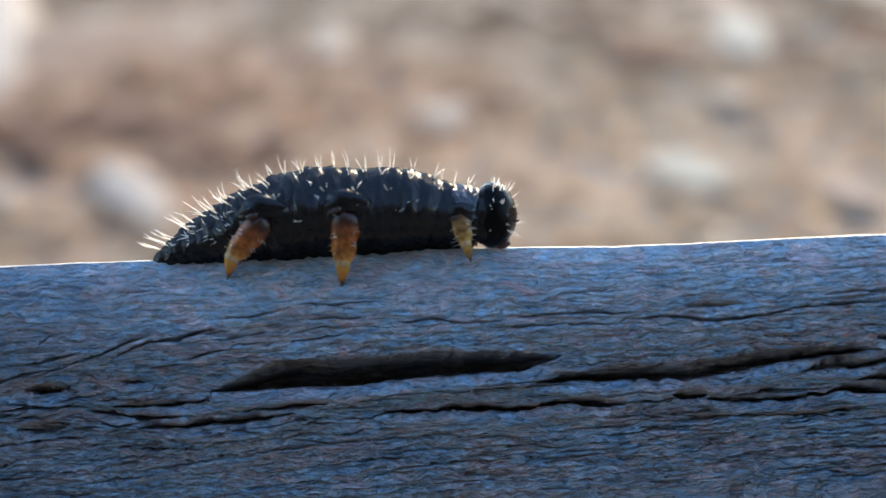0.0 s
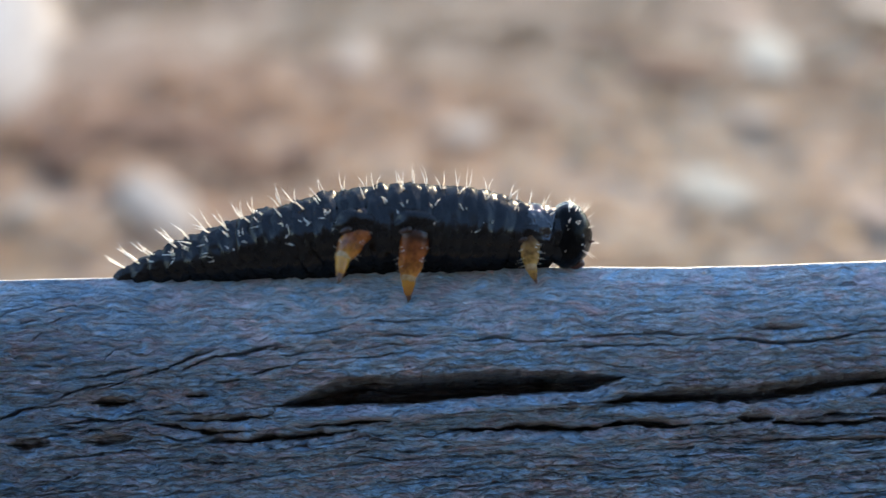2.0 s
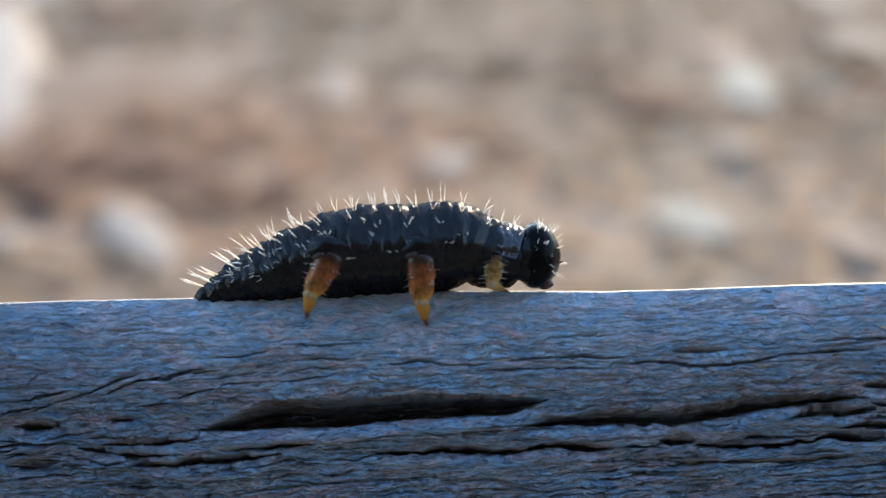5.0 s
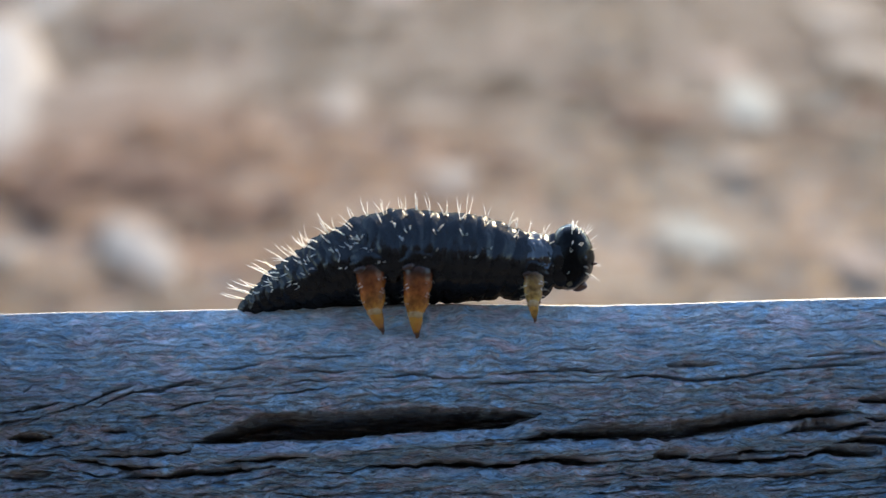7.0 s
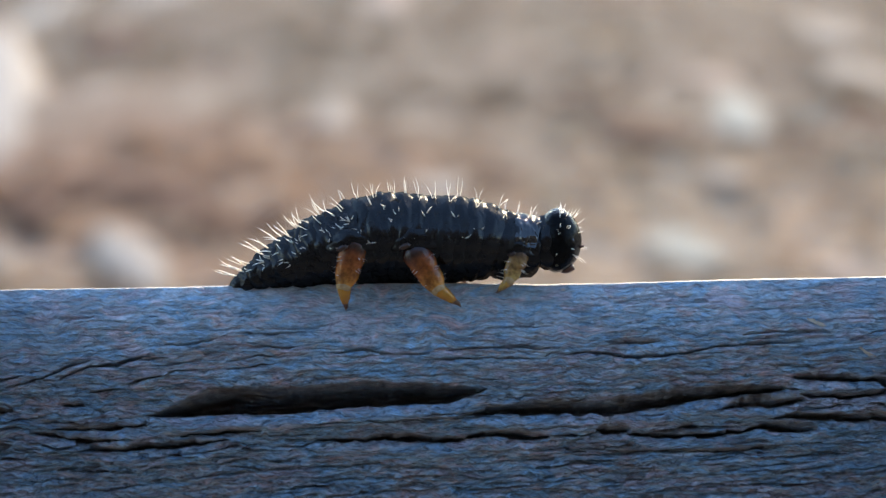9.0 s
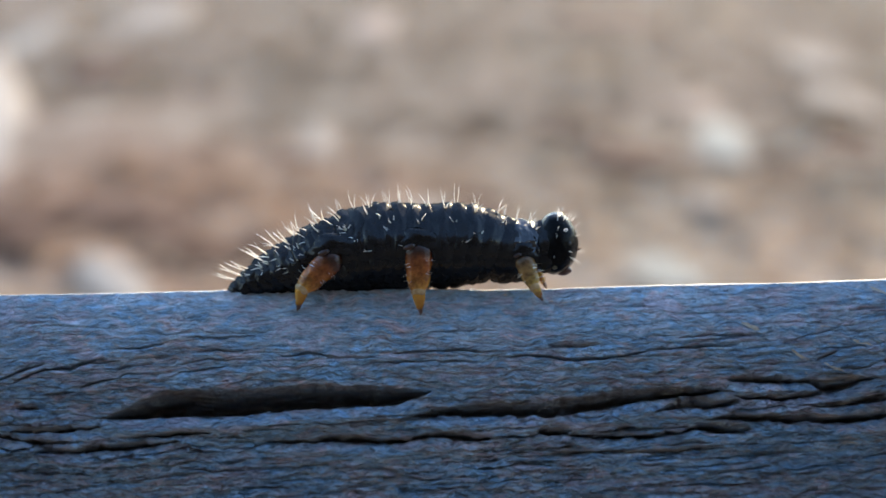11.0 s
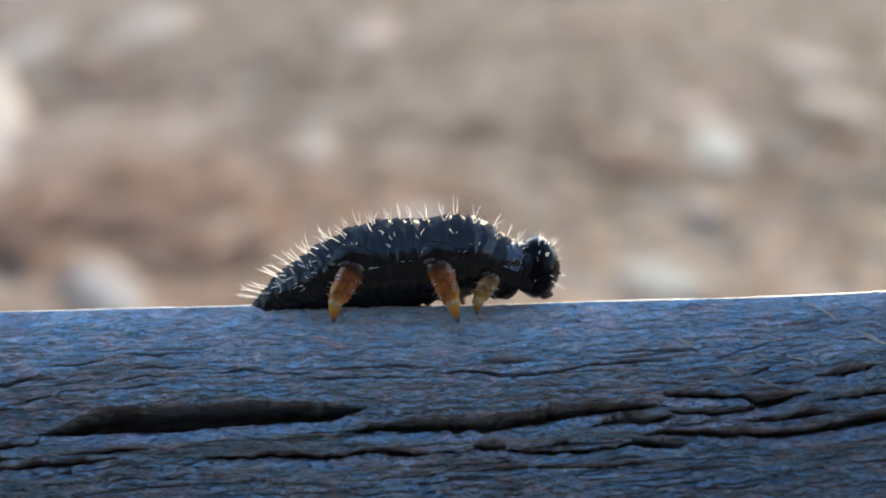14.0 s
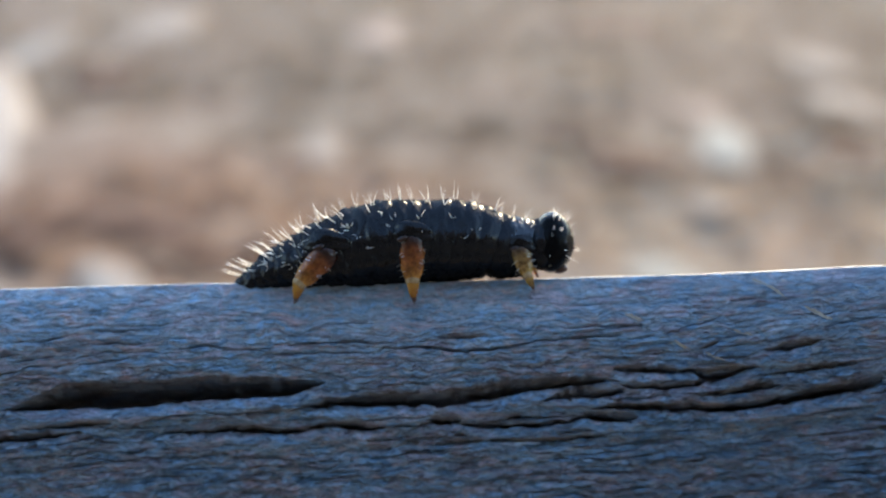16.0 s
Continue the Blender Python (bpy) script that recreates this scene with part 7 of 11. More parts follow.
    key(segments[17], (
        (0, -0.00124, 0.0005, 0.00319, 0, 3.3, 0), (0.5, -0.00119, 0.0005, 0.0033, 0, 2.9, 0),
        (0.8, -0.00114, 0.0005, 0.00326, 0, 2.3, 0), (0.9, -0.00113, 0.0005, 0.00325, 0, 2.1, 0),
        (1, -0.00111, 0.0005, 0.00324, 0, 1.8, 0), (1.1, -0.0011, 0.0005, 0.00326, 0, 1.7, 0),
        (1.2, -0.00108, 0.0005, 0.00329, 0, 1.6, 0), (1.5, -0.00103, 0.0005, 0.00337, 0, 1.2, 0),
        (2, -0.00126, 0.0005, 0.00329, 0, 4.5, 0), (2.5, -0.00123, 0.0005, 0.00355, 0, 4.8, 0),
        (3, -0.00131, 0.0005, 0.004, 0, 5.6, 0), (3.5, -0.00115, 0.0005, 0.00379, 0, 2.9, 0),
        (4, -0.00108, 0.0005, 0.00359, 0, 1.4, 0), (4.5, -0.00096, 0.0005, 0.00357, 0, -0.5, 0),
        (5, -0.001, 0.0005, 0.00362, 0, 0.1, 0), (5.5, -0.00108, 0.0005, 0.00374, 0, 1.5, 0),
        (6, -0.00117, 0.0005, 0.00389, 0, 3.2, 0), (6.5, -0.00125, 0.0005, 0.00401, 0, 4.6, 0),
        (7, -0.00129, 0.0005, 0.00407, 0, 5.2, 0), (7.5, -0.0014, 0.0005, 0.00405, 0, 7.4, 0),
        (8, -0.00142, 0.0005, 0.00386, 0, 7, 0), (8.5, -0.00138, 0.0005, 0.0038, 0, 6.4, 0),
        (9, -0.0013, 0.0005, 0.00365, 0, 4.8, 0), (9.5, -0.0012, 0.0005, 0.00348, 0, 2.9, 0),
        (10, -0.00112, 0.0005, 0.00334, 0, 1.3, 0), (10.5, -0.00108, 0.0005, 0.00328, 0, 0.7, 0),
        (11, -0.00114, 0.0005, 0.00333, 0, 1.7, 0), (11.5, -0.00094, 0.0005, 0.00339, 0, -0.3, 0),
        (12, -0.0012, 0.0005, 0.00357, 0, 3.8, 0), (12.5, -0.00113, 0.0005, 0.00373, 0, 2.7, 0),
        (13, -0.00123, 0.0005, 0.00345, 0, 3.7, 0), (13.5, -0.0009, 0.0005, 0.00364, 0, -1.3, 0),
        (14, -0.00081, 0.0005, 0.00335, 0, -2.5, 0), (14.5, -0.00082, 0.0005, 0.00351, 0, -2.8, 0),
        (15, -0.00106, 0.0005, 0.00305, 0, 0.1, 0), (15.5, -0.00109, 0.0005, 0.00308, 0, 0.9, 0),
        (16, -0.00098, 0.0005, 0.00313, 0, -0.6, 0),
    ))
    key(segments[18], (
        (0, 5e-05, 0.0005, 0.00312, 0, 2.2, 0), (0.5, -7e-05, 0.0005, 0.00322, 0, 4, 0),
        (0.8, -6e-05, 0.0005, 0.0032, 0, 3.8, 0), (0.9, -5e-05, 0.0005, 0.00319, 0, 3.7, 0),
        (1, -5e-05, 0.0005, 0.00318, 0, 3.6, 0), (1.1, -7e-05, 0.0005, 0.00321, 0, 4, 0),
        (1.2, -9e-05, 0.0005, 0.00324, 0, 4.3, 0), (1.5, -0.00016, 0.0005, 0.00332, 0, 5.3, 0),
        (2, -0.00018, 0.0005, 0.00319, 0, 5.6, 0), (2.5, -0.0004, 0.0005, 0.00345, 0, 8.7, 0),
        (3, -0.00045, 0.0005, 0.00389, 0, 9.6, 0), (3.5, -0.00021, 0.0005, 0.00371, 0, 5.9, 0),
        (4, 0.00023, 0.0005, 0.00357, 0, -0.7, 0), (4.5, 0.00036, 0.0005, 0.0036, 0, -2.6, 0),
        (5, 0.0003, 0.0005, 0.00363, 0, -1.8, 0), (5.5, 0.00017, 0.0005, 0.00371, 0, 0.2, 0),
        (6, 1e-05, 0.0005, 0.00382, 0, 2.6, 0), (6.5, -0.00014, 0.0005, 0.00391, 0, 4.8, 0),
        (7, -0.0002, 0.0005, 0.00396, 0, 5.8, 0), (7.5, -0.00046, 0.0005, 0.00391, 0, 9.7, 0),
        (8, -0.00028, 0.0005, 0.00372, 0, 7.1, 0), (8.5, -0.00023, 0.0005, 0.00366, 0, 6.3, 0),
        (9, -0.00011, 0.0005, 0.00355, 0, 4.5, 0), (9.5, 3e-05, 0.0005, 0.00341, 0, 2.5, 0),
        (10, 0.00014, 0.0005, 0.0033, 0, 1, 0), (10.5, 0.00018, 0.0005, 0.00326, 0, 0.4, 0),
        (11, 0.00015, 0.0005, 0.0033, 0, 0.8, 0), (11.5, 0.00013, 0.0005, 0.00337, 0, 1, 0),
        (12, -8e-05, 0.0005, 0.00349, 0, 4, 0), (12.5, -0.00033, 0.0005, 0.00366, 0, 7.8, 0),
        (13, -7e-05, 0.0005, 0.00336, 0, 3.9, 0), (13.5, 0.00031, 0.0005, 0.00366, 0, -1.9, 0),
        (14, 0.00043, 0.0005, 0.0034, 0, -3.6, 0), (14.5, 0.00048, 0.0005, 0.00358, 0, -4.5, 0),
        (15, 0.00034, 0.0005, 0.00306, 0, -2.1, 0), (15.5, 0.00022, 0.0005, 0.00306, 0, -0.2, 0),
        (16, 0.00012, 0.0005, 0.00311, 0, 1.3, 0),
    ))
    key(segments[19], (
        (0, 0.00151, 0.0005, 0.00315, 0, 0.7, 0), (0.5, 0.00127, 0.0005, 0.00318, 0, 4.3, 0),
        (0.8, 0.00127, 0.0005, 0.00316, 0, 4.4, 0), (0.9, 0.00126, 0.0005, 0.00315, 0, 4.4, 0),
        (1, 0.00126, 0.0005, 0.00314, 0, 4.4, 0), (1.1, 0.00123, 0.0005, 0.00316, 0, 5.1, 0),
        (1.2, 0.00119, 0.0005, 0.00318, 0, 5.7, 0), (1.5, 0.00108, 0.0005, 0.00323, 0, 7.6, 0),
        (2, 0.00105, 0.0005, 0.00312, 0, 6.3, 0), (2.5, 0.00043, 0.0005, 0.00334, 0, 12.7, 0),
        (3, 0.00043, 0.0005, 0.00375, 0, 13.5, 0), (3.5, 0.0009, 0.0005, 0.00363, 0, 7.8, 0),
        (4, 0.0018, 0.0005, 0.00371, 0, -4.1, 0), (4.5, 0.00198, 0.0005, 0.00379, 0, -5.9, 0),
        (5, 0.00189, 0.0005, 0.00379, 0, -4.9, 0), (5.5, 0.00166, 0.0005, 0.00381, 0, -2.3, 0),
        (6, 0.00136, 0.0005, 0.00384, 0, 1.2, 0), (6.5, 0.00109, 0.0005, 0.00387, 0, 4.5, 0),
        (7, 0.00097, 0.0005, 0.00389, 0, 6, 0), (7.5, 0.00045, 0.0005, 0.00378, 0, 12.6, 0),
        (8, 0.0009, 0.0005, 0.00362, 0, 7.3, 0), (8.5, 0.00101, 0.0005, 0.00359, 0, 6.2, 0),
        (9, 0.00125, 0.0005, 0.00351, 0, 3.9, 0), (9.5, 0.00151, 0.0005, 0.00342, 0, 1.6, 0),
        (10, 0.00171, 0.0005, 0.00335, 0, -0.1, 0), (10.5, 0.00179, 0.0005, 0.00332, 0, -0.7, 0),
        (11, 0.00174, 0.0005, 0.00336, 0, -0.7, 0), (11.5, 0.00163, 0.0005, 0.00341, 0, 0.8, 0),
        (12, 0.00127, 0.0005, 0.00345, 0, 3.8, 0), (12.5, 0.00076, 0.0005, 0.00352, 0, 11.4, 0),
        (13, 0.00129, 0.0005, 0.00333, 0, 3.3, 0), (13.5, 0.00196, 0.0005, 0.00382, 0, -4.2, 0),
        (14, 0.00217, 0.0005, 0.00363, 0, -6.4, 0), (14.5, 0.00213, 0.0005, 0.00383, 0, -7.8, 0),
        (15, 0.00202, 0.0005, 0.00323, 0, -4.8, 0), (15.5, 0.00186, 0.0005, 0.00316, 0, -1.9, 0),
        (16, 0.00162, 0.0005, 0.00314, 0, 1.4, 0),
    ))
    key(segments[20], (
        (0, 0.00253, 0.0005, 0.00315, 0, 5.4, 0), (0.5, 0.00234, 0.0005, 0.00312, 0, 8.3, 0),
        (0.8, 0.00235, 0.0005, 0.00309, 0, 8.2, 0), (0.9, 0.00236, 0.0005, 0.00308, 0, 8.2, 0),
        (1, 0.00236, 0.0005, 0.00307, 0, 8.1, 0), (1.1, 0.00234, 0.0005, 0.00308, 0, 8.7, 0),
        (1.2, 0.00232, 0.0005, 0.00308, 0, 9.2, 0), (1.5, 0.00225, 0.0005, 0.00309, 0, 10.8, 0),
        (2, 0.00208, 0.0005, 0.00302, 0, 9.7, 0), (2.5, 0.00131, 0.0005, 0.00317, 0, 15.3, 0),
        (3, 0.00133, 0.0005, 0.00356, 0, 16.5, 0), (3.5, 0.00181, 0.0005, 0.00352, 0, 12.1, 0),
        (4, 0.00264, 0.0005, 0.00378, 0, 3.2, 0), (4.5, 0.00291, 0.0005, 0.00389, 0, 1.1, 0),
        (5, 0.0028, 0.0005, 0.00388, 0, 2, 0), (5.5, 0.00255, 0.0005, 0.00386, 0, 4.1, 0),
        (6, 0.00223, 0.0005, 0.00383, 0, 6.8, 0), (6.5, 0.00195, 0.0005, 0.00382, 0, 9.2, 0),
        (7, 0.00183, 0.0005, 0.00382, 0, 10.3, 0), (7.5, 0.00138, 0.0005, 0.0036, 0, 14.6, 0),
        (8, 0.00182, 0.0005, 0.00352, 0, 10.8, 0), (8.5, 0.00195, 0.0005, 0.0035, 0, 9.9, 0),
        (9, 0.00226, 0.0005, 0.00345, 0, 8, 0), (9.5, 0.00262, 0.0005, 0.0034, 0, 5.9, 0),
        (10, 0.0029, 0.0005, 0.00336, 0, 4.4, 0), (10.5, 0.00302, 0.0005, 0.00335, 0, 3.8, 0),
        (11, 0.00294, 0.0005, 0.00338, 0, 3.9, 0), (11.5, 0.00286, 0.0005, 0.0034, 0, 5.2, 0),
        (12, 0.00234, 0.0005, 0.0034, 0, 7.6, 0), (12.5, 0.00185, 0.0005, 0.00332, 0, 14.5, 0),
        (13, 0.00227, 0.0005, 0.00329, 0, 8.1, 0), (13.5, 0.00301, 0.0005, 0.0039, 0, 2.7, 0),
        (14, 0.00327, 0.0005, 0.00375, 0, 0.8, 0), (14.5, 0.00305, 0.0005, 0.00396, 0, -0.3, 0),
        (15, 0.00317, 0.0005, 0.00334, 0, 0.3, 0), (15.5, 0.0031, 0.0005, 0.00321, 0, 2.7, 0),
        (16, 0.00284, 0.0005, 0.00311, 0, 6, 0),
    ))
    key(segments[21], (
        (0, 0.00337, 0.0005, 0.00315, 0, 13.8, 0), (0.5, 0.00334, 0.0005, 0.00306, 0, 14.4, 0),
        (0.8, 0.00337, 0.0005, 0.00303, 0, 13.9, 0), (0.9, 0.00339, 0.0005, 0.00303, 0, 13.7, 0),
        (1, 0.0034, 0.0005, 0.00302, 0, 13.5, 0), (1.1, 0.00339, 0.0005, 0.00301, 0, 13.8, 0),
        (1.2, 0.00339, 0.0005, 0.003, 0, 14.1, 0), (1.5, 0.00339, 0.0005, 0.00297, 0, 15, 0),
        (2, 0.00312, 0.0005, 0.00295, 0, 14.1, 0), (2.5, 0.00244, 0.0005, 0.00299, 0, 16.3, 0),
        (3, 0.00245, 0.0005, 0.00335, 0, 18.1, 0), (3.5, 0.00277, 0.0005, 0.00342, 0, 17.2, 0),
        (4, 0.00304, 0.0005, 0.00385, 0, 17.6, 0), (4.5, 0.00336, 0.0005, 0.00398, 0, 15.6, 0),
        (5, 0.00329, 0.0005, 0.00396, 0, 15.6, 0), (5.5, 0.00314, 0.0005, 0.0039, 0, 15.7, 0),
        (6, 0.00296, 0.0005, 0.00383, 0, 15.7, 0), (6.5, 0.00281, 0.0005, 0.00377, 0, 15.8, 0),
        (7, 0.00275, 0.0005, 0.00375, 0, 15.8, 0), (7.5, 0.00254, 0.0005, 0.00343, 0, 15.6, 0),
        (8, 0.00279, 0.0005, 0.00344, 0, 15.5, 0), (8.5, 0.00291, 0.0005, 0.00343, 0, 15.2, 0),
        (9, 0.00319, 0.0005, 0.00341, 0, 14.5, 0), (9.5, 0.00352, 0.0005, 0.00339, 0, 13.7, 0),
        (10, 0.0038, 0.0005, 0.00337, 0, 13, 0), (10.5, 0.00392, 0.0005, 0.00337, 0, 12.8, 0),
        (11, 0.00389, 0.0005, 0.00339, 0, 12.5, 0), (11.5, 0.00383, 0.0005, 0.00339, 0, 13.2, 0),
        (12, 0.0033, 0.0005, 0.00336, 0, 13.7, 0), (12.5, 0.00298, 0.0005, 0.00314, 0, 17.4, 0),
        (13, 0.00314, 0.0005, 0.00325, 0, 15.6, 0), (13.5, 0.00356, 0.0005, 0.00396, 0, 17, 0),
        (14, 0.00366, 0.0005, 0.00385, 0, 17.4, 0), (14.5, 0.00345, 0.0005, 0.00406, 0, 15.2, 0),
        (15, 0.00393, 0.0005, 0.00342, 0, 11.1, 0), (15.5, 0.004, 0.0005, 0.00324, 0, 12, 0),
        (16, 0.00382, 0.0005, 0.00309, 0, 13.9, 0),
    ))
    key(segments[22], (
        (0, 0.0045, 0.0005, 0.00304, 0, 20.1, 0), (0.5, 0.00458, 0.0005, 0.00292, 0, 19.2, 0),
        (0.8, 0.0046, 0.0005, 0.00291, 0, 18.5, 0), (0.9, 0.00461, 0.0005, 0.00291, 0, 18.3, 0),
        (1, 0.00462, 0.0005, 0.00291, 0, 18, 0), (1.1, 0.00462, 0.0005, 0.00289, 0, 18.2, 0),
        (1.2, 0.00462, 0.0005, 0.00288, 0, 18.4, 0), (1.5, 0.00463, 0.0005, 0.00283, 0, 18.9, 0),
        (2, 0.0044, 0.0005, 0.00281, 0, 17.7, 0), (2.5, 0.00385, 0.0005, 0.0028, 0, 17.8, 0),
        (3, 0.00382, 0.0005, 0.00312, 0, 20, 0), (3.5, 0.00398, 0.0005, 0.00323, 0, 21.5, 0),
        (4, 0.0038, 0.0005, 0.00376, 0, 28.6, 0), (4.5, 0.00413, 0.0005, 0.00391, 0, 26.9, 0),
        (5, 0.00412, 0.0005, 0.00387, 0, 26.1, 0), (5.5, 0.00409, 0.0005, 0.00378, 0, 24.2, 0),
        (6, 0.00406, 0.0005, 0.00368, 0, 22.2, 0), (6.5, 0.00404, 0.0005, 0.0036, 0, 20.5, 0),
        (7, 0.00402, 0.0005, 0.00357, 0, 19.8, 0), (7.5, 0.00397, 0.0005, 0.00325, 0, 16.8, 0),
        (8, 0.00406, 0.0005, 0.00328, 0, 18.9, 0), (8.5, 0.00415, 0.0005, 0.00328, 0, 19.1, 0),
        (9, 0.00437, 0.0005, 0.00328, 0, 19.5, 0), (9.5, 0.00464, 0.0005, 0.00329, 0, 19.9, 0),
        (10, 0.00486, 0.0005, 0.00329, 0, 20.4, 0), (10.5, 0.00495, 0.0005, 0.00329, 0, 20.5, 0),
        (11, 0.00505, 0.0005, 0.00329, 0, 19.3, 0), (11.5, 0.00493, 0.0005, 0.00329, 0, 20, 0),
        (12, 0.00448, 0.0005, 0.00325, 0, 18.6, 0), (12.5, 0.00423, 0.0005, 0.00295, 0, 20.6, 0),
        (13, 0.00428, 0.0005, 0.00311, 0, 21.4, 0), (13.5, 0.00436, 0.0005, 0.00385, 0, 28.5, 0),
        (14, 0.0042, 0.0005, 0.00384, 0, 32.2, 0), (14.5, 0.00419, 0.0005, 0.004, 0, 27.4, 0),
        (15, 0.0049, 0.0005, 0.00337, 0, 20, 0), (15.5, 0.00508, 0.0005, 0.00316, 0, 19.8, 0),
        (16, 0.00495, 0.0005, 0.00297, 0, 20.7, 0),
    ))
    key(segments[23], (
        (0, 0.00644, 0.0005, 0.00265, 0, 13.3, 0), (0.5, 0.00656, 0.0005, 0.00256, 0, 12.5, 0),
        (0.8, 0.00654, 0.0005, 0.00259, 0, 12.1, 0), (0.9, 0.00653, 0.0005, 0.0026, 0, 11.9, 0),
        (1, 0.00653, 0.0005, 0.00262, 0, 11.8, 0), (1.1, 0.00653, 0.0005, 0.0026, 0, 11.8, 0),
        (1.2, 0.00653, 0.0005, 0.00258, 0, 11.9, 0), (1.5, 0.00653, 0.0005, 0.00252, 0, 12.2, 0),
        (2, 0.00635, 0.0005, 0.00253, 0, 11.3, 0), (2.5, 0.00589, 0.0005, 0.0025, 0, 11, 0),
        (3, 0.00587, 0.0005, 0.00273, 0, 12.4, 0), (3.5, 0.00594, 0.0005, 0.00281, 0, 13.7, 0),
        (4, 0.00567, 0.0005, 0.00308, 0, 19.3, 0), (4.5, 0.006, 0.0005, 0.00328, 0, 18.4, 0),
        (5, 0.00601, 0.0005, 0.00327, 0, 17.8, 0), (5.5, 0.00602, 0.0005, 0.00324, 0, 16.2, 0),
        (6, 0.00604, 0.0005, 0.00321, 0, 14.5, 0), (6.5, 0.00605, 0.0005, 0.00319, 0, 13.2, 0),
        (7, 0.00605, 0.0005, 0.00318, 0, 12.7, 0), (7.5, 0.00599, 0.0005, 0.00299, 0, 10.3, 0),
        (8, 0.00603, 0.0005, 0.00295, 0, 12, 0), (8.5, 0.00611, 0.0005, 0.00295, 0, 12.2, 0),
        (9, 0.0063, 0.0005, 0.00294, 0, 12.7, 0), (9.5, 0.00653, 0.0005, 0.00293, 0, 13.3, 0),
        (10, 0.00672, 0.0005, 0.00292, 0, 13.8, 0), (10.5, 0.0068, 0.0005, 0.00291, 0, 14, 0),
        (11, 0.007, 0.0005, 0.00292, 0, 13, 0), (11.5, 0.00682, 0.0005, 0.00292, 0, 13.5, 0),
        (12, 0.00637, 0.0005, 0.00295, 0, 12.2, 0), (12.5, 0.00614, 0.0005, 0.00258, 0, 13, 0),
        (13, 0.00623, 0.0005, 0.00268, 0, 14, 0), (13.5, 0.00628, 0.0005, 0.00313, 0, 19.5, 0),
        (14, 0.00599, 0.0005, 0.00304, 0, 22.5, 0), (14.5, 0.00608, 0.0005, 0.00334, 0, 18.9, 0),
        (15, 0.00674, 0.0005, 0.00301, 0, 13.9, 0), (15.5, 0.00698, 0.0005, 0.00279, 0, 13.5, 0),
        (16, 0.00688, 0.0005, 0.00256, 0, 13.9, 0),
    ))
    key(segments[24], (
        (0, 0.00792, 0.0005, 0.00246, 0, 12.8, 0), (0.5, 0.00807, 0.0005, 0.00238, 0, 12.1, 0),
        (0.8, 0.00802, 0.0005, 0.00245, 0, 11.7, 0), (0.9, 0.00801, 0.0005, 0.00247, 0, 11.5, 0),
        (1, 0.00799, 0.0005, 0.00249, 0, 11.4, 0), (1.1, 0.00798, 0.0005, 0.00247, 0, 11.5, 0),
        (1.2, 0.00798, 0.0005, 0.00245, 0, 11.6, 0), (1.5, 0.00795, 0.0005, 0.00239, 0, 11.9, 0),
        (2, 0.00785, 0.0005, 0.00241, 0, 11.1, 0), (2.5, 0.00744, 0.0005, 0.00238, 0, 10.9, 0),
        (3, 0.0074, 0.0005, 0.00255, 0, 12.3, 0), (3.5, 0.0074, 0.0005, 0.0026, 0, 13.4, 0),
        (4, 0.007, 0.0005, 0.00269, 0, 18.5, 0), (4.5, 0.00736, 0.0005, 0.00292, 0, 17.5, 0),
        (5, 0.00739, 0.0005, 0.00292, 0, 16.9, 0), (5.5, 0.00745, 0.0005, 0.00294, 0, 15.6, 0),
        (6, 0.00752, 0.0005, 0.00296, 0, 14.1, 0), (6.5, 0.00757, 0.0005, 0.00298, 0, 12.9, 0),
        (7, 0.00759, 0.0005, 0.00299, 0, 12.4, 0), (7.5, 0.00755, 0.0005, 0.0029, 0, 10.2, 0),
        (8, 0.00753, 0.0005, 0.0028, 0, 11.7, 0), (8.5, 0.0076, 0.0005, 0.00279, 0, 11.9, 0),
        (9, 0.00777, 0.0005, 0.00277, 0, 12.3, 0), (9.5, 0.00797, 0.0005, 0.00275, 0, 12.8, 0),
        (10, 0.00813, 0.0005, 0.00273, 0, 13.2, 0), (10.5, 0.0082, 0.0005, 0.00272, 0, 13.4, 0),
        (11, 0.00852, 0.0005, 0.00273, 0, 12.5, 0), (11.5, 0.00826, 0.0005, 0.00274, 0, 12.9, 0),
        (12, 0.00781, 0.0005, 0.00281, 0, 11.8, 0), (12.5, 0.00754, 0.0005, 0.00242, 0, 12.8, 0),
        (13, 0.00769, 0.0005, 0.00246, 0, 13.6, 0), (13.5, 0.00767, 0.0005, 0.0027, 0, 18.6, 0),
        (14, 0.00724, 0.0005, 0.00256, 0, 21.3, 0), (14.5, 0.00747, 0.0005, 0.00294, 0, 17.9, 0),
        (15, 0.00817, 0.0005, 0.00281, 0, 13.1, 0), (15.5, 0.00845, 0.0005, 0.00259, 0, 12.9, 0),
        (16, 0.00835, 0.0005, 0.00234, 0, 13.3, 0),
    ))
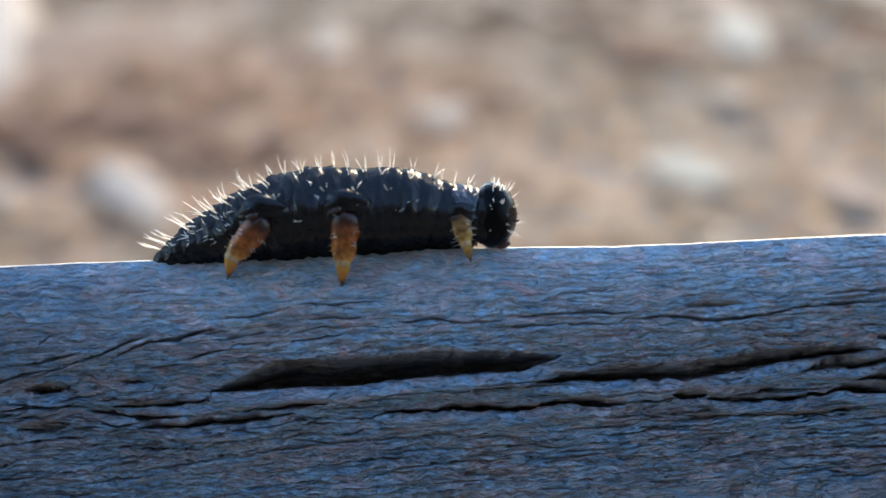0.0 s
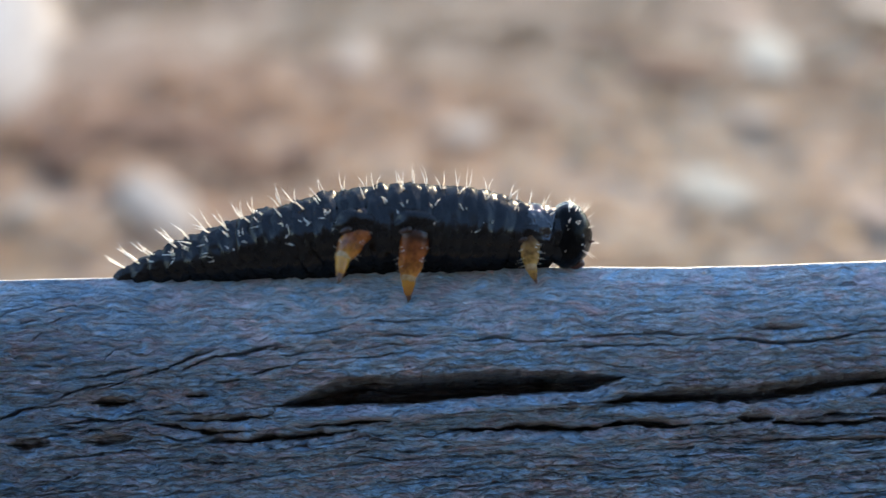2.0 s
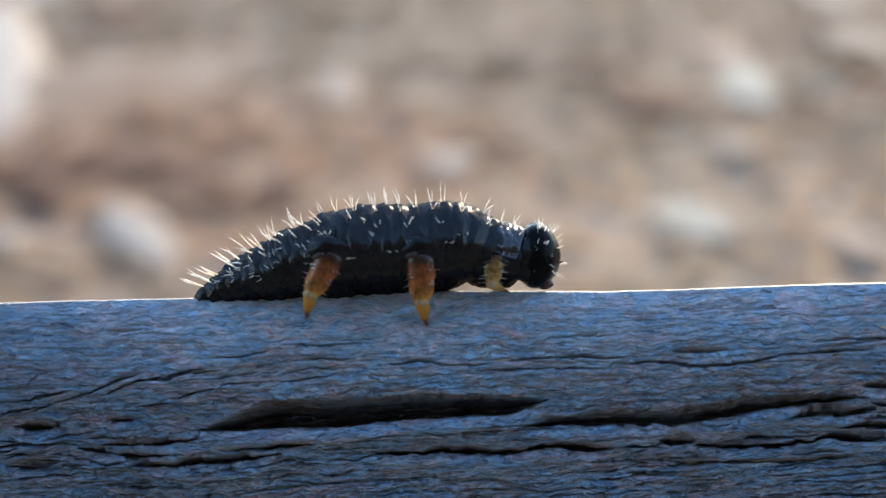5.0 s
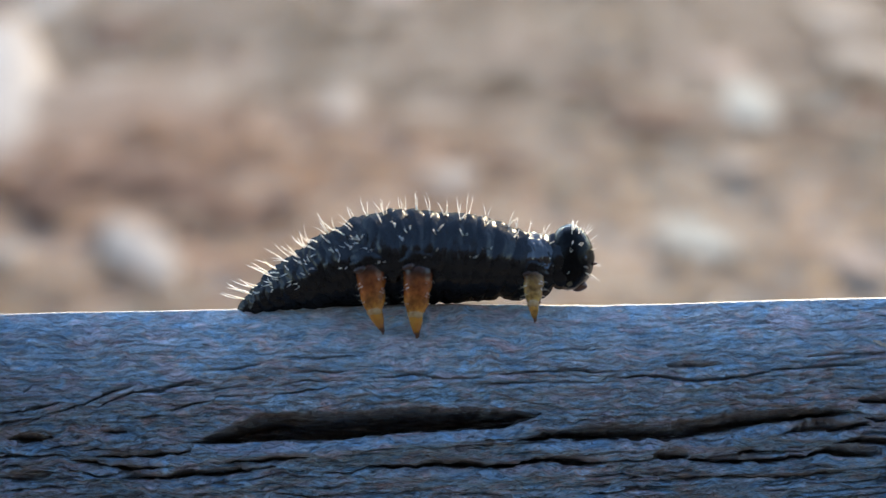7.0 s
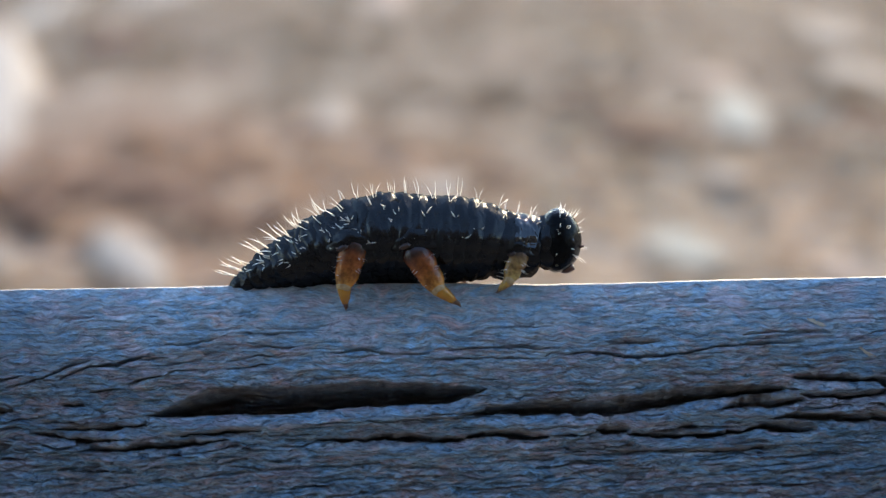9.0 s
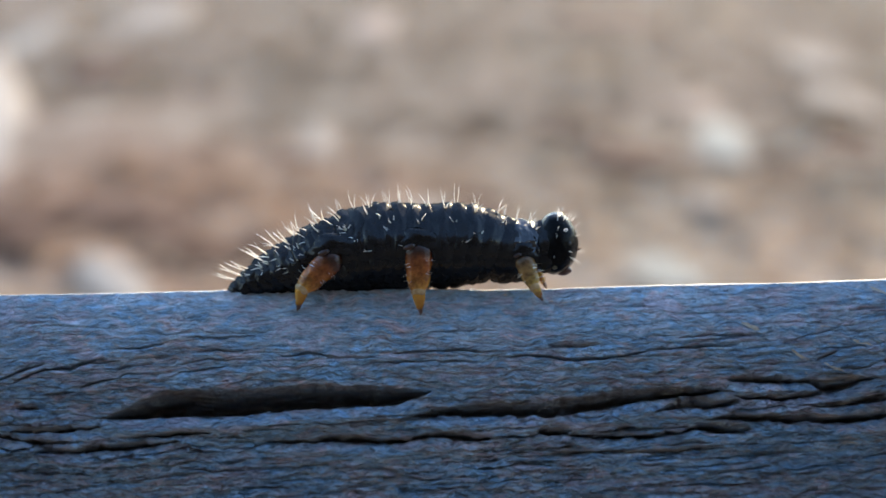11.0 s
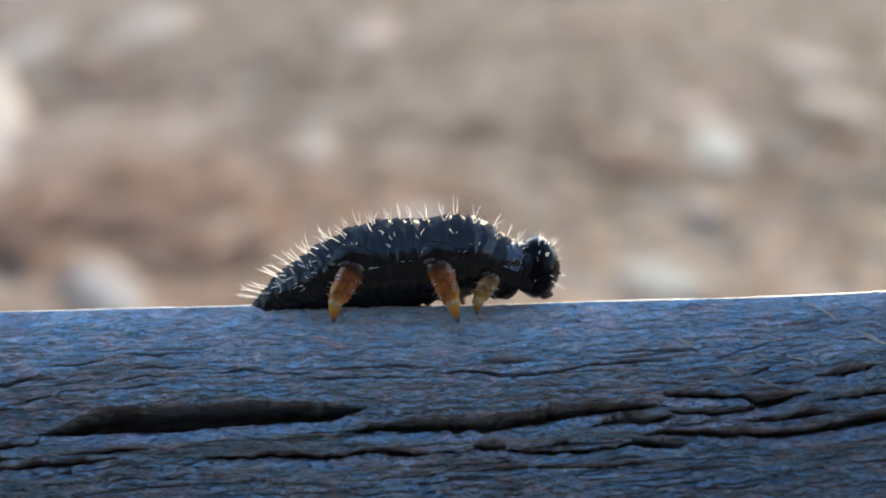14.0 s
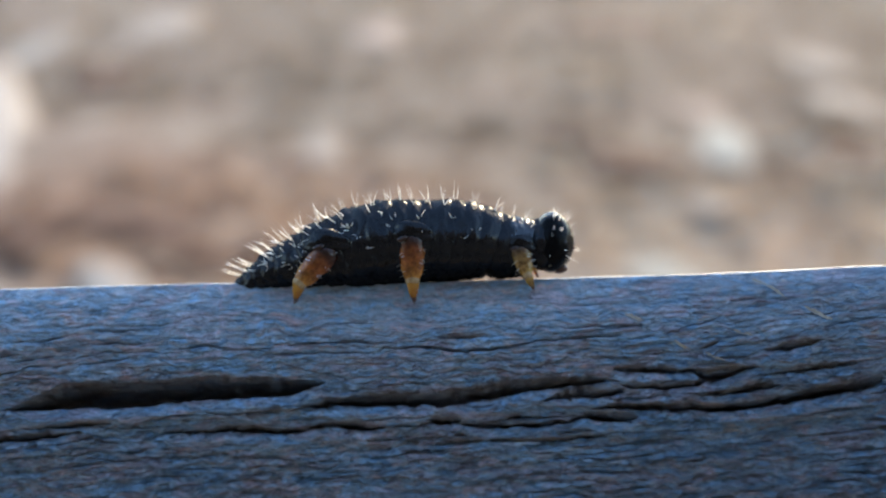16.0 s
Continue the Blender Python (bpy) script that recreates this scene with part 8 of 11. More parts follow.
    key(head, (
        (0, 0.01095, 0.0005, 0.00259, 0, 0, 0), (0.5, 0.0112, 0.0005, 0.00264, 0, 0, 0),
        (0.8, 0.01126, 0.0005, 0.00266, 0, 0, 0), (0.9, 0.01129, 0.0005, 0.00267, 0, 0, 0),
        (1, 0.01131, 0.0005, 0.00268, 0, 0, 0), (1.1, 0.01127, 0.0005, 0.00266, 0, 0, 0),
        (1.2, 0.01122, 0.0005, 0.00264, 0, 0, 0), (1.5, 0.0111, 0.0005, 0.00257, 0, 0, 0),
        (2, 0.01077, 0.0005, 0.00252, 0, 0, 0), (2.5, 0.01023, 0.0005, 0.00262, 0, 0, 0),
        (3, 0.01016, 0.0005, 0.00266, 0, 0, 0), (3.5, 0.01039, 0.0005, 0.00263, 0, 0, 0),
        (4, 0.01014, 0.0005, 0.0025, 0, 0, 0), (4.5, 0.01049, 0.0005, 0.0027, 0, 0, 0),
        (5, 0.01052, 0.0005, 0.0028, 0, 0, 0), (5.5, 0.01061, 0.0005, 0.00304, 0, 0, 0),
        (6, 0.01072, 0.0005, 0.00333, 0, 0, 0), (6.5, 0.0108, 0.0005, 0.00357, 0, 0, 0),
        (7, 0.01084, 0.0005, 0.00368, 0, 0, 0), (7.5, 0.01068, 0.0005, 0.00344, 0, 0, 0),
        (8, 0.01089, 0.0005, 0.00311, 0, 0, 0), (8.5, 0.01097, 0.0005, 0.00314, 0, 0, 0),
        (9, 0.01116, 0.0005, 0.00321, 0, 0, 0), (9.5, 0.0114, 0.0005, 0.00329, 0, 0, 0),
        (10, 0.01159, 0.0005, 0.00336, 0, 0, 0), (10.5, 0.01167, 0.0005, 0.00339, 0, 0, 0),
        (11, 0.01185, 0.0005, 0.00335, 0, 0, 0), (11.5, 0.01177, 0.0005, 0.00316, 0, 0, 0),
        (12, 0.01122, 0.0005, 0.00301, 0, 0, 0), (12.5, 0.01097, 0.0005, 0.00283, 0, 0, 0),
        (13, 0.01111, 0.0005, 0.00273, 0, 0, 0), (13.5, 0.01104, 0.0005, 0.00262, 0, 0, 0),
        (14, 0.01046, 0.0005, 0.00258, 0, 0, 0), (14.5, 0.01066, 0.0005, 0.00308, 0, 0, 0),
        (15, 0.01136, 0.0005, 0.0033, 0, 0, 0), (15.5, 0.01186, 0.0005, 0.00281, 0, 0, 0),
        (16, 0.01184, 0.0005, 0.00273, 0, 0, 0),
    ))
    key(neck, (
        (0, 0.01001, 0.0005, 0.0026, 0, 4, 0), (0.5, 0.01021, 0.0005, 0.0026, 0, 4, 0),
        (0.8, 0.01021, 0.0005, 0.00265, 0, 4, 0), (0.9, 0.01021, 0.0005, 0.00267, 0, 4, 0),
        (1, 0.01021, 0.0005, 0.00268, 0, 4, 0), (1.1, 0.01019, 0.0005, 0.00266, 0, 4, 0),
        (1.2, 0.01016, 0.0005, 0.00264, 0, 4, 0), (1.5, 0.01009, 0.0005, 0.00257, 0, 4, 0),
        (2, 0.00985, 0.0005, 0.00256, 0, 4, 0), (2.5, 0.00937, 0.0005, 0.0026, 0, 4, 0),
        (3, 0.00934, 0.0005, 0.00269, 0, 4, 0), (3.5, 0.00948, 0.0005, 0.00269, 0, 4, 0),
        (4, 0.00924, 0.0005, 0.00261, 0, 4, 0), (4.5, 0.00958, 0.0005, 0.00283, 0, 4, 0),
        (5, 0.0096, 0.0005, 0.00289, 0, 4, 0), (5.5, 0.00966, 0.0005, 0.00304, 0, 4, 0),
        (6, 0.00972, 0.0005, 0.00323, 0, 4, 0), (6.5, 0.00978, 0.0005, 0.00338, 0, 4, 0),
        (7, 0.0098, 0.0005, 0.00344, 0, 4, 0), (7.5, 0.00965, 0.0005, 0.00329, 0, 4, 0),
        (8, 0.00978, 0.0005, 0.00305, 0, 4, 0), (8.5, 0.00986, 0.0005, 0.00306, 0, 4, 0),
        (9, 0.01005, 0.0005, 0.00309, 0, 4, 0), (9.5, 0.01027, 0.0005, 0.00312, 0, 4, 0),
        (10, 0.01046, 0.0005, 0.00315, 0, 4, 0), (10.5, 0.01054, 0.0005, 0.00316, 0, 4, 0),
        (11, 0.01078, 0.0005, 0.00314, 0, 4, 0), (11.5, 0.01062, 0.0005, 0.00305, 0, 4, 0),
        (12, 0.01009, 0.0005, 0.00301, 0, 4, 0), (12.5, 0.00984, 0.0005, 0.00272, 0, 4, 0),
        (13, 0.01001, 0.0005, 0.00267, 0, 4, 0), (13.5, 0.01004, 0.0005, 0.00267, 0, 4, 0),
        (14, 0.00957, 0.0005, 0.00257, 0, 4, 0), (14.5, 0.00973, 0.0005, 0.00304, 0, 4, 0),
        (15, 0.01035, 0.0005, 0.00315, 0, 4, 0), (15.5, 0.01075, 0.0005, 0.00278, 0, 4, 0),
        (16, 0.0107, 0.0005, 0.00262, 0, 4, 0),
    ))
    key(limbs["hind"]["leg"], (
        (0, -0.0105, -0.00256, 0.00072, -4, 41.6, -2.7), (0.5, -0.01045, -0.00253, 0.00102, -3.5, 43.2, -2.4),
        (0.8, -0.01053, -0.00259, 0.00079, -5.2, 45.4, -3.7), (0.9, -0.01055, -0.0026, 0.00072, -5.8, 46, -4.2),
        (1, -0.01058, -0.00262, 0.00064, -6.4, 46.6, -4.7), (1.1, -0.0106, -0.00261, 0.00072, -6, 46.6, -4.3),
        (1.2, -0.01063, -0.00259, 0.00079, -5.4, 46.6, -4), (1.5, -0.01071, -0.00253, 0.00102, -3.9, 46.6, -2.8),
        (2, -0.00767, -0.0034, 0.00234, -36.1, 25.1, -17.2), (2.5, -0.00635, -0.00274, 0.00084, -5.9, 2.1, -0.2),
        (3, -0.00644, -0.00264, 0.00083, -4.1, 6, -0.4), (3.5, -0.00685, -0.0027, 0.0006, -5.3, 13.7, -1.3),
        (4, -0.00758, -0.00271, 0.00056, -6.1, 18.3, -1.9), (4.5, -0.00812, -0.00275, 0.00097, -7.9, 25.8, -3.5),
        (5, -0.00823, -0.00275, 0.00091, -8.1, 28.8, -3.9), (5.5, -0.0085, -0.00275, 0.00077, -8.4, 35.1, -4.9),
        (6, -0.00824, -0.00275, 0.00103, -10, 38.6, -6.3), (6.5, -0.00598, -0.00275, 0.00089, -7.6, 1.7, -0.2),
        (7, -0.00551, -0.00275, 0.00041, -6.5, -5.2, 0.6), (7.5, -0.00522, -0.00264, 0.00046, -4.2, -9.9, 0.7),
        (8, -0.00578, -0.00275, 0.00032, -6.5, -1, 0.1), (8.5, -0.00622, -0.00276, 0.00033, -6.7, 3.6, -0.4),
        (9, -0.00726, -0.00276, 0.00036, -7.3, 14.8, -1.9), (9.5, -0.00851, -0.00276, 0.00039, -8.6, 27.9, -4),
        (10, -0.00958, -0.00277, 0.00076, -12.6, 41.7, -8.4), (10.5, -0.01017, -0.00282, 0.00036, -12.4, 42.5, -8.4),
        (11, -0.01047, -0.00268, 0.0004, -8.3, 44.5, -5.8), (11.5, -0.0087, -0.00269, 0.0004, -7.1, 36.7, -4.3),
        (12, -0.00637, -0.00263, 0.00029, -4.4, 10.4, -0.8), (12.5, -0.0058, -0.00255, 0.00042, -2.6, 7.6, -0.3),
        (13, -0.00595, -0.00272, 0.00035, -6.1, 11.9, -1.3), (13.5, -0.00662, -0.0026, 0.00063, -4.1, 16, -1.1),
        (14, -0.00753, -0.00255, 0.00044, -3.1, 28, -1.5), (14.5, -0.00884, -0.00263, 0.00055, -6.5, 44.8, -4.6),
        (15, -0.00952, -0.00258, 0.00064, -4.7, 39.2, -2.9), (15.5, -0.01038, -0.00274, 0.00032, -10.1, 45.6, -7.3),
        (16, -0.01106, -0.00266, 0.00023, -7.2, 42.4, -4.9),
    ))
    key(limbs["hind"]["foot"], (
        (0, 0, 0, 0, 21, -27, 7.6), (0.5, 0, 0, 0, 18.6, -27, 7.5),
        (0.8, 0, 0, 0, 20, -31.9, 7.1), (0.9, 0, 0, 0, 20.6, -33.6, 6.9),
        (1, 0, 0, 0, 21.1, -35.3, 6.6), (1.1, 0, 0, 0, 20.6, -34.6, 6.7),
        (1.2, 0, 0, 0, 20, -34, 6.8), (1.5, 0, 0, 0, 18.5, -32.2, 7.1),
        (2, 0, 0, 0, -22.1, -24.1, -2.8), (2.5, 0, 0, 0, 22.3, -5, -1.2),
        (3, 0, 0, 0, 23.2, -5.3, 0.3), (3.5, 0, 0, 0, 24.1, -9.6, 1.9),
        (4, 0, 0, 0, 24.2, -12.3, 2.9), (4.5, 0, 0, 0, 21.5, -19.3, 2.9),
        (5, 0, 0, 0, 20.8, -16.7, 5.3), (5.5, 0, 0, 0, 19.3, -9.9, 10.7),
        (6, 0, 0, 0, 22.4, -4.3, 17.7), (6.5, 0, 0, 0, 31, -8.5, -4.1),
        (7, 0, 0, 0, 26, -7.3, -6), (7.5, 0, 0, 0, 25.9, 0.9, -4.4),
        (8, 0, 0, 0, 26.5, -4.3, -2.6), (8.5, 0, 0, 0, 26.7, -7.5, -2),
        (9, 0, 0, 0, 26.9, -15.6, -0.3), (9.5, 0, 0, 0, 26.3, -25.1, 1.8),
        (10, 0, 0, 0, 28.6, -34.9, 5.6), (10.5, 0, 0, 0, 22.8, -32, 6.4),
        (11, 0, 0, 0, 22.7, -32.6, 7.3), (11.5, 0, 0, 0, 24.5, -28.3, 4.9),
        (12, 0, 0, 0, 29.3, -10.9, -0.3), (12.5, 0, 0, 0, 29.6, -16.9, -5.3),
        (13, 0, 0, 0, 27.2, -15.1, -1.6), (13.5, 0, 0, 0, 26.3, -16.2, -0.1),
        (14, 0, 0, 0, 26.8, -21, 4.1), (14.5, 0, 0, 0, 24.1, -39.3, 3.7),
        (15, 0, 0, 0, 23.1, -29.8, 5.3), (15.5, 0, 0, 0, 23, -34.8, 6.9),
        (16, 0, 0, 0, 24.5, -28.6, 8.7),
    ))
    key(limbs["hind"]["claw"], (
        (0, 0, 0, 0, 21, -27, 7.6), (0.5, 0, 0, 0, 18.6, -27, 7.5),
        (0.8, 0, 0, 0, 20, -31.9, 7.1), (0.9, 0, 0, 0, 20.6, -33.6, 6.9),
        (1, 0, 0, 0, 21.1, -35.3, 6.6), (1.1, 0, 0, 0, 20.6, -34.6, 6.7),
        (1.2, 0, 0, 0, 20, -34, 6.8), (1.5, 0, 0, 0, 18.5, -32.2, 7.1),
        (2, 0, 0, 0, -22.1, -24.1, -2.8), (2.5, 0, 0, 0, 22.3, -5, -1.2),
        (3, 0, 0, 0, 23.2, -5.3, 0.3), (3.5, 0, 0, 0, 24.1, -9.6, 1.9),
        (4, 0, 0, 0, 24.2, -12.3, 2.9), (4.5, 0, 0, 0, 21.5, -19.3, 2.9),
        (5, 0, 0, 0, 20.8, -16.7, 5.3), (5.5, 0, 0, 0, 19.3, -9.9, 10.7),
        (6, 0, 0, 0, 22.4, -4.3, 17.7), (6.5, 0, 0, 0, 31, -8.5, -4.1),
        (7, 0, 0, 0, 26, -7.3, -6), (7.5, 0, 0, 0, 25.9, 0.9, -4.4),
        (8, 0, 0, 0, 26.5, -4.3, -2.6), (8.5, 0, 0, 0, 26.7, -7.5, -2),
        (9, 0, 0, 0, 26.9, -15.6, -0.3), (9.5, 0, 0, 0, 26.3, -25.1, 1.8),
        (10, 0, 0, 0, 28.6, -34.9, 5.6), (10.5, 0, 0, 0, 22.8, -32, 6.4),
        (11, 0, 0, 0, 22.7, -32.6, 7.3), (11.5, 0, 0, 0, 24.5, -28.3, 4.9),
        (12, 0, 0, 0, 29.3, -10.9, -0.3), (12.5, 0, 0, 0, 29.6, -16.9, -5.3),
        (13, 0, 0, 0, 27.2, -15.1, -1.6), (13.5, 0, 0, 0, 26.3, -16.2, -0.1),
        (14, 0, 0, 0, 26.8, -21, 4.1), (14.5, 0, 0, 0, 24.1, -39.3, 3.7),
        (15, 0, 0, 0, 23.1, -29.8, 5.3), (15.5, 0, 0, 0, 23, -34.8, 6.9),
        (16, 0, 0, 0, 24.5, -28.6, 8.7),
    ))
    key(limbs["hind"]["coxa"], (
        (0, -0.00779, -0.0024, 0.00376, 0, 0, 0), (0.5, -0.00778, -0.0024, 0.00386, 0, 0, 0),
        (0.8, -0.0076, -0.0024, 0.00367, 0, 0, 0), (0.9, -0.00753, -0.0024, 0.00361, 0, 0, 0),
        (1, -0.00747, -0.0024, 0.00354, 0, 0, 0), (1.1, -0.00752, -0.0024, 0.00361, 0, 0, 0),
        (1.2, -0.00757, -0.0024, 0.00367, 0, 0, 0), (1.5, -0.00771, -0.0024, 0.00385, 0, 0, 0),
        (2, -0.00659, -0.0024, 0.00392, 0, 0, 0), (2.5, -0.00623, -0.0024, 0.00414, 0, 0, 0),
        (3, -0.00608, -0.0024, 0.00418, 0, 0, 0), (3.5, -0.00603, -0.0024, 0.00392, 0, 0, 0),
        (4, -0.00655, -0.0024, 0.00363, 0, 0, 0), (4.5, -0.00674, -0.0024, 0.00379, 0, 0, 0),
        (5, -0.00664, -0.0024, 0.00376, 0, 0, 0), (5.5, -0.00641, -0.0024, 0.00369, 0, 0, 0),
        (6, -0.00613, -0.0024, 0.00361, 0, 0, 0), (6.5, -0.0059, -0.0024, 0.00354, 0, 0, 0),
        (7, -0.0058, -0.0024, 0.00351, 0, 0, 0), (7.5, -0.00582, -0.0024, 0.00385, 0, 0, 0),
        (8, -0.00583, -0.0024, 0.00343, 0, 0, 0), (8.5, -0.00602, -0.0024, 0.00338, 0, 0, 0),
        (9, -0.00648, -0.0024, 0.00327, 0, 0, 0), (9.5, -0.00703, -0.0024, 0.00314, 0, 0, 0),
        (10, -0.00749, -0.0024, 0.00303, 0, 0, 0), (10.5, -0.00768, -0.0024, 0.00298, 0, 0, 0),
        (11, -0.00772, -0.0024, 0.00316, 0, 0, 0), (11.5, -0.00654, -0.0024, 0.00326, 0, 0, 0),
        (12, -0.00582, -0.0024, 0.00333, 0, 0, 0), (12.5, -0.00536, -0.0024, 0.00375, 0, 0, 0),
        (13, -0.0053, -0.0024, 0.0034, 0, 0, 0), (13.5, -0.00581, -0.0024, 0.00345, 0, 0, 0),
        (14, -0.00589, -0.0024, 0.00352, 0, 0, 0), (14.5, -0.00606, -0.0024, 0.00332, 0, 0, 0),
        (15, -0.00722, -0.0024, 0.00345, 0, 0, 0), (15.5, -0.00747, -0.0024, 0.0031, 0, 0, 0),
        (16, -0.00845, -0.0024, 0.00305, 0, 0, 0),
    ))
    key(limbs["hind"]["leg_far"], (
        (0, -0.0099, 0.00356, 0.00072, 4, 41.6, 2.7), (0.5, -0.00985, 0.00353, 0.00102, 3.5, 43.2, 2.4),
        (0.8, -0.00993, 0.00359, 0.00079, 5.2, 45.4, 3.7), (0.9, -0.00995, 0.0036, 0.00072, 5.8, 46, 4.2),
        (1, -0.00998, 0.00362, 0.00064, 6.4, 46.6, 4.7), (1.1, -0.01, 0.00361, 0.00072, 6, 46.6, 4.3),
        (1.2, -0.01003, 0.00359, 0.00079, 5.4, 46.6, 4), (1.5, -0.01011, 0.00353, 0.00102, 3.9, 46.6, 2.8),
        (2, -0.00707, 0.0044, 0.00234, 36.1, 25.1, 17.2), (2.5, -0.00575, 0.00374, 0.00084, 5.9, 2.1, 0.2),
        (3, -0.00584, 0.00364, 0.00083, 4.1, 6, 0.4), (3.5, -0.00625, 0.0037, 0.0006, 5.3, 13.7, 1.3),
        (4, -0.00698, 0.00371, 0.00056, 6.1, 18.3, 1.9), (4.5, -0.00752, 0.00375, 0.00097, 7.9, 25.8, 3.5),
        (5, -0.00763, 0.00375, 0.00091, 8.1, 28.8, 3.9), (5.5, -0.0079, 0.00375, 0.00077, 8.4, 35.1, 4.9),
        (6, -0.00764, 0.00375, 0.00103, 10, 38.6, 6.3), (6.5, -0.00538, 0.00375, 0.00089, 7.6, 1.7, 0.2),
        (7, -0.00491, 0.00375, 0.00041, 6.5, -5.2, -0.6), (7.5, -0.00462, 0.00364, 0.00046, 4.2, -9.9, -0.7),
        (8, -0.00518, 0.00375, 0.00032, 6.5, -1, -0.1), (8.5, -0.00562, 0.00376, 0.00033, 6.7, 3.6, 0.4),
        (9, -0.00666, 0.00376, 0.00036, 7.3, 14.8, 1.9), (9.5, -0.00791, 0.00376, 0.00039, 8.6, 27.9, 4),
        (10, -0.00898, 0.00377, 0.00076, 12.6, 41.7, 8.4), (10.5, -0.00957, 0.00382, 0.00036, 12.4, 42.5, 8.4),
        (11, -0.00987, 0.00368, 0.0004, 8.3, 44.5, 5.8), (11.5, -0.0081, 0.00369, 0.0004, 7.1, 36.7, 4.3),
        (12, -0.00577, 0.00363, 0.00029, 4.4, 10.4, 0.8), (12.5, -0.0052, 0.00355, 0.00042, 2.6, 7.6, 0.3),
        (13, -0.00535, 0.00372, 0.00035, 6.1, 11.9, 1.3), (13.5, -0.00602, 0.0036, 0.00063, 4.1, 16, 1.1),
        (14, -0.00693, 0.00355, 0.00044, 3.1, 28, 1.5), (14.5, -0.00824, 0.00363, 0.00055, 6.5, 44.8, 4.6),
        (15, -0.00892, 0.00358, 0.00064, 4.7, 39.2, 2.9), (15.5, -0.00978, 0.00374, 0.00032, 10.1, 45.6, 7.3),
        (16, -0.01046, 0.00366, 0.00023, 7.2, 42.4, 4.9),
    ))
    key(limbs["hind"]["foot_far"], (
        (0, 0, 0, 0, -21, -27, -7.6), (0.5, 0, 0, 0, -18.6, -27, -7.5),
        (0.8, 0, 0, 0, -20, -31.9, -7.1), (0.9, 0, 0, 0, -20.6, -33.6, -6.9),
        (1, 0, 0, 0, -21.1, -35.3, -6.6), (1.1, 0, 0, 0, -20.6, -34.6, -6.7),
        (1.2, 0, 0, 0, -20, -34, -6.8), (1.5, 0, 0, 0, -18.5, -32.2, -7.1),
        (2, 0, 0, 0, 22.1, -24.1, 2.8), (2.5, 0, 0, 0, -22.3, -5, 1.2),
        (3, 0, 0, 0, -23.2, -5.3, -0.3), (3.5, 0, 0, 0, -24.1, -9.6, -1.9),
        (4, 0, 0, 0, -24.2, -12.3, -2.9), (4.5, 0, 0, 0, -21.5, -19.3, -2.9),
        (5, 0, 0, 0, -20.8, -16.7, -5.3), (5.5, 0, 0, 0, -19.3, -9.9, -10.7),
        (6, 0, 0, 0, -22.4, -4.3, -17.7), (6.5, 0, 0, 0, -31, -8.5, 4.1),
        (7, 0, 0, 0, -26, -7.3, 6), (7.5, 0, 0, 0, -25.9, 0.9, 4.4),
        (8, 0, 0, 0, -26.5, -4.3, 2.6), (8.5, 0, 0, 0, -26.7, -7.5, 2),
        (9, 0, 0, 0, -26.9, -15.6, 0.3), (9.5, 0, 0, 0, -26.3, -25.1, -1.8),
        (10, 0, 0, 0, -28.6, -34.9, -5.6), (10.5, 0, 0, 0, -22.8, -32, -6.4),
        (11, 0, 0, 0, -22.7, -32.6, -7.3), (11.5, 0, 0, 0, -24.5, -28.3, -4.9),
        (12, 0, 0, 0, -29.3, -10.9, 0.3), (12.5, 0, 0, 0, -29.6, -16.9, 5.3),
        (13, 0, 0, 0, -27.2, -15.1, 1.6), (13.5, 0, 0, 0, -26.3, -16.2, 0.1),
        (14, 0, 0, 0, -26.8, -21, -4.1), (14.5, 0, 0, 0, -24.1, -39.3, -3.7),
        (15, 0, 0, 0, -23.1, -29.8, -5.3), (15.5, 0, 0, 0, -23, -34.8, -6.9),
        (16, 0, 0, 0, -24.5, -28.6, -8.7),
    ))
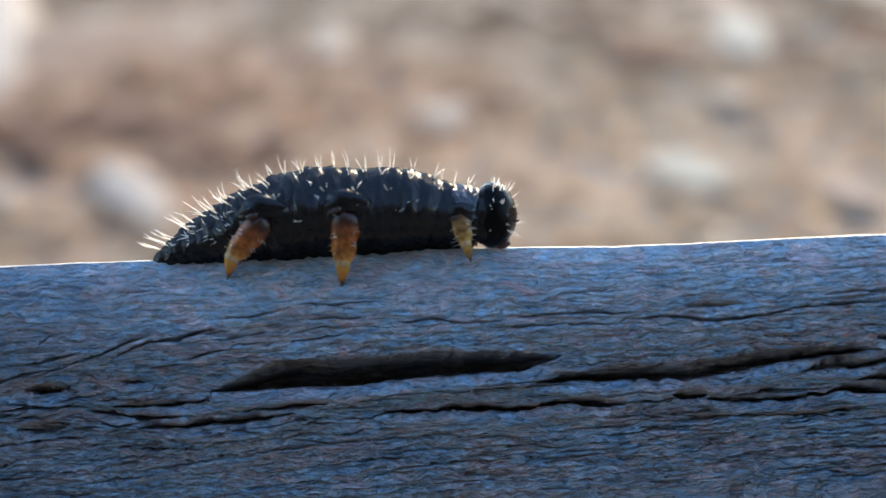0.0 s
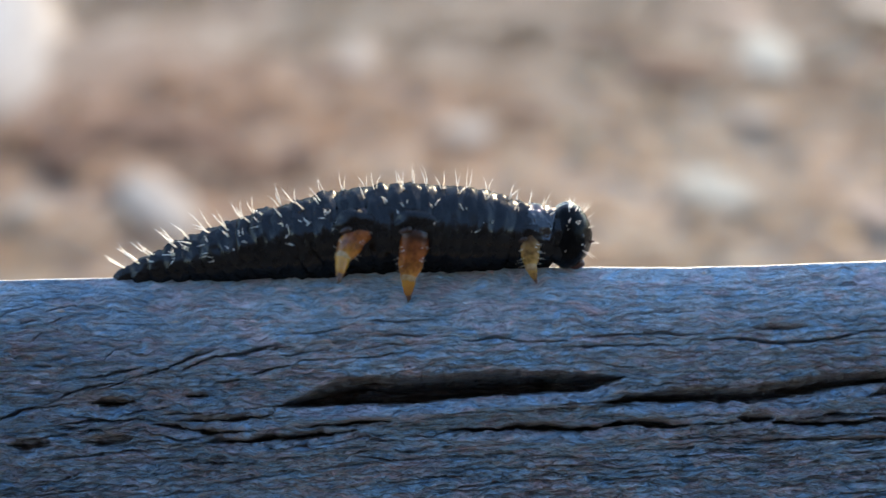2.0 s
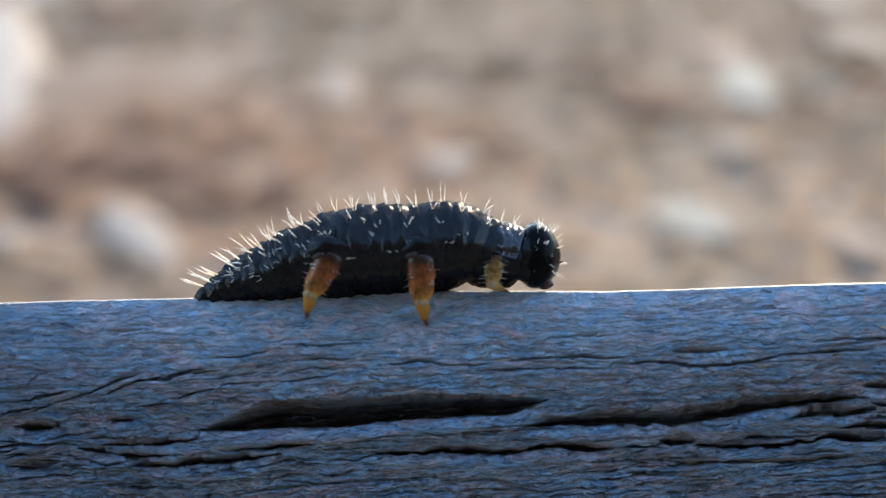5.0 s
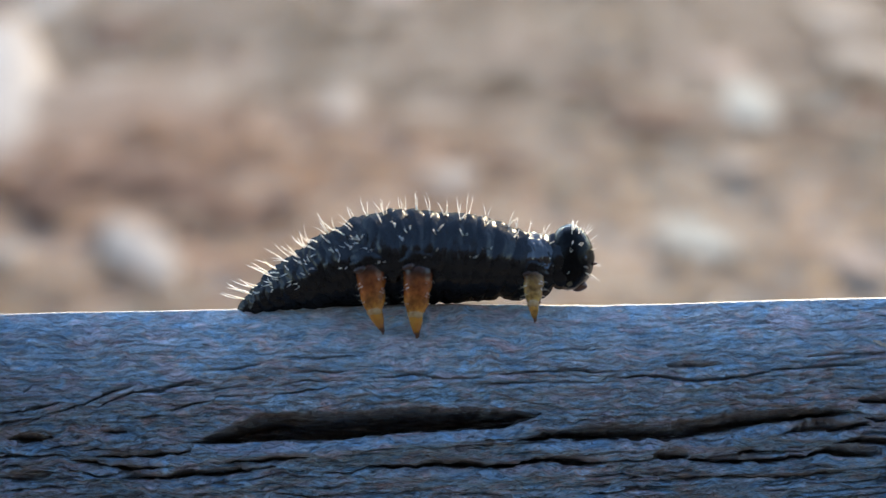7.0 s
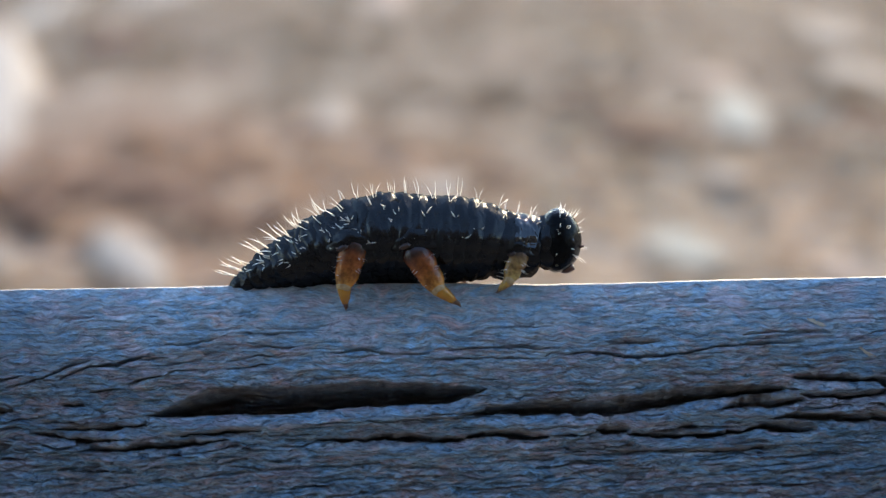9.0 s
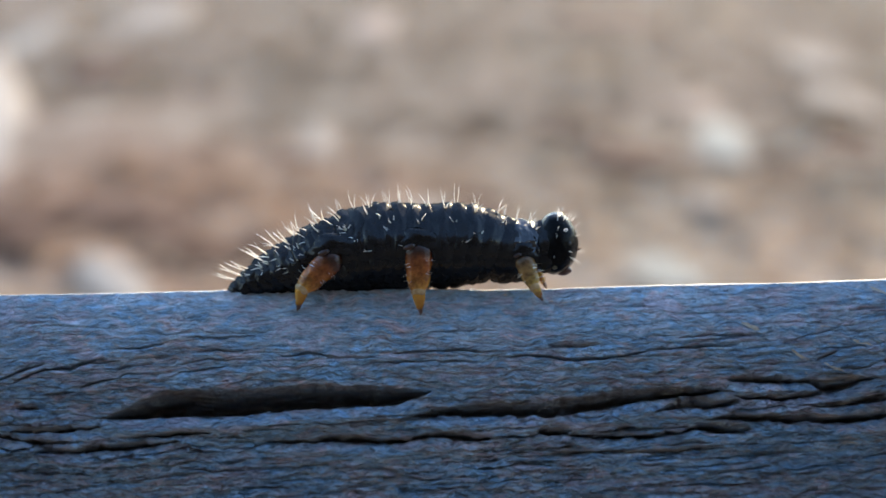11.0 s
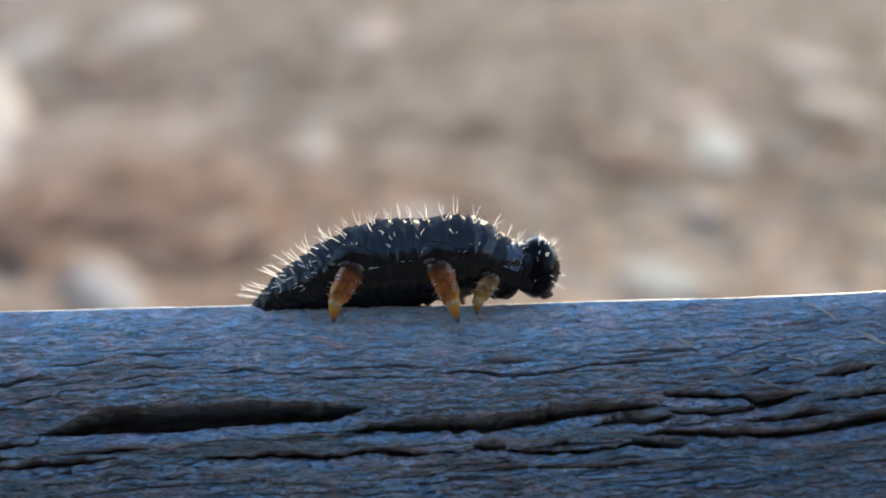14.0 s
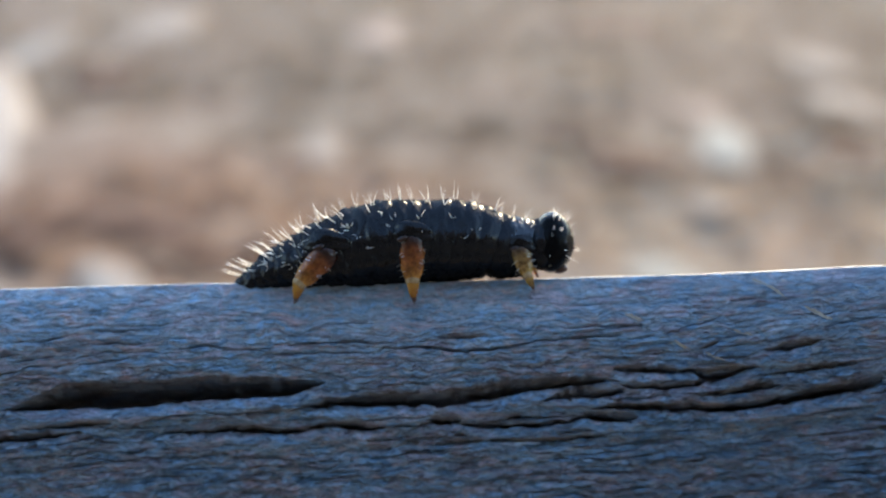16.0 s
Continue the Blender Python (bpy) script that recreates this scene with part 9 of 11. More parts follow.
    key(limbs["hind"]["claw_far"], (
        (0, 0, 0, 0, -21, -27, -7.6), (0.5, 0, 0, 0, -18.6, -27, -7.5),
        (0.8, 0, 0, 0, -20, -31.9, -7.1), (0.9, 0, 0, 0, -20.6, -33.6, -6.9),
        (1, 0, 0, 0, -21.1, -35.3, -6.6), (1.1, 0, 0, 0, -20.6, -34.6, -6.7),
        (1.2, 0, 0, 0, -20, -34, -6.8), (1.5, 0, 0, 0, -18.5, -32.2, -7.1),
        (2, 0, 0, 0, 22.1, -24.1, 2.8), (2.5, 0, 0, 0, -22.3, -5, 1.2),
        (3, 0, 0, 0, -23.2, -5.3, -0.3), (3.5, 0, 0, 0, -24.1, -9.6, -1.9),
        (4, 0, 0, 0, -24.2, -12.3, -2.9), (4.5, 0, 0, 0, -21.5, -19.3, -2.9),
        (5, 0, 0, 0, -20.8, -16.7, -5.3), (5.5, 0, 0, 0, -19.3, -9.9, -10.7),
        (6, 0, 0, 0, -22.4, -4.3, -17.7), (6.5, 0, 0, 0, -31, -8.5, 4.1),
        (7, 0, 0, 0, -26, -7.3, 6), (7.5, 0, 0, 0, -25.9, 0.9, 4.4),
        (8, 0, 0, 0, -26.5, -4.3, 2.6), (8.5, 0, 0, 0, -26.7, -7.5, 2),
        (9, 0, 0, 0, -26.9, -15.6, 0.3), (9.5, 0, 0, 0, -26.3, -25.1, -1.8),
        (10, 0, 0, 0, -28.6, -34.9, -5.6), (10.5, 0, 0, 0, -22.8, -32, -6.4),
        (11, 0, 0, 0, -22.7, -32.6, -7.3), (11.5, 0, 0, 0, -24.5, -28.3, -4.9),
        (12, 0, 0, 0, -29.3, -10.9, 0.3), (12.5, 0, 0, 0, -29.6, -16.9, 5.3),
        (13, 0, 0, 0, -27.2, -15.1, 1.6), (13.5, 0, 0, 0, -26.3, -16.2, 0.1),
        (14, 0, 0, 0, -26.8, -21, -4.1), (14.5, 0, 0, 0, -24.1, -39.3, -3.7),
        (15, 0, 0, 0, -23.1, -29.8, -5.3), (15.5, 0, 0, 0, -23, -34.8, -6.9),
        (16, 0, 0, 0, -24.5, -28.6, -8.7),
    ))
    key(limbs["hind"]["coxa_far"], (
        (0, -0.00719, 0.0034, 0.00376, 0, 0, 0), (0.5, -0.00718, 0.0034, 0.00386, 0, 0, 0),
        (0.8, -0.007, 0.0034, 0.00367, 0, 0, 0), (0.9, -0.00693, 0.0034, 0.00361, 0, 0, 0),
        (1, -0.00687, 0.0034, 0.00354, 0, 0, 0), (1.1, -0.00692, 0.0034, 0.00361, 0, 0, 0),
        (1.2, -0.00697, 0.0034, 0.00367, 0, 0, 0), (1.5, -0.00711, 0.0034, 0.00385, 0, 0, 0),
        (2, -0.00599, 0.0034, 0.00392, 0, 0, 0), (2.5, -0.00563, 0.0034, 0.00414, 0, 0, 0),
        (3, -0.00548, 0.0034, 0.00418, 0, 0, 0), (3.5, -0.00543, 0.0034, 0.00392, 0, 0, 0),
        (4, -0.00595, 0.0034, 0.00363, 0, 0, 0), (4.5, -0.00614, 0.0034, 0.00379, 0, 0, 0),
        (5, -0.00604, 0.0034, 0.00376, 0, 0, 0), (5.5, -0.00581, 0.0034, 0.00369, 0, 0, 0),
        (6, -0.00553, 0.0034, 0.00361, 0, 0, 0), (6.5, -0.0053, 0.0034, 0.00354, 0, 0, 0),
        (7, -0.0052, 0.0034, 0.00351, 0, 0, 0), (7.5, -0.00522, 0.0034, 0.00385, 0, 0, 0),
        (8, -0.00523, 0.0034, 0.00343, 0, 0, 0), (8.5, -0.00542, 0.0034, 0.00338, 0, 0, 0),
        (9, -0.00588, 0.0034, 0.00327, 0, 0, 0), (9.5, -0.00643, 0.0034, 0.00314, 0, 0, 0),
        (10, -0.00689, 0.0034, 0.00303, 0, 0, 0), (10.5, -0.00708, 0.0034, 0.00298, 0, 0, 0),
        (11, -0.00712, 0.0034, 0.00316, 0, 0, 0), (11.5, -0.00594, 0.0034, 0.00326, 0, 0, 0),
        (12, -0.00522, 0.0034, 0.00333, 0, 0, 0), (12.5, -0.00476, 0.0034, 0.00375, 0, 0, 0),
        (13, -0.0047, 0.0034, 0.0034, 0, 0, 0), (13.5, -0.00521, 0.0034, 0.00345, 0, 0, 0),
        (14, -0.00529, 0.0034, 0.00352, 0, 0, 0), (14.5, -0.00546, 0.0034, 0.00332, 0, 0, 0),
        (15, -0.00662, 0.0034, 0.00345, 0, 0, 0), (15.5, -0.00687, 0.0034, 0.0031, 0, 0, 0),
        (16, -0.00785, 0.0034, 0.00305, 0, 0, 0),
    ))
    key(limbs["mid"]["leg"], (
        (0, -0.00157, -0.00284, 2e-05, -6.3, 6, -0.7), (0.5, -0.00167, -0.00278, 0.00041, -6.3, 10.8, -1.2),
        (0.8, -0.00168, -0.00279, 0.00038, -6.2, 10.3, -1.1), (0.9, -0.00169, -0.0028, 0.00038, -6.2, 10.1, -1.1),
        (1, -0.00169, -0.0028, 0.00037, -6.2, 10, -1.1), (1.1, -0.0017, -0.0028, 0.00043, -6.2, 10.5, -1.1),
        (1.2, -0.0017, -0.00279, 0.00049, -6.3, 10.9, -1.2), (1.5, -0.00171, -0.00278, 0.00067, -6.3, 12.5, -1.4),
        (2, -0.00253, -0.00282, 0.00032, -6.9, 10.9, -1.3), (2.5, -0.00326, -0.00282, 0.00056, -7.2, 17.2, -2.1),
        (3, -0.00383, -0.00272, 0.00056, -6, 22.4, -2.3), (3.5, -0.00238, -0.00239, 0.00063, 0.3, 22.9, 0.1),
        (4, 0.0012, -0.00279, 0.0004, -6.7, -0.3, 0), (4.5, 0.0011, -0.00288, 0.0001, -7.7, -0.2, 0),
        (5, 0.00075, -0.00288, 0.0001, -7.7, 0.5, -0.1), (5.5, -6e-05, -0.00288, 0.0007, -9.3, 1.7, -0.3),
        (6, -0.001, -0.00289, 0.00012, -7.9, 2.3, -0.3), (6.5, -0.00185, -0.00289, 0.00014, -7.9, 4.1, -0.6),
        (7, -0.0022, -0.00289, 0.00015, -7.9, 4.8, -0.7), (7.5, -0.00259, -0.00285, 0.00034, -8.2, 11.6, -1.7),
        (8, -0.00292, -0.00295, 9e-05, -10.9, 17.5, -3.3), (8.5, -0.00104, -0.00295, 0.00069, -12.9, -15, 3.4),
        (9, 0.00068, -0.00294, 8e-05, -11, -30.3, 5.6), (9.5, 0.00034, -0.00294, 7e-05, -9.3, -17.1, 2.8),
        (10, 7e-05, -0.00294, 6e-05, -8.5, -5.7, 0.8), (10.5, -5e-05, -0.00294, 6e-05, -8.3, -1, 0.1),
        (11, -0.00046, -0.00284, 9e-05, -7.1, 0.7, -0.1), (11.5, -0.001, -0.00296, -0.00024, -8.1, -2.8, 0.4),
        (12, -0.00222, -0.00285, 0.00032, -8.6, 9.9, -1.5), (12.5, -0.00326, -0.00287, -3e-05, -7.9, 12.8, -1.8),
        (13, -0.00338, -0.00293, 0.00013, -9.9, 21, -3.6), (13.5, 0.00052, -0.00263, 3e-05, -3.7, -6.8, 0.4),
        (14, 0.00264, -0.0026, 0.00034, -3.6, -19.5, 1.2), (14.5, 0.00164, -0.00272, 0.00064, -5.6, -9.9, 1),
        (15, 0.00063, -0.00276, 0.00026, -5.8, -1.5, 0.1), (15.5, -0.00032, -0.00279, 0.00046, -6.3, 0.8, -0.1),
        (16, -0.001, -0.00278, 0.00035, -6.5, -0.5, 0.1),
    ))
    key(limbs["mid"]["foot"], (
        (0, 0, 0, 0, 26, 0.3, 3.1), (0.5, 0, 0, 0, 24.4, -9.5, 0.6),
        (0.8, 0, 0, 0, 24.2, -7.9, 1.1), (0.9, 0, 0, 0, 24.1, -7.4, 1.3),
        (1, 0, 0, 0, 24.1, -6.9, 1.4), (1.1, 0, 0, 0, 23.7, -7.5, 1.3),
        (1.2, 0, 0, 0, 23.4, -8.1, 1.3), (1.5, 0, 0, 0, 22.6, -10.1, 1.1),
        (2, 0, 0, 0, 24.6, -8.7, 1.1), (2.5, 0, 0, 0, 22.3, -8.9, 3.6),
        (3, 0, 0, 0, 23.4, -14.4, 3.8), (3.5, 0, 0, 0, 27.6, -12.7, 5.8),
        (4, 0, 0, 0, 25.3, -9.9, -4.8), (4.5, 0, 0, 0, 25.9, -7.3, -3.6),
        (5, 0, 0, 0, 25.8, -7, -3.1), (5.5, 0, 0, 0, 33.4, -8.2, -4.2),
        (6, 0, 0, 0, 25.2, -6.4, -1.9), (6.5, 0, 0, 0, 25, -5.8, -0.8),
        (7, 0, 0, 0, 25, -5.5, -0.3), (7.5, 0, 0, 0, 24.8, -10.2, 0.7),
        (8, 0, 0, 0, 25.3, -11, 3.4), (8.5, 0, 0, 0, 33.8, -15.7, -20.3),
        (9, 0, 0, 0, 22.2, -11.9, -18.5), (9.5, 0, 0, 0, 24.2, -9.9, -12.3),
        (10, 0, 0, 0, 24.5, -3.4, -4.2), (10.5, 0, 0, 0, 24.4, 0.5, -0.2),
        (11, 0, 0, 0, 26.6, -3.5, -1.4), (11.5, 0, 0, 0, 26, 1.7, -0.5),
        (12, 0, 0, 0, 25.7, -8.1, 0.9), (12.5, 0, 0, 0, 26.5, -10.4, 1.3),
        (13, 0, 0, 0, 24.4, -13.6, 3.7), (13.5, 0, 0, 0, 31.9, -2, -5.5),
        (14, 0, 0, 0, 27.1, 9.2, -5.6), (14.5, 0, 0, 0, 23.7, 5.9, -1.8),
        (15, 0, 0, 0, 26, -4.1, -2.7), (15.5, 0, 0, 0, 24, -2, -0.5),
        (16, 0, 0, 0, 25.5, -0.3, -0.4),
    ))
    key(limbs["mid"]["claw"], (
        (0, 0, 0, 0, 26, 0.3, 3.1), (0.5, 0, 0, 0, 24.4, -9.5, 0.6),
        (0.8, 0, 0, 0, 24.2, -7.9, 1.1), (0.9, 0, 0, 0, 24.1, -7.4, 1.3),
        (1, 0, 0, 0, 24.1, -6.9, 1.4), (1.1, 0, 0, 0, 23.7, -7.5, 1.3),
        (1.2, 0, 0, 0, 23.4, -8.1, 1.3), (1.5, 0, 0, 0, 22.6, -10.1, 1.1),
        (2, 0, 0, 0, 24.6, -8.7, 1.1), (2.5, 0, 0, 0, 22.3, -8.9, 3.6),
        (3, 0, 0, 0, 23.4, -14.4, 3.8), (3.5, 0, 0, 0, 27.6, -12.7, 5.8),
        (4, 0, 0, 0, 25.3, -9.9, -4.8), (4.5, 0, 0, 0, 25.9, -7.3, -3.6),
        (5, 0, 0, 0, 25.8, -7, -3.1), (5.5, 0, 0, 0, 33.4, -8.2, -4.2),
        (6, 0, 0, 0, 25.2, -6.4, -1.9), (6.5, 0, 0, 0, 25, -5.8, -0.8),
        (7, 0, 0, 0, 25, -5.5, -0.3), (7.5, 0, 0, 0, 24.8, -10.2, 0.7),
        (8, 0, 0, 0, 25.3, -11, 3.4), (8.5, 0, 0, 0, 33.8, -15.7, -20.3),
        (9, 0, 0, 0, 22.2, -11.9, -18.5), (9.5, 0, 0, 0, 24.2, -9.9, -12.3),
        (10, 0, 0, 0, 24.5, -3.4, -4.2), (10.5, 0, 0, 0, 24.4, 0.5, -0.2),
        (11, 0, 0, 0, 26.6, -3.5, -1.4), (11.5, 0, 0, 0, 26, 1.7, -0.5),
        (12, 0, 0, 0, 25.7, -8.1, 0.9), (12.5, 0, 0, 0, 26.5, -10.4, 1.3),
        (13, 0, 0, 0, 24.4, -13.6, 3.7), (13.5, 0, 0, 0, 31.9, -2, -5.5),
        (14, 0, 0, 0, 27.1, 9.2, -5.6), (14.5, 0, 0, 0, 23.7, 5.9, -1.8),
        (15, 0, 0, 0, 26, -4.1, -2.7), (15.5, 0, 0, 0, 24, -2, -0.5),
        (16, 0, 0, 0, 25.5, -0.3, -0.4),
    ))
    key(limbs["mid"]["coxa"], (
        (0, -0.00115, -0.0024, 0.004, 0, 0, 0), (0.5, -0.00099, -0.0024, 0.00393, 0, 0, 0),
        (0.8, -0.00101, -0.0024, 0.00404, 0, 0, 0), (0.9, -0.00102, -0.0024, 0.00408, 0, 0, 0),
        (1, -0.00102, -0.0024, 0.00412, 0, 0, 0), (1.1, -0.001, -0.0024, 0.00413, 0, 0, 0),
        (1.2, -0.00098, -0.0024, 0.00414, 0, 0, 0), (1.5, -0.00093, -0.0024, 0.00418, 0, 0, 0),
        (2, -0.00185, -0.0024, 0.00382, 0, 0, 0), (2.5, -0.00216, -0.0024, 0.00406, 0, 0, 0),
        (3, -0.00246, -0.0024, 0.00387, 0, 0, 0), (3.5, -0.00104, -0.0024, 0.00381, 0, 0, 0),
        (4, 0.00118, -0.0024, 0.00371, 0, 0, 0), (4.5, 0.00109, -0.0024, 0.00362, 0, 0, 0),
        (5, 0.00078, -0.0024, 0.00363, 0, 0, 0), (5.5, 4e-05, -0.0024, 0.00364, 0, 0, 0),
        (6, -0.00085, -0.0024, 0.00366, 0, 0, 0), (6.5, -0.00159, -0.0024, 0.00367, 0, 0, 0),
        (7, -0.0019, -0.0024, 0.00368, 0, 0, 0), (7.5, -0.00192, -0.0024, 0.00353, 0, 0, 0),
        (8, -0.00193, -0.0024, 0.00311, 0, 0, 0), (8.5, -0.00174, -0.0024, 0.00318, 0, 0, 0),
        (9, -0.00129, -0.0024, 0.00335, 0, 0, 0), (9.5, -0.00075, -0.0024, 0.00354, 0, 0, 0),
        (10, -0.0003, -0.0024, 0.00371, 0, 0, 0), (10.5, -0.00011, -0.0024, 0.00378, 0, 0, 0),
        (11, -0.00041, -0.0024, 0.00359, 0, 0, 0), (11.5, -0.0012, -0.0024, 0.00372, 0, 0, 0),
        (12, -0.00169, -0.0024, 0.00329, 0, 0, 0), (12.5, -0.00245, -0.0024, 0.00345, 0, 0, 0),
        (13, -0.00211, -0.0024, 0.00337, 0, 0, 0), (13.5, 9e-05, -0.0024, 0.00363, 0, 0, 0),
        (14, 0.00144, -0.0024, 0.0037, 0, 0, 0), (14.5, 0.00106, -0.0024, 0.00395, 0, 0, 0),
        (15, 0.00054, -0.0024, 0.00384, 0, 0, 0), (15.5, -0.00026, -0.0024, 0.00403, 0, 0, 0),
        (16, -0.00103, -0.0024, 0.0037, 0, 0, 0),
    ))
    key(limbs["mid"]["leg_far"], (
        (0, -0.00097, 0.00384, 2e-05, 6.3, 6, 0.7), (0.5, -0.00107, 0.00378, 0.00041, 6.3, 10.8, 1.2),
        (0.8, -0.00108, 0.00379, 0.00038, 6.2, 10.3, 1.1), (0.9, -0.00109, 0.0038, 0.00038, 6.2, 10.1, 1.1),
        (1, -0.00109, 0.0038, 0.00037, 6.2, 10, 1.1), (1.1, -0.0011, 0.0038, 0.00043, 6.2, 10.5, 1.1),
        (1.2, -0.0011, 0.00379, 0.00049, 6.3, 10.9, 1.2), (1.5, -0.00111, 0.00378, 0.00067, 6.3, 12.5, 1.4),
        (2, -0.00193, 0.00382, 0.00032, 6.9, 10.9, 1.3), (2.5, -0.00266, 0.00382, 0.00056, 7.2, 17.2, 2.1),
        (3, -0.00323, 0.00372, 0.00056, 6, 22.4, 2.3), (3.5, -0.00178, 0.00339, 0.00063, -0.3, 22.9, -0.1),
        (4, 0.0018, 0.00379, 0.0004, 6.7, -0.3, -0), (4.5, 0.0017, 0.00388, 0.0001, 7.7, -0.2, -0),
        (5, 0.00135, 0.00388, 0.0001, 7.7, 0.5, 0.1), (5.5, 0.00054, 0.00388, 0.0007, 9.3, 1.7, 0.3),
        (6, -0.0004, 0.00389, 0.00012, 7.9, 2.3, 0.3), (6.5, -0.00125, 0.00389, 0.00014, 7.9, 4.1, 0.6),
        (7, -0.0016, 0.00389, 0.00015, 7.9, 4.8, 0.7), (7.5, -0.00199, 0.00385, 0.00034, 8.2, 11.6, 1.7),
        (8, -0.00232, 0.00395, 9e-05, 10.9, 17.5, 3.3), (8.5, -0.00044, 0.00395, 0.00069, 12.9, -15, -3.4),
        (9, 0.00128, 0.00394, 8e-05, 11, -30.3, -5.6), (9.5, 0.00094, 0.00394, 7e-05, 9.3, -17.1, -2.8),
        (10, 0.00067, 0.00394, 6e-05, 8.5, -5.7, -0.8), (10.5, 0.00055, 0.00394, 6e-05, 8.3, -1, -0.1),
        (11, 0.00014, 0.00384, 9e-05, 7.1, 0.7, 0.1), (11.5, -0.0004, 0.00396, -0.00024, 8.1, -2.8, -0.4),
        (12, -0.00162, 0.00385, 0.00032, 8.6, 9.9, 1.5), (12.5, -0.00266, 0.00387, -3e-05, 7.9, 12.8, 1.8),
        (13, -0.00278, 0.00393, 0.00013, 9.9, 21, 3.6), (13.5, 0.00112, 0.00363, 3e-05, 3.7, -6.8, -0.4),
        (14, 0.00324, 0.0036, 0.00034, 3.6, -19.5, -1.2), (14.5, 0.00224, 0.00372, 0.00064, 5.6, -9.9, -1),
        (15, 0.00123, 0.00376, 0.00026, 5.8, -1.5, -0.1), (15.5, 0.00028, 0.00379, 0.00046, 6.3, 0.8, 0.1),
        (16, -0.0004, 0.00378, 0.00035, 6.5, -0.5, -0.1),
    ))
    key(limbs["mid"]["foot_far"], (
        (0, 0, 0, 0, -26, 0.3, -3.1), (0.5, 0, 0, 0, -24.4, -9.5, -0.6),
        (0.8, 0, 0, 0, -24.2, -7.9, -1.1), (0.9, 0, 0, 0, -24.1, -7.4, -1.3),
        (1, 0, 0, 0, -24.1, -6.9, -1.4), (1.1, 0, 0, 0, -23.7, -7.5, -1.3),
        (1.2, 0, 0, 0, -23.4, -8.1, -1.3), (1.5, 0, 0, 0, -22.6, -10.1, -1.1),
        (2, 0, 0, 0, -24.6, -8.7, -1.1), (2.5, 0, 0, 0, -22.3, -8.9, -3.6),
        (3, 0, 0, 0, -23.4, -14.4, -3.8), (3.5, 0, 0, 0, -27.6, -12.7, -5.8),
        (4, 0, 0, 0, -25.3, -9.9, 4.8), (4.5, 0, 0, 0, -25.9, -7.3, 3.6),
        (5, 0, 0, 0, -25.8, -7, 3.1), (5.5, 0, 0, 0, -33.4, -8.2, 4.2),
        (6, 0, 0, 0, -25.2, -6.4, 1.9), (6.5, 0, 0, 0, -25, -5.8, 0.8),
        (7, 0, 0, 0, -25, -5.5, 0.3), (7.5, 0, 0, 0, -24.8, -10.2, -0.7),
        (8, 0, 0, 0, -25.3, -11, -3.4), (8.5, 0, 0, 0, -33.8, -15.7, 20.3),
        (9, 0, 0, 0, -22.2, -11.9, 18.5), (9.5, 0, 0, 0, -24.2, -9.9, 12.3),
        (10, 0, 0, 0, -24.5, -3.4, 4.2), (10.5, 0, 0, 0, -24.4, 0.5, 0.2),
        (11, 0, 0, 0, -26.6, -3.5, 1.4), (11.5, 0, 0, 0, -26, 1.7, 0.5),
        (12, 0, 0, 0, -25.7, -8.1, -0.9), (12.5, 0, 0, 0, -26.5, -10.4, -1.3),
        (13, 0, 0, 0, -24.4, -13.6, -3.7), (13.5, 0, 0, 0, -31.9, -2, 5.5),
        (14, 0, 0, 0, -27.1, 9.2, 5.6), (14.5, 0, 0, 0, -23.7, 5.9, 1.8),
        (15, 0, 0, 0, -26, -4.1, 2.7), (15.5, 0, 0, 0, -24, -2, 0.5),
        (16, 0, 0, 0, -25.5, -0.3, 0.4),
    ))
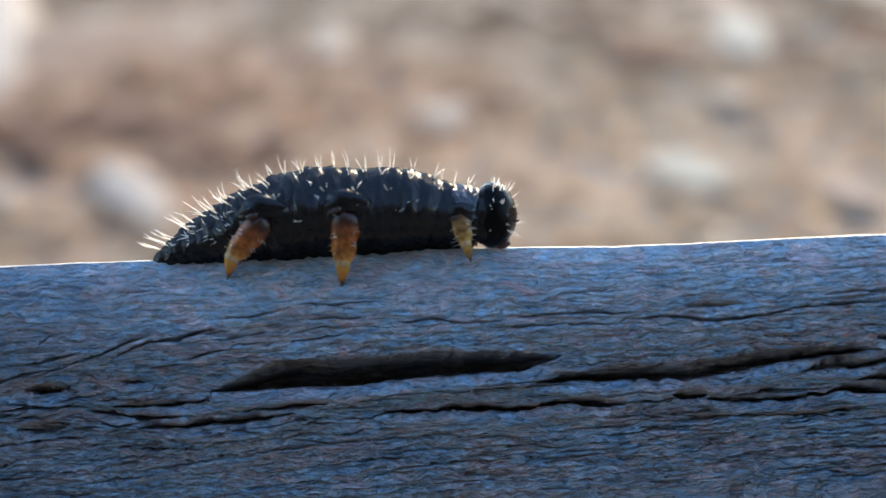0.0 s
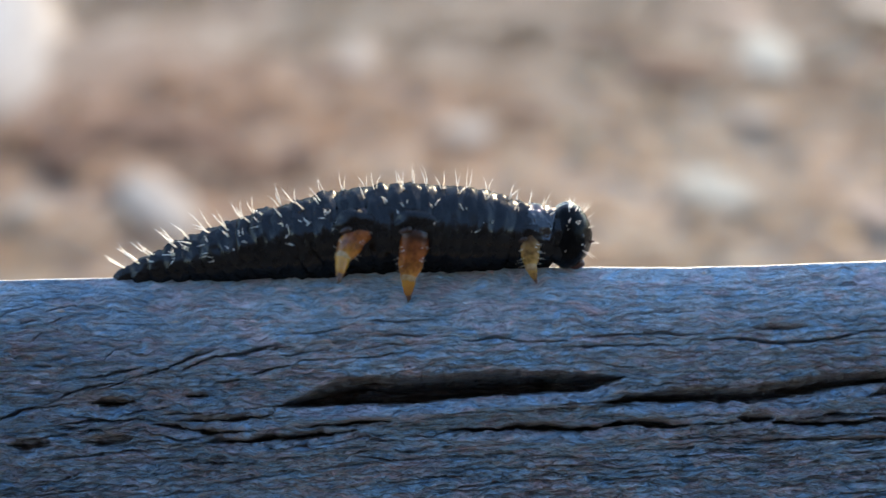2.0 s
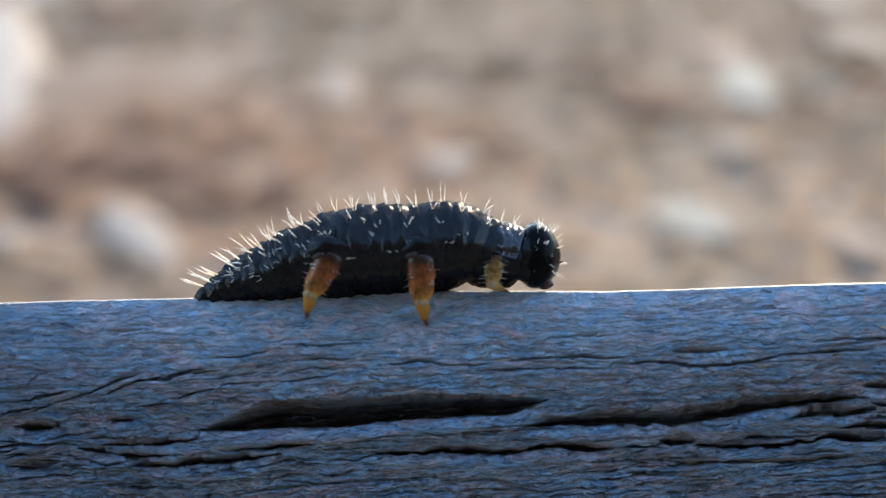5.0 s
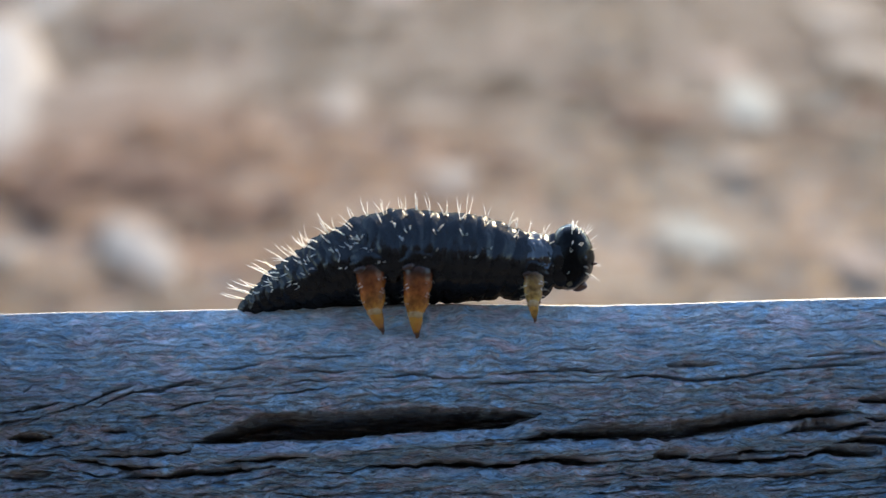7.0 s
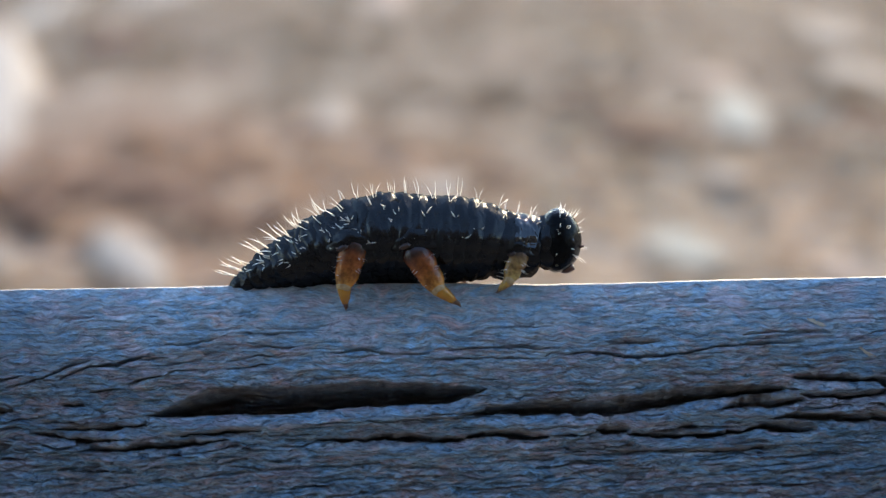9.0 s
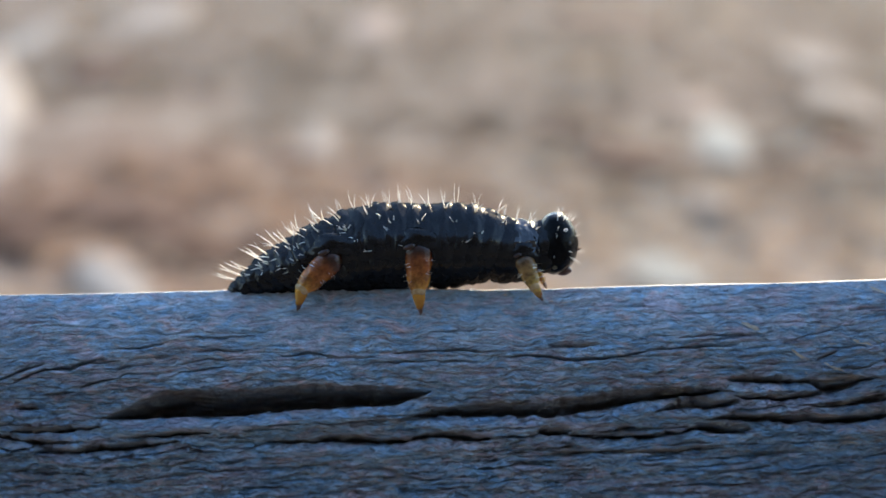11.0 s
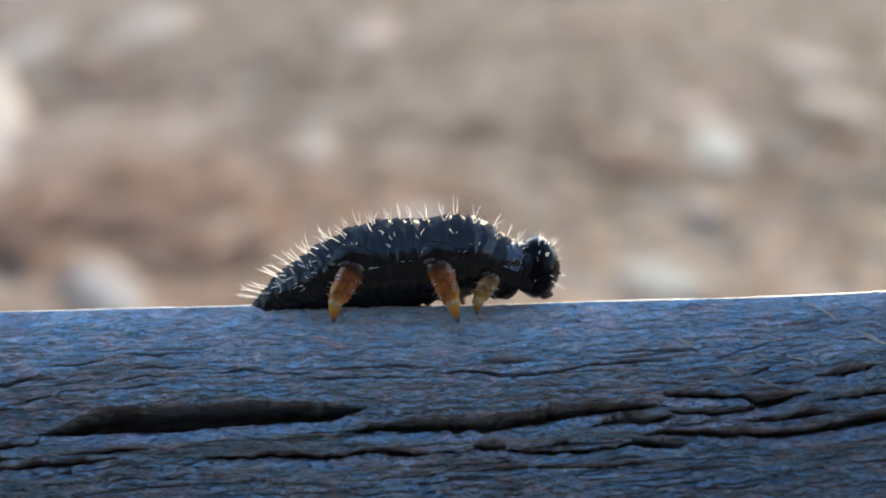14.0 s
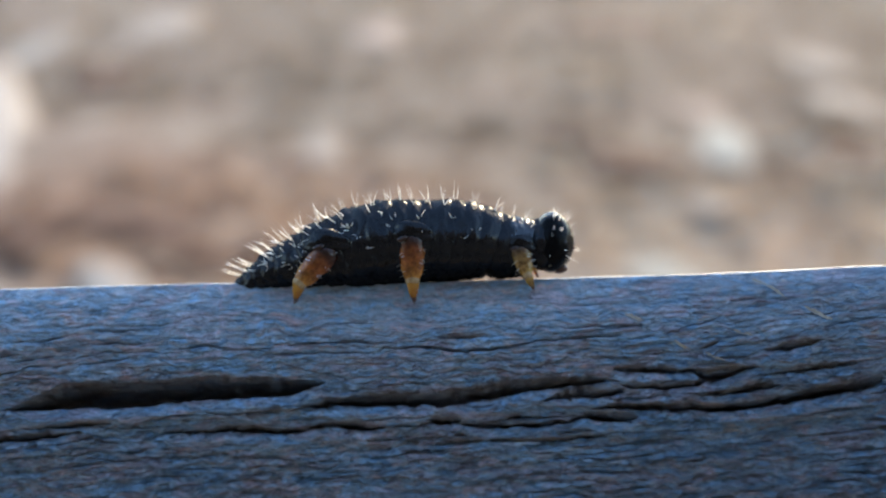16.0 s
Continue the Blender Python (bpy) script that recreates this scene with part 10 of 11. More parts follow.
    key(limbs["mid"]["claw_far"], (
        (0, 0, 0, 0, -26, 0.3, -3.1), (0.5, 0, 0, 0, -24.4, -9.5, -0.6),
        (0.8, 0, 0, 0, -24.2, -7.9, -1.1), (0.9, 0, 0, 0, -24.1, -7.4, -1.3),
        (1, 0, 0, 0, -24.1, -6.9, -1.4), (1.1, 0, 0, 0, -23.7, -7.5, -1.3),
        (1.2, 0, 0, 0, -23.4, -8.1, -1.3), (1.5, 0, 0, 0, -22.6, -10.1, -1.1),
        (2, 0, 0, 0, -24.6, -8.7, -1.1), (2.5, 0, 0, 0, -22.3, -8.9, -3.6),
        (3, 0, 0, 0, -23.4, -14.4, -3.8), (3.5, 0, 0, 0, -27.6, -12.7, -5.8),
        (4, 0, 0, 0, -25.3, -9.9, 4.8), (4.5, 0, 0, 0, -25.9, -7.3, 3.6),
        (5, 0, 0, 0, -25.8, -7, 3.1), (5.5, 0, 0, 0, -33.4, -8.2, 4.2),
        (6, 0, 0, 0, -25.2, -6.4, 1.9), (6.5, 0, 0, 0, -25, -5.8, 0.8),
        (7, 0, 0, 0, -25, -5.5, 0.3), (7.5, 0, 0, 0, -24.8, -10.2, -0.7),
        (8, 0, 0, 0, -25.3, -11, -3.4), (8.5, 0, 0, 0, -33.8, -15.7, 20.3),
        (9, 0, 0, 0, -22.2, -11.9, 18.5), (9.5, 0, 0, 0, -24.2, -9.9, 12.3),
        (10, 0, 0, 0, -24.5, -3.4, 4.2), (10.5, 0, 0, 0, -24.4, 0.5, 0.2),
        (11, 0, 0, 0, -26.6, -3.5, 1.4), (11.5, 0, 0, 0, -26, 1.7, 0.5),
        (12, 0, 0, 0, -25.7, -8.1, -0.9), (12.5, 0, 0, 0, -26.5, -10.4, -1.3),
        (13, 0, 0, 0, -24.4, -13.6, -3.7), (13.5, 0, 0, 0, -31.9, -2, 5.5),
        (14, 0, 0, 0, -27.1, 9.2, 5.6), (14.5, 0, 0, 0, -23.7, 5.9, 1.8),
        (15, 0, 0, 0, -26, -4.1, 2.7), (15.5, 0, 0, 0, -24, -2, 0.5),
        (16, 0, 0, 0, -25.5, -0.3, 0.4),
    ))
    key(limbs["mid"]["coxa_far"], (
        (0, -0.00055, 0.0034, 0.004, 0, 0, 0), (0.5, -0.00039, 0.0034, 0.00393, 0, 0, 0),
        (0.8, -0.00041, 0.0034, 0.00404, 0, 0, 0), (0.9, -0.00042, 0.0034, 0.00408, 0, 0, 0),
        (1, -0.00042, 0.0034, 0.00412, 0, 0, 0), (1.1, -0.0004, 0.0034, 0.00413, 0, 0, 0),
        (1.2, -0.00038, 0.0034, 0.00414, 0, 0, 0), (1.5, -0.00033, 0.0034, 0.00418, 0, 0, 0),
        (2, -0.00125, 0.0034, 0.00382, 0, 0, 0), (2.5, -0.00156, 0.0034, 0.00406, 0, 0, 0),
        (3, -0.00186, 0.0034, 0.00387, 0, 0, 0), (3.5, -0.00044, 0.0034, 0.00381, 0, 0, 0),
        (4, 0.00178, 0.0034, 0.00371, 0, 0, 0), (4.5, 0.00169, 0.0034, 0.00362, 0, 0, 0),
        (5, 0.00138, 0.0034, 0.00363, 0, 0, 0), (5.5, 0.00064, 0.0034, 0.00364, 0, 0, 0),
        (6, -0.00025, 0.0034, 0.00366, 0, 0, 0), (6.5, -0.00099, 0.0034, 0.00367, 0, 0, 0),
        (7, -0.0013, 0.0034, 0.00368, 0, 0, 0), (7.5, -0.00132, 0.0034, 0.00353, 0, 0, 0),
        (8, -0.00133, 0.0034, 0.00311, 0, 0, 0), (8.5, -0.00114, 0.0034, 0.00318, 0, 0, 0),
        (9, -0.00069, 0.0034, 0.00335, 0, 0, 0), (9.5, -0.00015, 0.0034, 0.00354, 0, 0, 0),
        (10, 0.0003, 0.0034, 0.00371, 0, 0, 0), (10.5, 0.00049, 0.0034, 0.00378, 0, 0, 0),
        (11, 0.00019, 0.0034, 0.00359, 0, 0, 0), (11.5, -0.0006, 0.0034, 0.00372, 0, 0, 0),
        (12, -0.00109, 0.0034, 0.00329, 0, 0, 0), (12.5, -0.00185, 0.0034, 0.00345, 0, 0, 0),
        (13, -0.00151, 0.0034, 0.00337, 0, 0, 0), (13.5, 0.00069, 0.0034, 0.00363, 0, 0, 0),
        (14, 0.00204, 0.0034, 0.0037, 0, 0, 0), (14.5, 0.00166, 0.0034, 0.00395, 0, 0, 0),
        (15, 0.00114, 0.0034, 0.00384, 0, 0, 0), (15.5, 0.00034, 0.0034, 0.00403, 0, 0, 0),
        (16, -0.00043, 0.0034, 0.0037, 0, 0, 0),
    ))
    key(limbs["front"]["leg"], (
        (0, 0.00839, -0.00201, 0.00098, -12.7, -11.6, 2.6), (0.5, 0.00846, -0.00199, 0.00076, -11.5, -9.1, 1.8),
        (0.8, 0.00833, -0.00195, 0.00074, -10.7, -8, 1.5), (0.9, 0.00829, -0.00194, 0.00074, -10.4, -7.6, 1.4),
        (1, 0.00825, -0.00193, 0.00073, -10.1, -7.2, 1.3), (1.1, 0.00819, -0.00194, 0.00075, -10.3, -6.3, 1.1),
        (1.2, 0.00814, -0.00195, 0.00076, -10.4, -5.5, 1), (1.5, 0.00797, -0.00197, 0.0008, -10.8, -3, 0.6),
        (2, 0.0074, -0.00202, 0.00071, -12.4, -3.1, 0.7), (2.5, 0.00651, -0.00195, 0.00069, -9.1, 0.8, -0.1),
        (3, 0.00627, -0.00199, 0.00076, -11.2, 4.7, -0.9), (3.5, 0.00596, -0.00188, 0.00044, -8.5, 16.2, -2.4),
        (4, 0.00524, -0.0019, 0.00041, -8.8, 27.7, -4.1), (4.5, 0.00485, -0.00169, 0.00073, -3.4, 40.5, -2.2),
        (5, 0.0065, -0.0019, 0.00118, -10.8, 5.8, -1.1), (5.5, 0.00801, -0.00213, 0.00046, -14.2, -25, 6.1),
        (6, 0.00774, -0.00216, 0.00054, -14.6, -14.3, 3.7), (6.5, 0.0075, -0.00219, 0.00061, -15.4, -3.8, 1),
        (7, 0.0074, -0.0022, 0.00064, -15.8, 0.8, -0.2), (7.5, 0.00681, -0.00215, 0.00023, -13.1, 8.1, -1.9),
        (8, 0.00621, -0.00223, 8e-05, -15.7, 16.2, -4.5), (8.5, 0.00612, -0.00223, 7e-05, -16, 20.8, -5.8),
        (9, 0.00658, -0.0022, 0.0005, -18.9, 21.3, -7.1), (9.5, 0.00933, -0.0021, 0.00057, -20, -38.2, 12.7),
        (10, 0.00979, -0.00207, 0.00015, -15.1, -36.3, 9.1), (10.5, 0.00969, -0.00206, 0.00014, -14.4, -32.6, 7.9),
        (11, 0.00961, -0.0021, 0.00018, -12.5, -21, 4.5), (11.5, 0.00903, -0.00209, 0.00061, -14.8, -13.3, 3.5),
        (12, 0.00795, -0.00205, 0.00067, -13.3, -3.8, 0.9), (12.5, 0.00703, -0.00214, 0.00053, -14.9, 4.7, -1.2),
        (13, 0.00674, -0.00215, -3e-05, -12.3, 8.8, -1.9), (13.5, 0.00573, -0.00214, 0.00025, -16.2, 22.6, -6.4),
        (14, 0.00487, -0.00198, 0.0003, -11.9, 30, -6), (14.5, 0.00637, -0.0016, 0.00063, -0, 10.2, -0),
        (15, 0.00937, -0.0019, 0.00054, -8.8, -24.1, 3.6), (15.5, 0.00968, -0.00212, 0.00031, -15.4, -23.6, 6.3),
        (16, 0.00923, -0.00207, 0.00041, -13.1, -15.6, 3.6),
    ))
    key(limbs["front"]["foot"], (
        (0, 0, 0, 0, 32.7, 3.5, -5.5), (0.5, 0, 0, 0, 35, 3.1, -4.4),
        (0.8, 0, 0, 0, 36, 2.4, -4.2), (0.9, 0, 0, 0, 36.4, 2.1, -4.2),
        (1, 0, 0, 0, 36.8, 1.8, -4.1), (1.1, 0, 0, 0, 36.4, -0.6, -5.2),
        (1.2, 0, 0, 0, 36.1, -3, -6.2), (1.5, 0, 0, 0, 35.6, -9.7, -9),
        (2, 0, 0, 0, 36.3, -7.6, -7.8), (2.5, 0, 0, 0, 36, -5.4, -3.4),
        (3, 0, 0, 0, 35.4, -5.3, -0.4), (3.5, 0, 0, 0, 42.1, -13.8, 2.4),
        (4, 0, 0, 0, 39.4, -21, 6.6), (4.5, 0, 0, 0, 33, -26.4, 12.5),
        (5, 0, 0, 0, 65.5, -29.4, -39.4), (5.5, 0, 0, 0, 29, -18.3, -24.3),
        (6, 0, 0, 0, 32.1, -13.5, -17.4), (6.5, 0, 0, 0, 33.9, -7.3, -7.5),
        (7, 0, 0, 0, 34.3, -4.6, -2.5), (7.5, 0, 0, 0, 38.8, -10, -1.3),
        (8, 0, 0, 0, 39.7, -18.1, -1.2), (8.5, 0, 0, 0, 36.7, -10.3, 9.1),
        (9, 0, 0, 0, 47.8, -1.8, 25.1), (9.5, 0, 0, 0, 41.3, 4.7, -42.7),
        (10, 0, 0, 0, 33.9, 7.8, -25.1), (10.5, 0, 0, 0, 36.8, 14.9, -17.1),
        (11, 0, 0, 0, 37.3, 3.7, -14.6), (11.5, 0, 0, 0, 35.8, -0.6, -10.5),
        (12, 0, 0, 0, 36.3, -3.6, -5.5), (12.5, 0, 0, 0, 37.4, -11.9, -5.4),
        (13, 0, 0, 0, 42.5, -9.9, -0.9), (13.5, 0, 0, 0, 39.3, -20.9, 2.3),
        (14, 0, 0, 0, 42.1, -28.2, 2.5), (14.5, 0, 0, 0, 44.7, -2.8, 7.5),
        (15, 0, 0, 0, 35.5, 0.3, -18.5), (15.5, 0, 0, 0, 35.3, 1.3, -17.8),
        (16, 0, 0, 0, 37, 1.4, -11.5),
    ))
    key(limbs["front"]["claw"], (
        (0, 0, 0, 0, 32.7, 3.5, -5.5), (0.5, 0, 0, 0, 35, 3.1, -4.4),
        (0.8, 0, 0, 0, 36, 2.4, -4.2), (0.9, 0, 0, 0, 36.4, 2.1, -4.2),
        (1, 0, 0, 0, 36.8, 1.8, -4.1), (1.1, 0, 0, 0, 36.4, -0.6, -5.2),
        (1.2, 0, 0, 0, 36.1, -3, -6.2), (1.5, 0, 0, 0, 35.6, -9.7, -9),
        (2, 0, 0, 0, 36.3, -7.6, -7.8), (2.5, 0, 0, 0, 36, -5.4, -3.4),
        (3, 0, 0, 0, 35.4, -5.3, -0.4), (3.5, 0, 0, 0, 42.1, -13.8, 2.4),
        (4, 0, 0, 0, 39.4, -21, 6.6), (4.5, 0, 0, 0, 33, -26.4, 12.5),
        (5, 0, 0, 0, 65.5, -29.4, -39.4), (5.5, 0, 0, 0, 29, -18.3, -24.3),
        (6, 0, 0, 0, 32.1, -13.5, -17.4), (6.5, 0, 0, 0, 33.9, -7.3, -7.5),
        (7, 0, 0, 0, 34.3, -4.6, -2.5), (7.5, 0, 0, 0, 38.8, -10, -1.3),
        (8, 0, 0, 0, 39.7, -18.1, -1.2), (8.5, 0, 0, 0, 36.7, -10.3, 9.1),
        (9, 0, 0, 0, 47.8, -1.8, 25.1), (9.5, 0, 0, 0, 41.3, 4.7, -42.7),
        (10, 0, 0, 0, 33.9, 7.8, -25.1), (10.5, 0, 0, 0, 36.8, 14.9, -17.1),
        (11, 0, 0, 0, 37.3, 3.7, -14.6), (11.5, 0, 0, 0, 35.8, -0.6, -10.5),
        (12, 0, 0, 0, 36.3, -3.6, -5.5), (12.5, 0, 0, 0, 37.4, -11.9, -5.4),
        (13, 0, 0, 0, 42.5, -9.9, -0.9), (13.5, 0, 0, 0, 39.3, -20.9, 2.3),
        (14, 0, 0, 0, 42.1, -28.2, 2.5), (14.5, 0, 0, 0, 44.7, -2.8, 7.5),
        (15, 0, 0, 0, 35.5, 0.3, -18.5), (15.5, 0, 0, 0, 35.3, 1.3, -17.8),
        (16, 0, 0, 0, 37, 1.4, -11.5),
    ))
    key(limbs["front"]["coxa"], (
        (0, 0.00799, -0.0016, 0.00283, 0, 0, 0), (0.5, 0.00813, -0.0016, 0.0027, 0, 0, 0),
        (0.8, 0.00806, -0.0016, 0.00264, 0, 0, 0), (0.9, 0.00803, -0.0016, 0.00262, 0, 0, 0),
        (1, 0.00801, -0.0016, 0.0026, 0, 0, 0), (1.1, 0.00798, -0.0016, 0.00262, 0, 0, 0),
        (1.2, 0.00795, -0.0016, 0.00265, 0, 0, 0), (1.5, 0.00787, -0.0016, 0.00274, 0, 0, 0),
        (2, 0.00729, -0.0016, 0.00264, 0, 0, 0), (2.5, 0.00654, -0.0016, 0.00288, 0, 0, 0),
        (3, 0.00644, -0.0016, 0.0027, 0, 0, 0), (3.5, 0.00655, -0.0016, 0.00241, 0, 0, 0),
        (4, 0.00643, -0.0016, 0.0026, 0, 0, 0), (4.5, 0.00658, -0.0016, 0.00275, 0, 0, 0),
        (5, 0.00667, -0.0016, 0.00275, 0, 0, 0), (5.5, 0.00688, -0.0016, 0.00276, 0, 0, 0),
        (6, 0.00713, -0.0016, 0.00276, 0, 0, 0), (6.5, 0.00735, -0.0016, 0.00276, 0, 0, 0),
        (7, 0.00744, -0.0016, 0.00276, 0, 0, 0), (7.5, 0.00716, -0.0016, 0.00261, 0, 0, 0),
        (8, 0.00695, -0.0016, 0.00244, 0, 0, 0), (8.5, 0.00708, -0.0016, 0.00242, 0, 0, 0),
        (9, 0.0074, -0.0016, 0.00239, 0, 0, 0), (9.5, 0.00777, -0.0016, 0.00236, 0, 0, 0),
        (10, 0.00809, -0.0016, 0.00233, 0, 0, 0), (10.5, 0.00822, -0.0016, 0.00231, 0, 0, 0),
        (11, 0.00864, -0.0016, 0.0026, 0, 0, 0), (11.5, 0.00855, -0.0016, 0.0025, 0, 0, 0),
        (12, 0.00781, -0.0016, 0.00257, 0, 0, 0), (12.5, 0.00721, -0.0016, 0.00256, 0, 0, 0),
        (13, 0.00716, -0.0016, 0.00254, 0, 0, 0), (13.5, 0.00664, -0.0016, 0.00229, 0, 0, 0),
        (14, 0.00612, -0.0016, 0.00238, 0, 0, 0), (14.5, 0.00673, -0.0016, 0.00258, 0, 0, 0),
        (15, 0.00839, -0.0016, 0.0027, 0, 0, 0), (15.5, 0.0087, -0.0016, 0.0024, 0, 0, 0),
        (16, 0.0086, -0.0016, 0.00253, 0, 0, 0),
    ))
    key(limbs["front"]["leg_far"], (
        (0, 0.00899, 0.00301, 0.00098, 12.7, -11.6, -2.6), (0.5, 0.00906, 0.00299, 0.00076, 11.5, -9.1, -1.8),
        (0.8, 0.00893, 0.00295, 0.00074, 10.7, -8, -1.5), (0.9, 0.00889, 0.00294, 0.00074, 10.4, -7.6, -1.4),
        (1, 0.00885, 0.00293, 0.00073, 10.1, -7.2, -1.3), (1.1, 0.00879, 0.00294, 0.00075, 10.3, -6.3, -1.1),
        (1.2, 0.00874, 0.00295, 0.00076, 10.4, -5.5, -1), (1.5, 0.00857, 0.00297, 0.0008, 10.8, -3, -0.6),
        (2, 0.008, 0.00302, 0.00071, 12.4, -3.1, -0.7), (2.5, 0.00711, 0.00295, 0.00069, 9.1, 0.8, 0.1),
        (3, 0.00687, 0.00299, 0.00076, 11.2, 4.7, 0.9), (3.5, 0.00656, 0.00288, 0.00044, 8.5, 16.2, 2.4),
        (4, 0.00584, 0.0029, 0.00041, 8.8, 27.7, 4.1), (4.5, 0.00545, 0.00269, 0.00073, 3.4, 40.5, 2.2),
        (5, 0.0071, 0.0029, 0.00118, 10.8, 5.8, 1.1), (5.5, 0.00861, 0.00313, 0.00046, 14.2, -25, -6.1),
        (6, 0.00834, 0.00316, 0.00054, 14.6, -14.3, -3.7), (6.5, 0.0081, 0.00319, 0.00061, 15.4, -3.8, -1),
        (7, 0.008, 0.0032, 0.00064, 15.8, 0.8, 0.2), (7.5, 0.00741, 0.00315, 0.00023, 13.1, 8.1, 1.9),
        (8, 0.00681, 0.00323, 8e-05, 15.7, 16.2, 4.5), (8.5, 0.00672, 0.00323, 7e-05, 16, 20.8, 5.8),
        (9, 0.00718, 0.0032, 0.0005, 18.9, 21.3, 7.1), (9.5, 0.00993, 0.0031, 0.00057, 20, -38.2, -12.7),
        (10, 0.01039, 0.00307, 0.00015, 15.1, -36.3, -9.1), (10.5, 0.01029, 0.00306, 0.00014, 14.4, -32.6, -7.9),
        (11, 0.01021, 0.0031, 0.00018, 12.5, -21, -4.5), (11.5, 0.00963, 0.00309, 0.00061, 14.8, -13.3, -3.5),
        (12, 0.00855, 0.00305, 0.00067, 13.3, -3.8, -0.9), (12.5, 0.00763, 0.00314, 0.00053, 14.9, 4.7, 1.2),
        (13, 0.00734, 0.00315, -3e-05, 12.3, 8.8, 1.9), (13.5, 0.00633, 0.00314, 0.00025, 16.2, 22.6, 6.4),
        (14, 0.00547, 0.00298, 0.0003, 11.9, 30, 6), (14.5, 0.00697, 0.0026, 0.00063, 0, 10.2, 0),
        (15, 0.00997, 0.0029, 0.00054, 8.8, -24.1, -3.6), (15.5, 0.01028, 0.00312, 0.00031, 15.4, -23.6, -6.3),
        (16, 0.00983, 0.00307, 0.00041, 13.1, -15.6, -3.6),
    ))
    key(limbs["front"]["foot_far"], (
        (0, 0, 0, 0, -32.7, 3.5, 5.5), (0.5, 0, 0, 0, -35, 3.1, 4.4),
        (0.8, 0, 0, 0, -36, 2.4, 4.2), (0.9, 0, 0, 0, -36.4, 2.1, 4.2),
        (1, 0, 0, 0, -36.8, 1.8, 4.1), (1.1, 0, 0, 0, -36.4, -0.6, 5.2),
        (1.2, 0, 0, 0, -36.1, -3, 6.2), (1.5, 0, 0, 0, -35.6, -9.7, 9),
        (2, 0, 0, 0, -36.3, -7.6, 7.8), (2.5, 0, 0, 0, -36, -5.4, 3.4),
        (3, 0, 0, 0, -35.4, -5.3, 0.4), (3.5, 0, 0, 0, -42.1, -13.8, -2.4),
        (4, 0, 0, 0, -39.4, -21, -6.6), (4.5, 0, 0, 0, -33, -26.4, -12.5),
        (5, 0, 0, 0, -65.5, -29.4, 39.4), (5.5, 0, 0, 0, -29, -18.3, 24.3),
        (6, 0, 0, 0, -32.1, -13.5, 17.4), (6.5, 0, 0, 0, -33.9, -7.3, 7.5),
        (7, 0, 0, 0, -34.3, -4.6, 2.5), (7.5, 0, 0, 0, -38.8, -10, 1.3),
        (8, 0, 0, 0, -39.7, -18.1, 1.2), (8.5, 0, 0, 0, -36.7, -10.3, -9.1),
        (9, 0, 0, 0, -47.8, -1.8, -25.1), (9.5, 0, 0, 0, -41.3, 4.7, 42.7),
        (10, 0, 0, 0, -33.9, 7.8, 25.1), (10.5, 0, 0, 0, -36.8, 14.9, 17.1),
        (11, 0, 0, 0, -37.3, 3.7, 14.6), (11.5, 0, 0, 0, -35.8, -0.6, 10.5),
        (12, 0, 0, 0, -36.3, -3.6, 5.5), (12.5, 0, 0, 0, -37.4, -11.9, 5.4),
        (13, 0, 0, 0, -42.5, -9.9, 0.9), (13.5, 0, 0, 0, -39.3, -20.9, -2.3),
        (14, 0, 0, 0, -42.1, -28.2, -2.5), (14.5, 0, 0, 0, -44.7, -2.8, -7.5),
        (15, 0, 0, 0, -35.5, 0.3, 18.5), (15.5, 0, 0, 0, -35.3, 1.3, 17.8),
        (16, 0, 0, 0, -37, 1.4, 11.5),
    ))
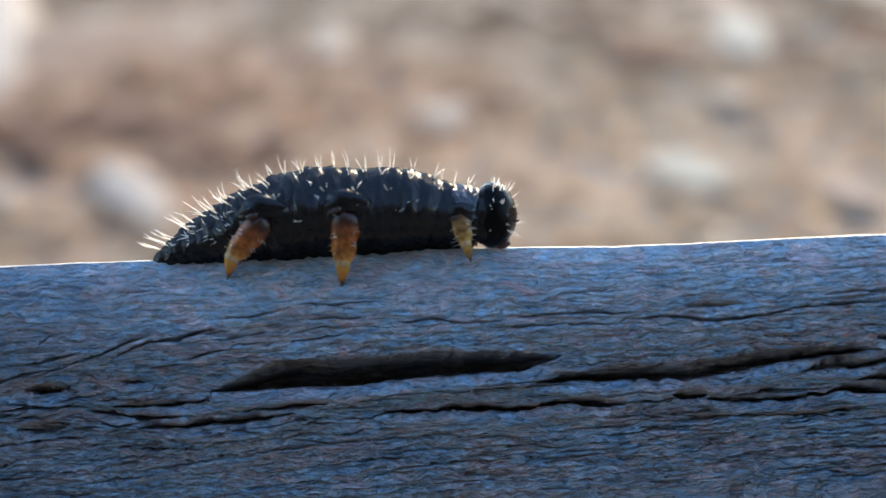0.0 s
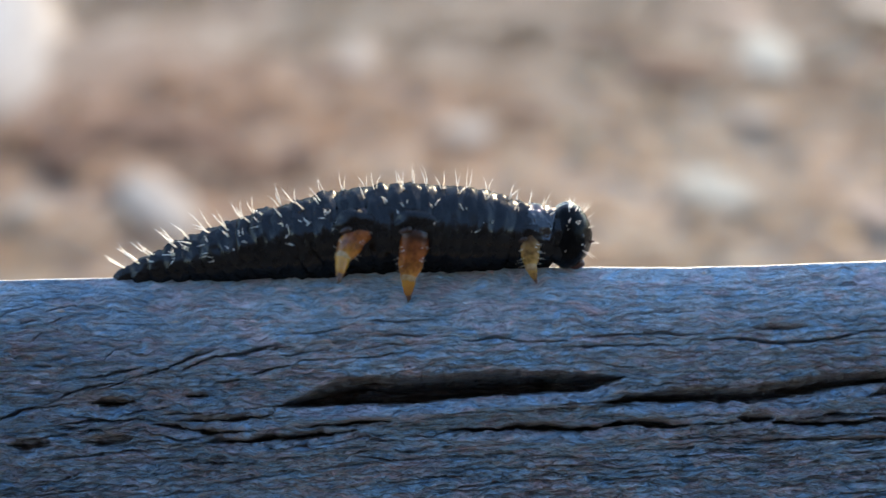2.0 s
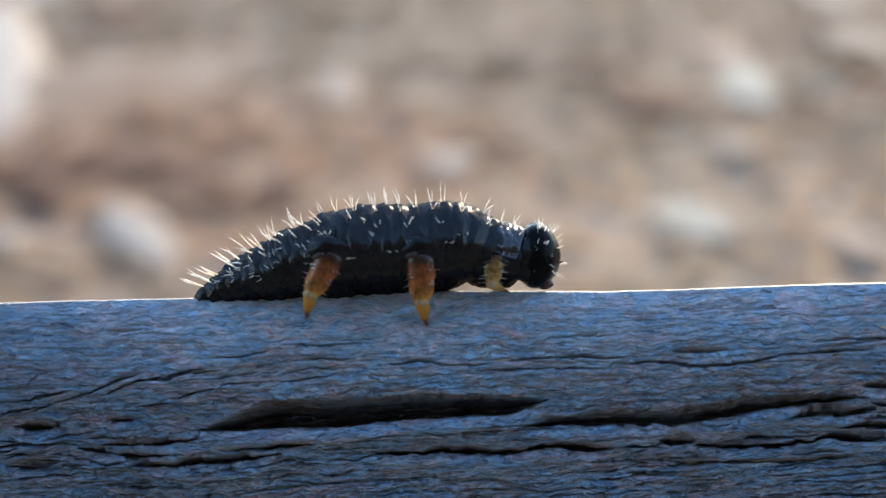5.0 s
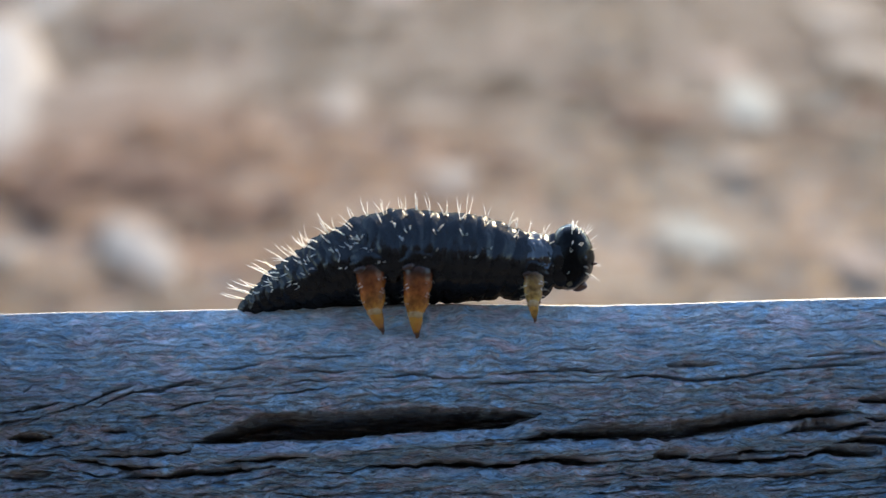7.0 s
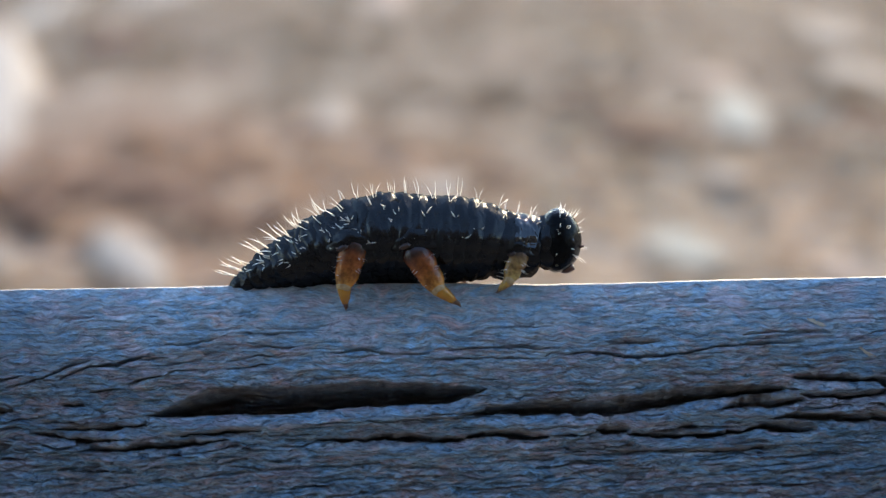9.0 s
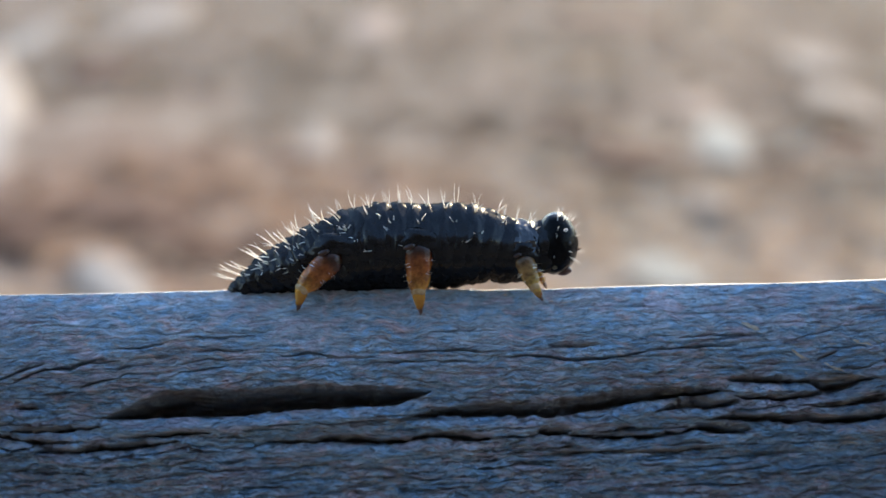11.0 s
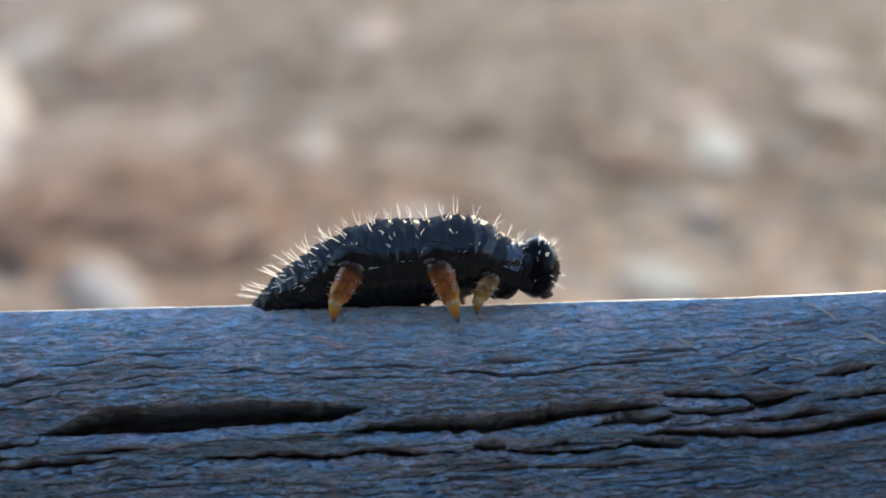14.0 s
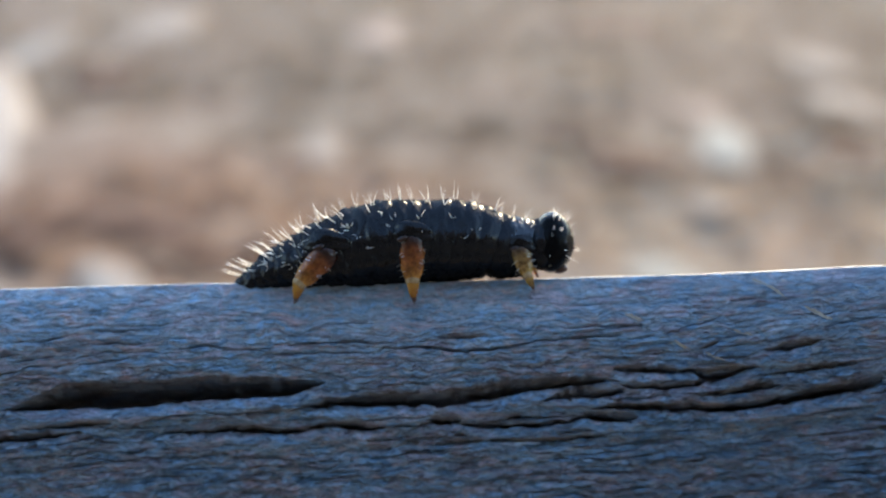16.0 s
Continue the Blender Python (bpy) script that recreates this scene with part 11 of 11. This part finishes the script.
    key(limbs["front"]["claw_far"], (
        (0, 0, 0, 0, -32.7, 3.5, 5.5), (0.5, 0, 0, 0, -35, 3.1, 4.4),
        (0.8, 0, 0, 0, -36, 2.4, 4.2), (0.9, 0, 0, 0, -36.4, 2.1, 4.2),
        (1, 0, 0, 0, -36.8, 1.8, 4.1), (1.1, 0, 0, 0, -36.4, -0.6, 5.2),
        (1.2, 0, 0, 0, -36.1, -3, 6.2), (1.5, 0, 0, 0, -35.6, -9.7, 9),
        (2, 0, 0, 0, -36.3, -7.6, 7.8), (2.5, 0, 0, 0, -36, -5.4, 3.4),
        (3, 0, 0, 0, -35.4, -5.3, 0.4), (3.5, 0, 0, 0, -42.1, -13.8, -2.4),
        (4, 0, 0, 0, -39.4, -21, -6.6), (4.5, 0, 0, 0, -33, -26.4, -12.5),
        (5, 0, 0, 0, -65.5, -29.4, 39.4), (5.5, 0, 0, 0, -29, -18.3, 24.3),
        (6, 0, 0, 0, -32.1, -13.5, 17.4), (6.5, 0, 0, 0, -33.9, -7.3, 7.5),
        (7, 0, 0, 0, -34.3, -4.6, 2.5), (7.5, 0, 0, 0, -38.8, -10, 1.3),
        (8, 0, 0, 0, -39.7, -18.1, 1.2), (8.5, 0, 0, 0, -36.7, -10.3, -9.1),
        (9, 0, 0, 0, -47.8, -1.8, -25.1), (9.5, 0, 0, 0, -41.3, 4.7, 42.7),
        (10, 0, 0, 0, -33.9, 7.8, 25.1), (10.5, 0, 0, 0, -36.8, 14.9, 17.1),
        (11, 0, 0, 0, -37.3, 3.7, 14.6), (11.5, 0, 0, 0, -35.8, -0.6, 10.5),
        (12, 0, 0, 0, -36.3, -3.6, 5.5), (12.5, 0, 0, 0, -37.4, -11.9, 5.4),
        (13, 0, 0, 0, -42.5, -9.9, 0.9), (13.5, 0, 0, 0, -39.3, -20.9, -2.3),
        (14, 0, 0, 0, -42.1, -28.2, -2.5), (14.5, 0, 0, 0, -44.7, -2.8, -7.5),
        (15, 0, 0, 0, -35.5, 0.3, 18.5), (15.5, 0, 0, 0, -35.3, 1.3, 17.8),
        (16, 0, 0, 0, -37, 1.4, 11.5),
    ))
    key(limbs["front"]["coxa_far"], (
        (0, 0.00859, 0.0026, 0.00283, 0, 0, 0), (0.5, 0.00873, 0.0026, 0.0027, 0, 0, 0),
        (0.8, 0.00866, 0.0026, 0.00264, 0, 0, 0), (0.9, 0.00863, 0.0026, 0.00262, 0, 0, 0),
        (1, 0.00861, 0.0026, 0.0026, 0, 0, 0), (1.1, 0.00858, 0.0026, 0.00262, 0, 0, 0),
        (1.2, 0.00855, 0.0026, 0.00265, 0, 0, 0), (1.5, 0.00847, 0.0026, 0.00274, 0, 0, 0),
        (2, 0.00789, 0.0026, 0.00264, 0, 0, 0), (2.5, 0.00714, 0.0026, 0.00288, 0, 0, 0),
        (3, 0.00704, 0.0026, 0.0027, 0, 0, 0), (3.5, 0.00715, 0.0026, 0.00241, 0, 0, 0),
        (4, 0.00703, 0.0026, 0.0026, 0, 0, 0), (4.5, 0.00718, 0.0026, 0.00275, 0, 0, 0),
        (5, 0.00727, 0.0026, 0.00275, 0, 0, 0), (5.5, 0.00748, 0.0026, 0.00276, 0, 0, 0),
        (6, 0.00773, 0.0026, 0.00276, 0, 0, 0), (6.5, 0.00795, 0.0026, 0.00276, 0, 0, 0),
        (7, 0.00804, 0.0026, 0.00276, 0, 0, 0), (7.5, 0.00776, 0.0026, 0.00261, 0, 0, 0),
        (8, 0.00755, 0.0026, 0.00244, 0, 0, 0), (8.5, 0.00768, 0.0026, 0.00242, 0, 0, 0),
        (9, 0.008, 0.0026, 0.00239, 0, 0, 0), (9.5, 0.00837, 0.0026, 0.00236, 0, 0, 0),
        (10, 0.00869, 0.0026, 0.00233, 0, 0, 0), (10.5, 0.00882, 0.0026, 0.00231, 0, 0, 0),
        (11, 0.00924, 0.0026, 0.0026, 0, 0, 0), (11.5, 0.00915, 0.0026, 0.0025, 0, 0, 0),
        (12, 0.00841, 0.0026, 0.00257, 0, 0, 0), (12.5, 0.00781, 0.0026, 0.00256, 0, 0, 0),
        (13, 0.00776, 0.0026, 0.00254, 0, 0, 0), (13.5, 0.00724, 0.0026, 0.00229, 0, 0, 0),
        (14, 0.00672, 0.0026, 0.00238, 0, 0, 0), (14.5, 0.00733, 0.0026, 0.00258, 0, 0, 0),
        (15, 0.00899, 0.0026, 0.0027, 0, 0, 0), (15.5, 0.0093, 0.0026, 0.0024, 0, 0, 0),
        (16, 0.0092, 0.0026, 0.00253, 0, 0, 0),
    ))


motions()
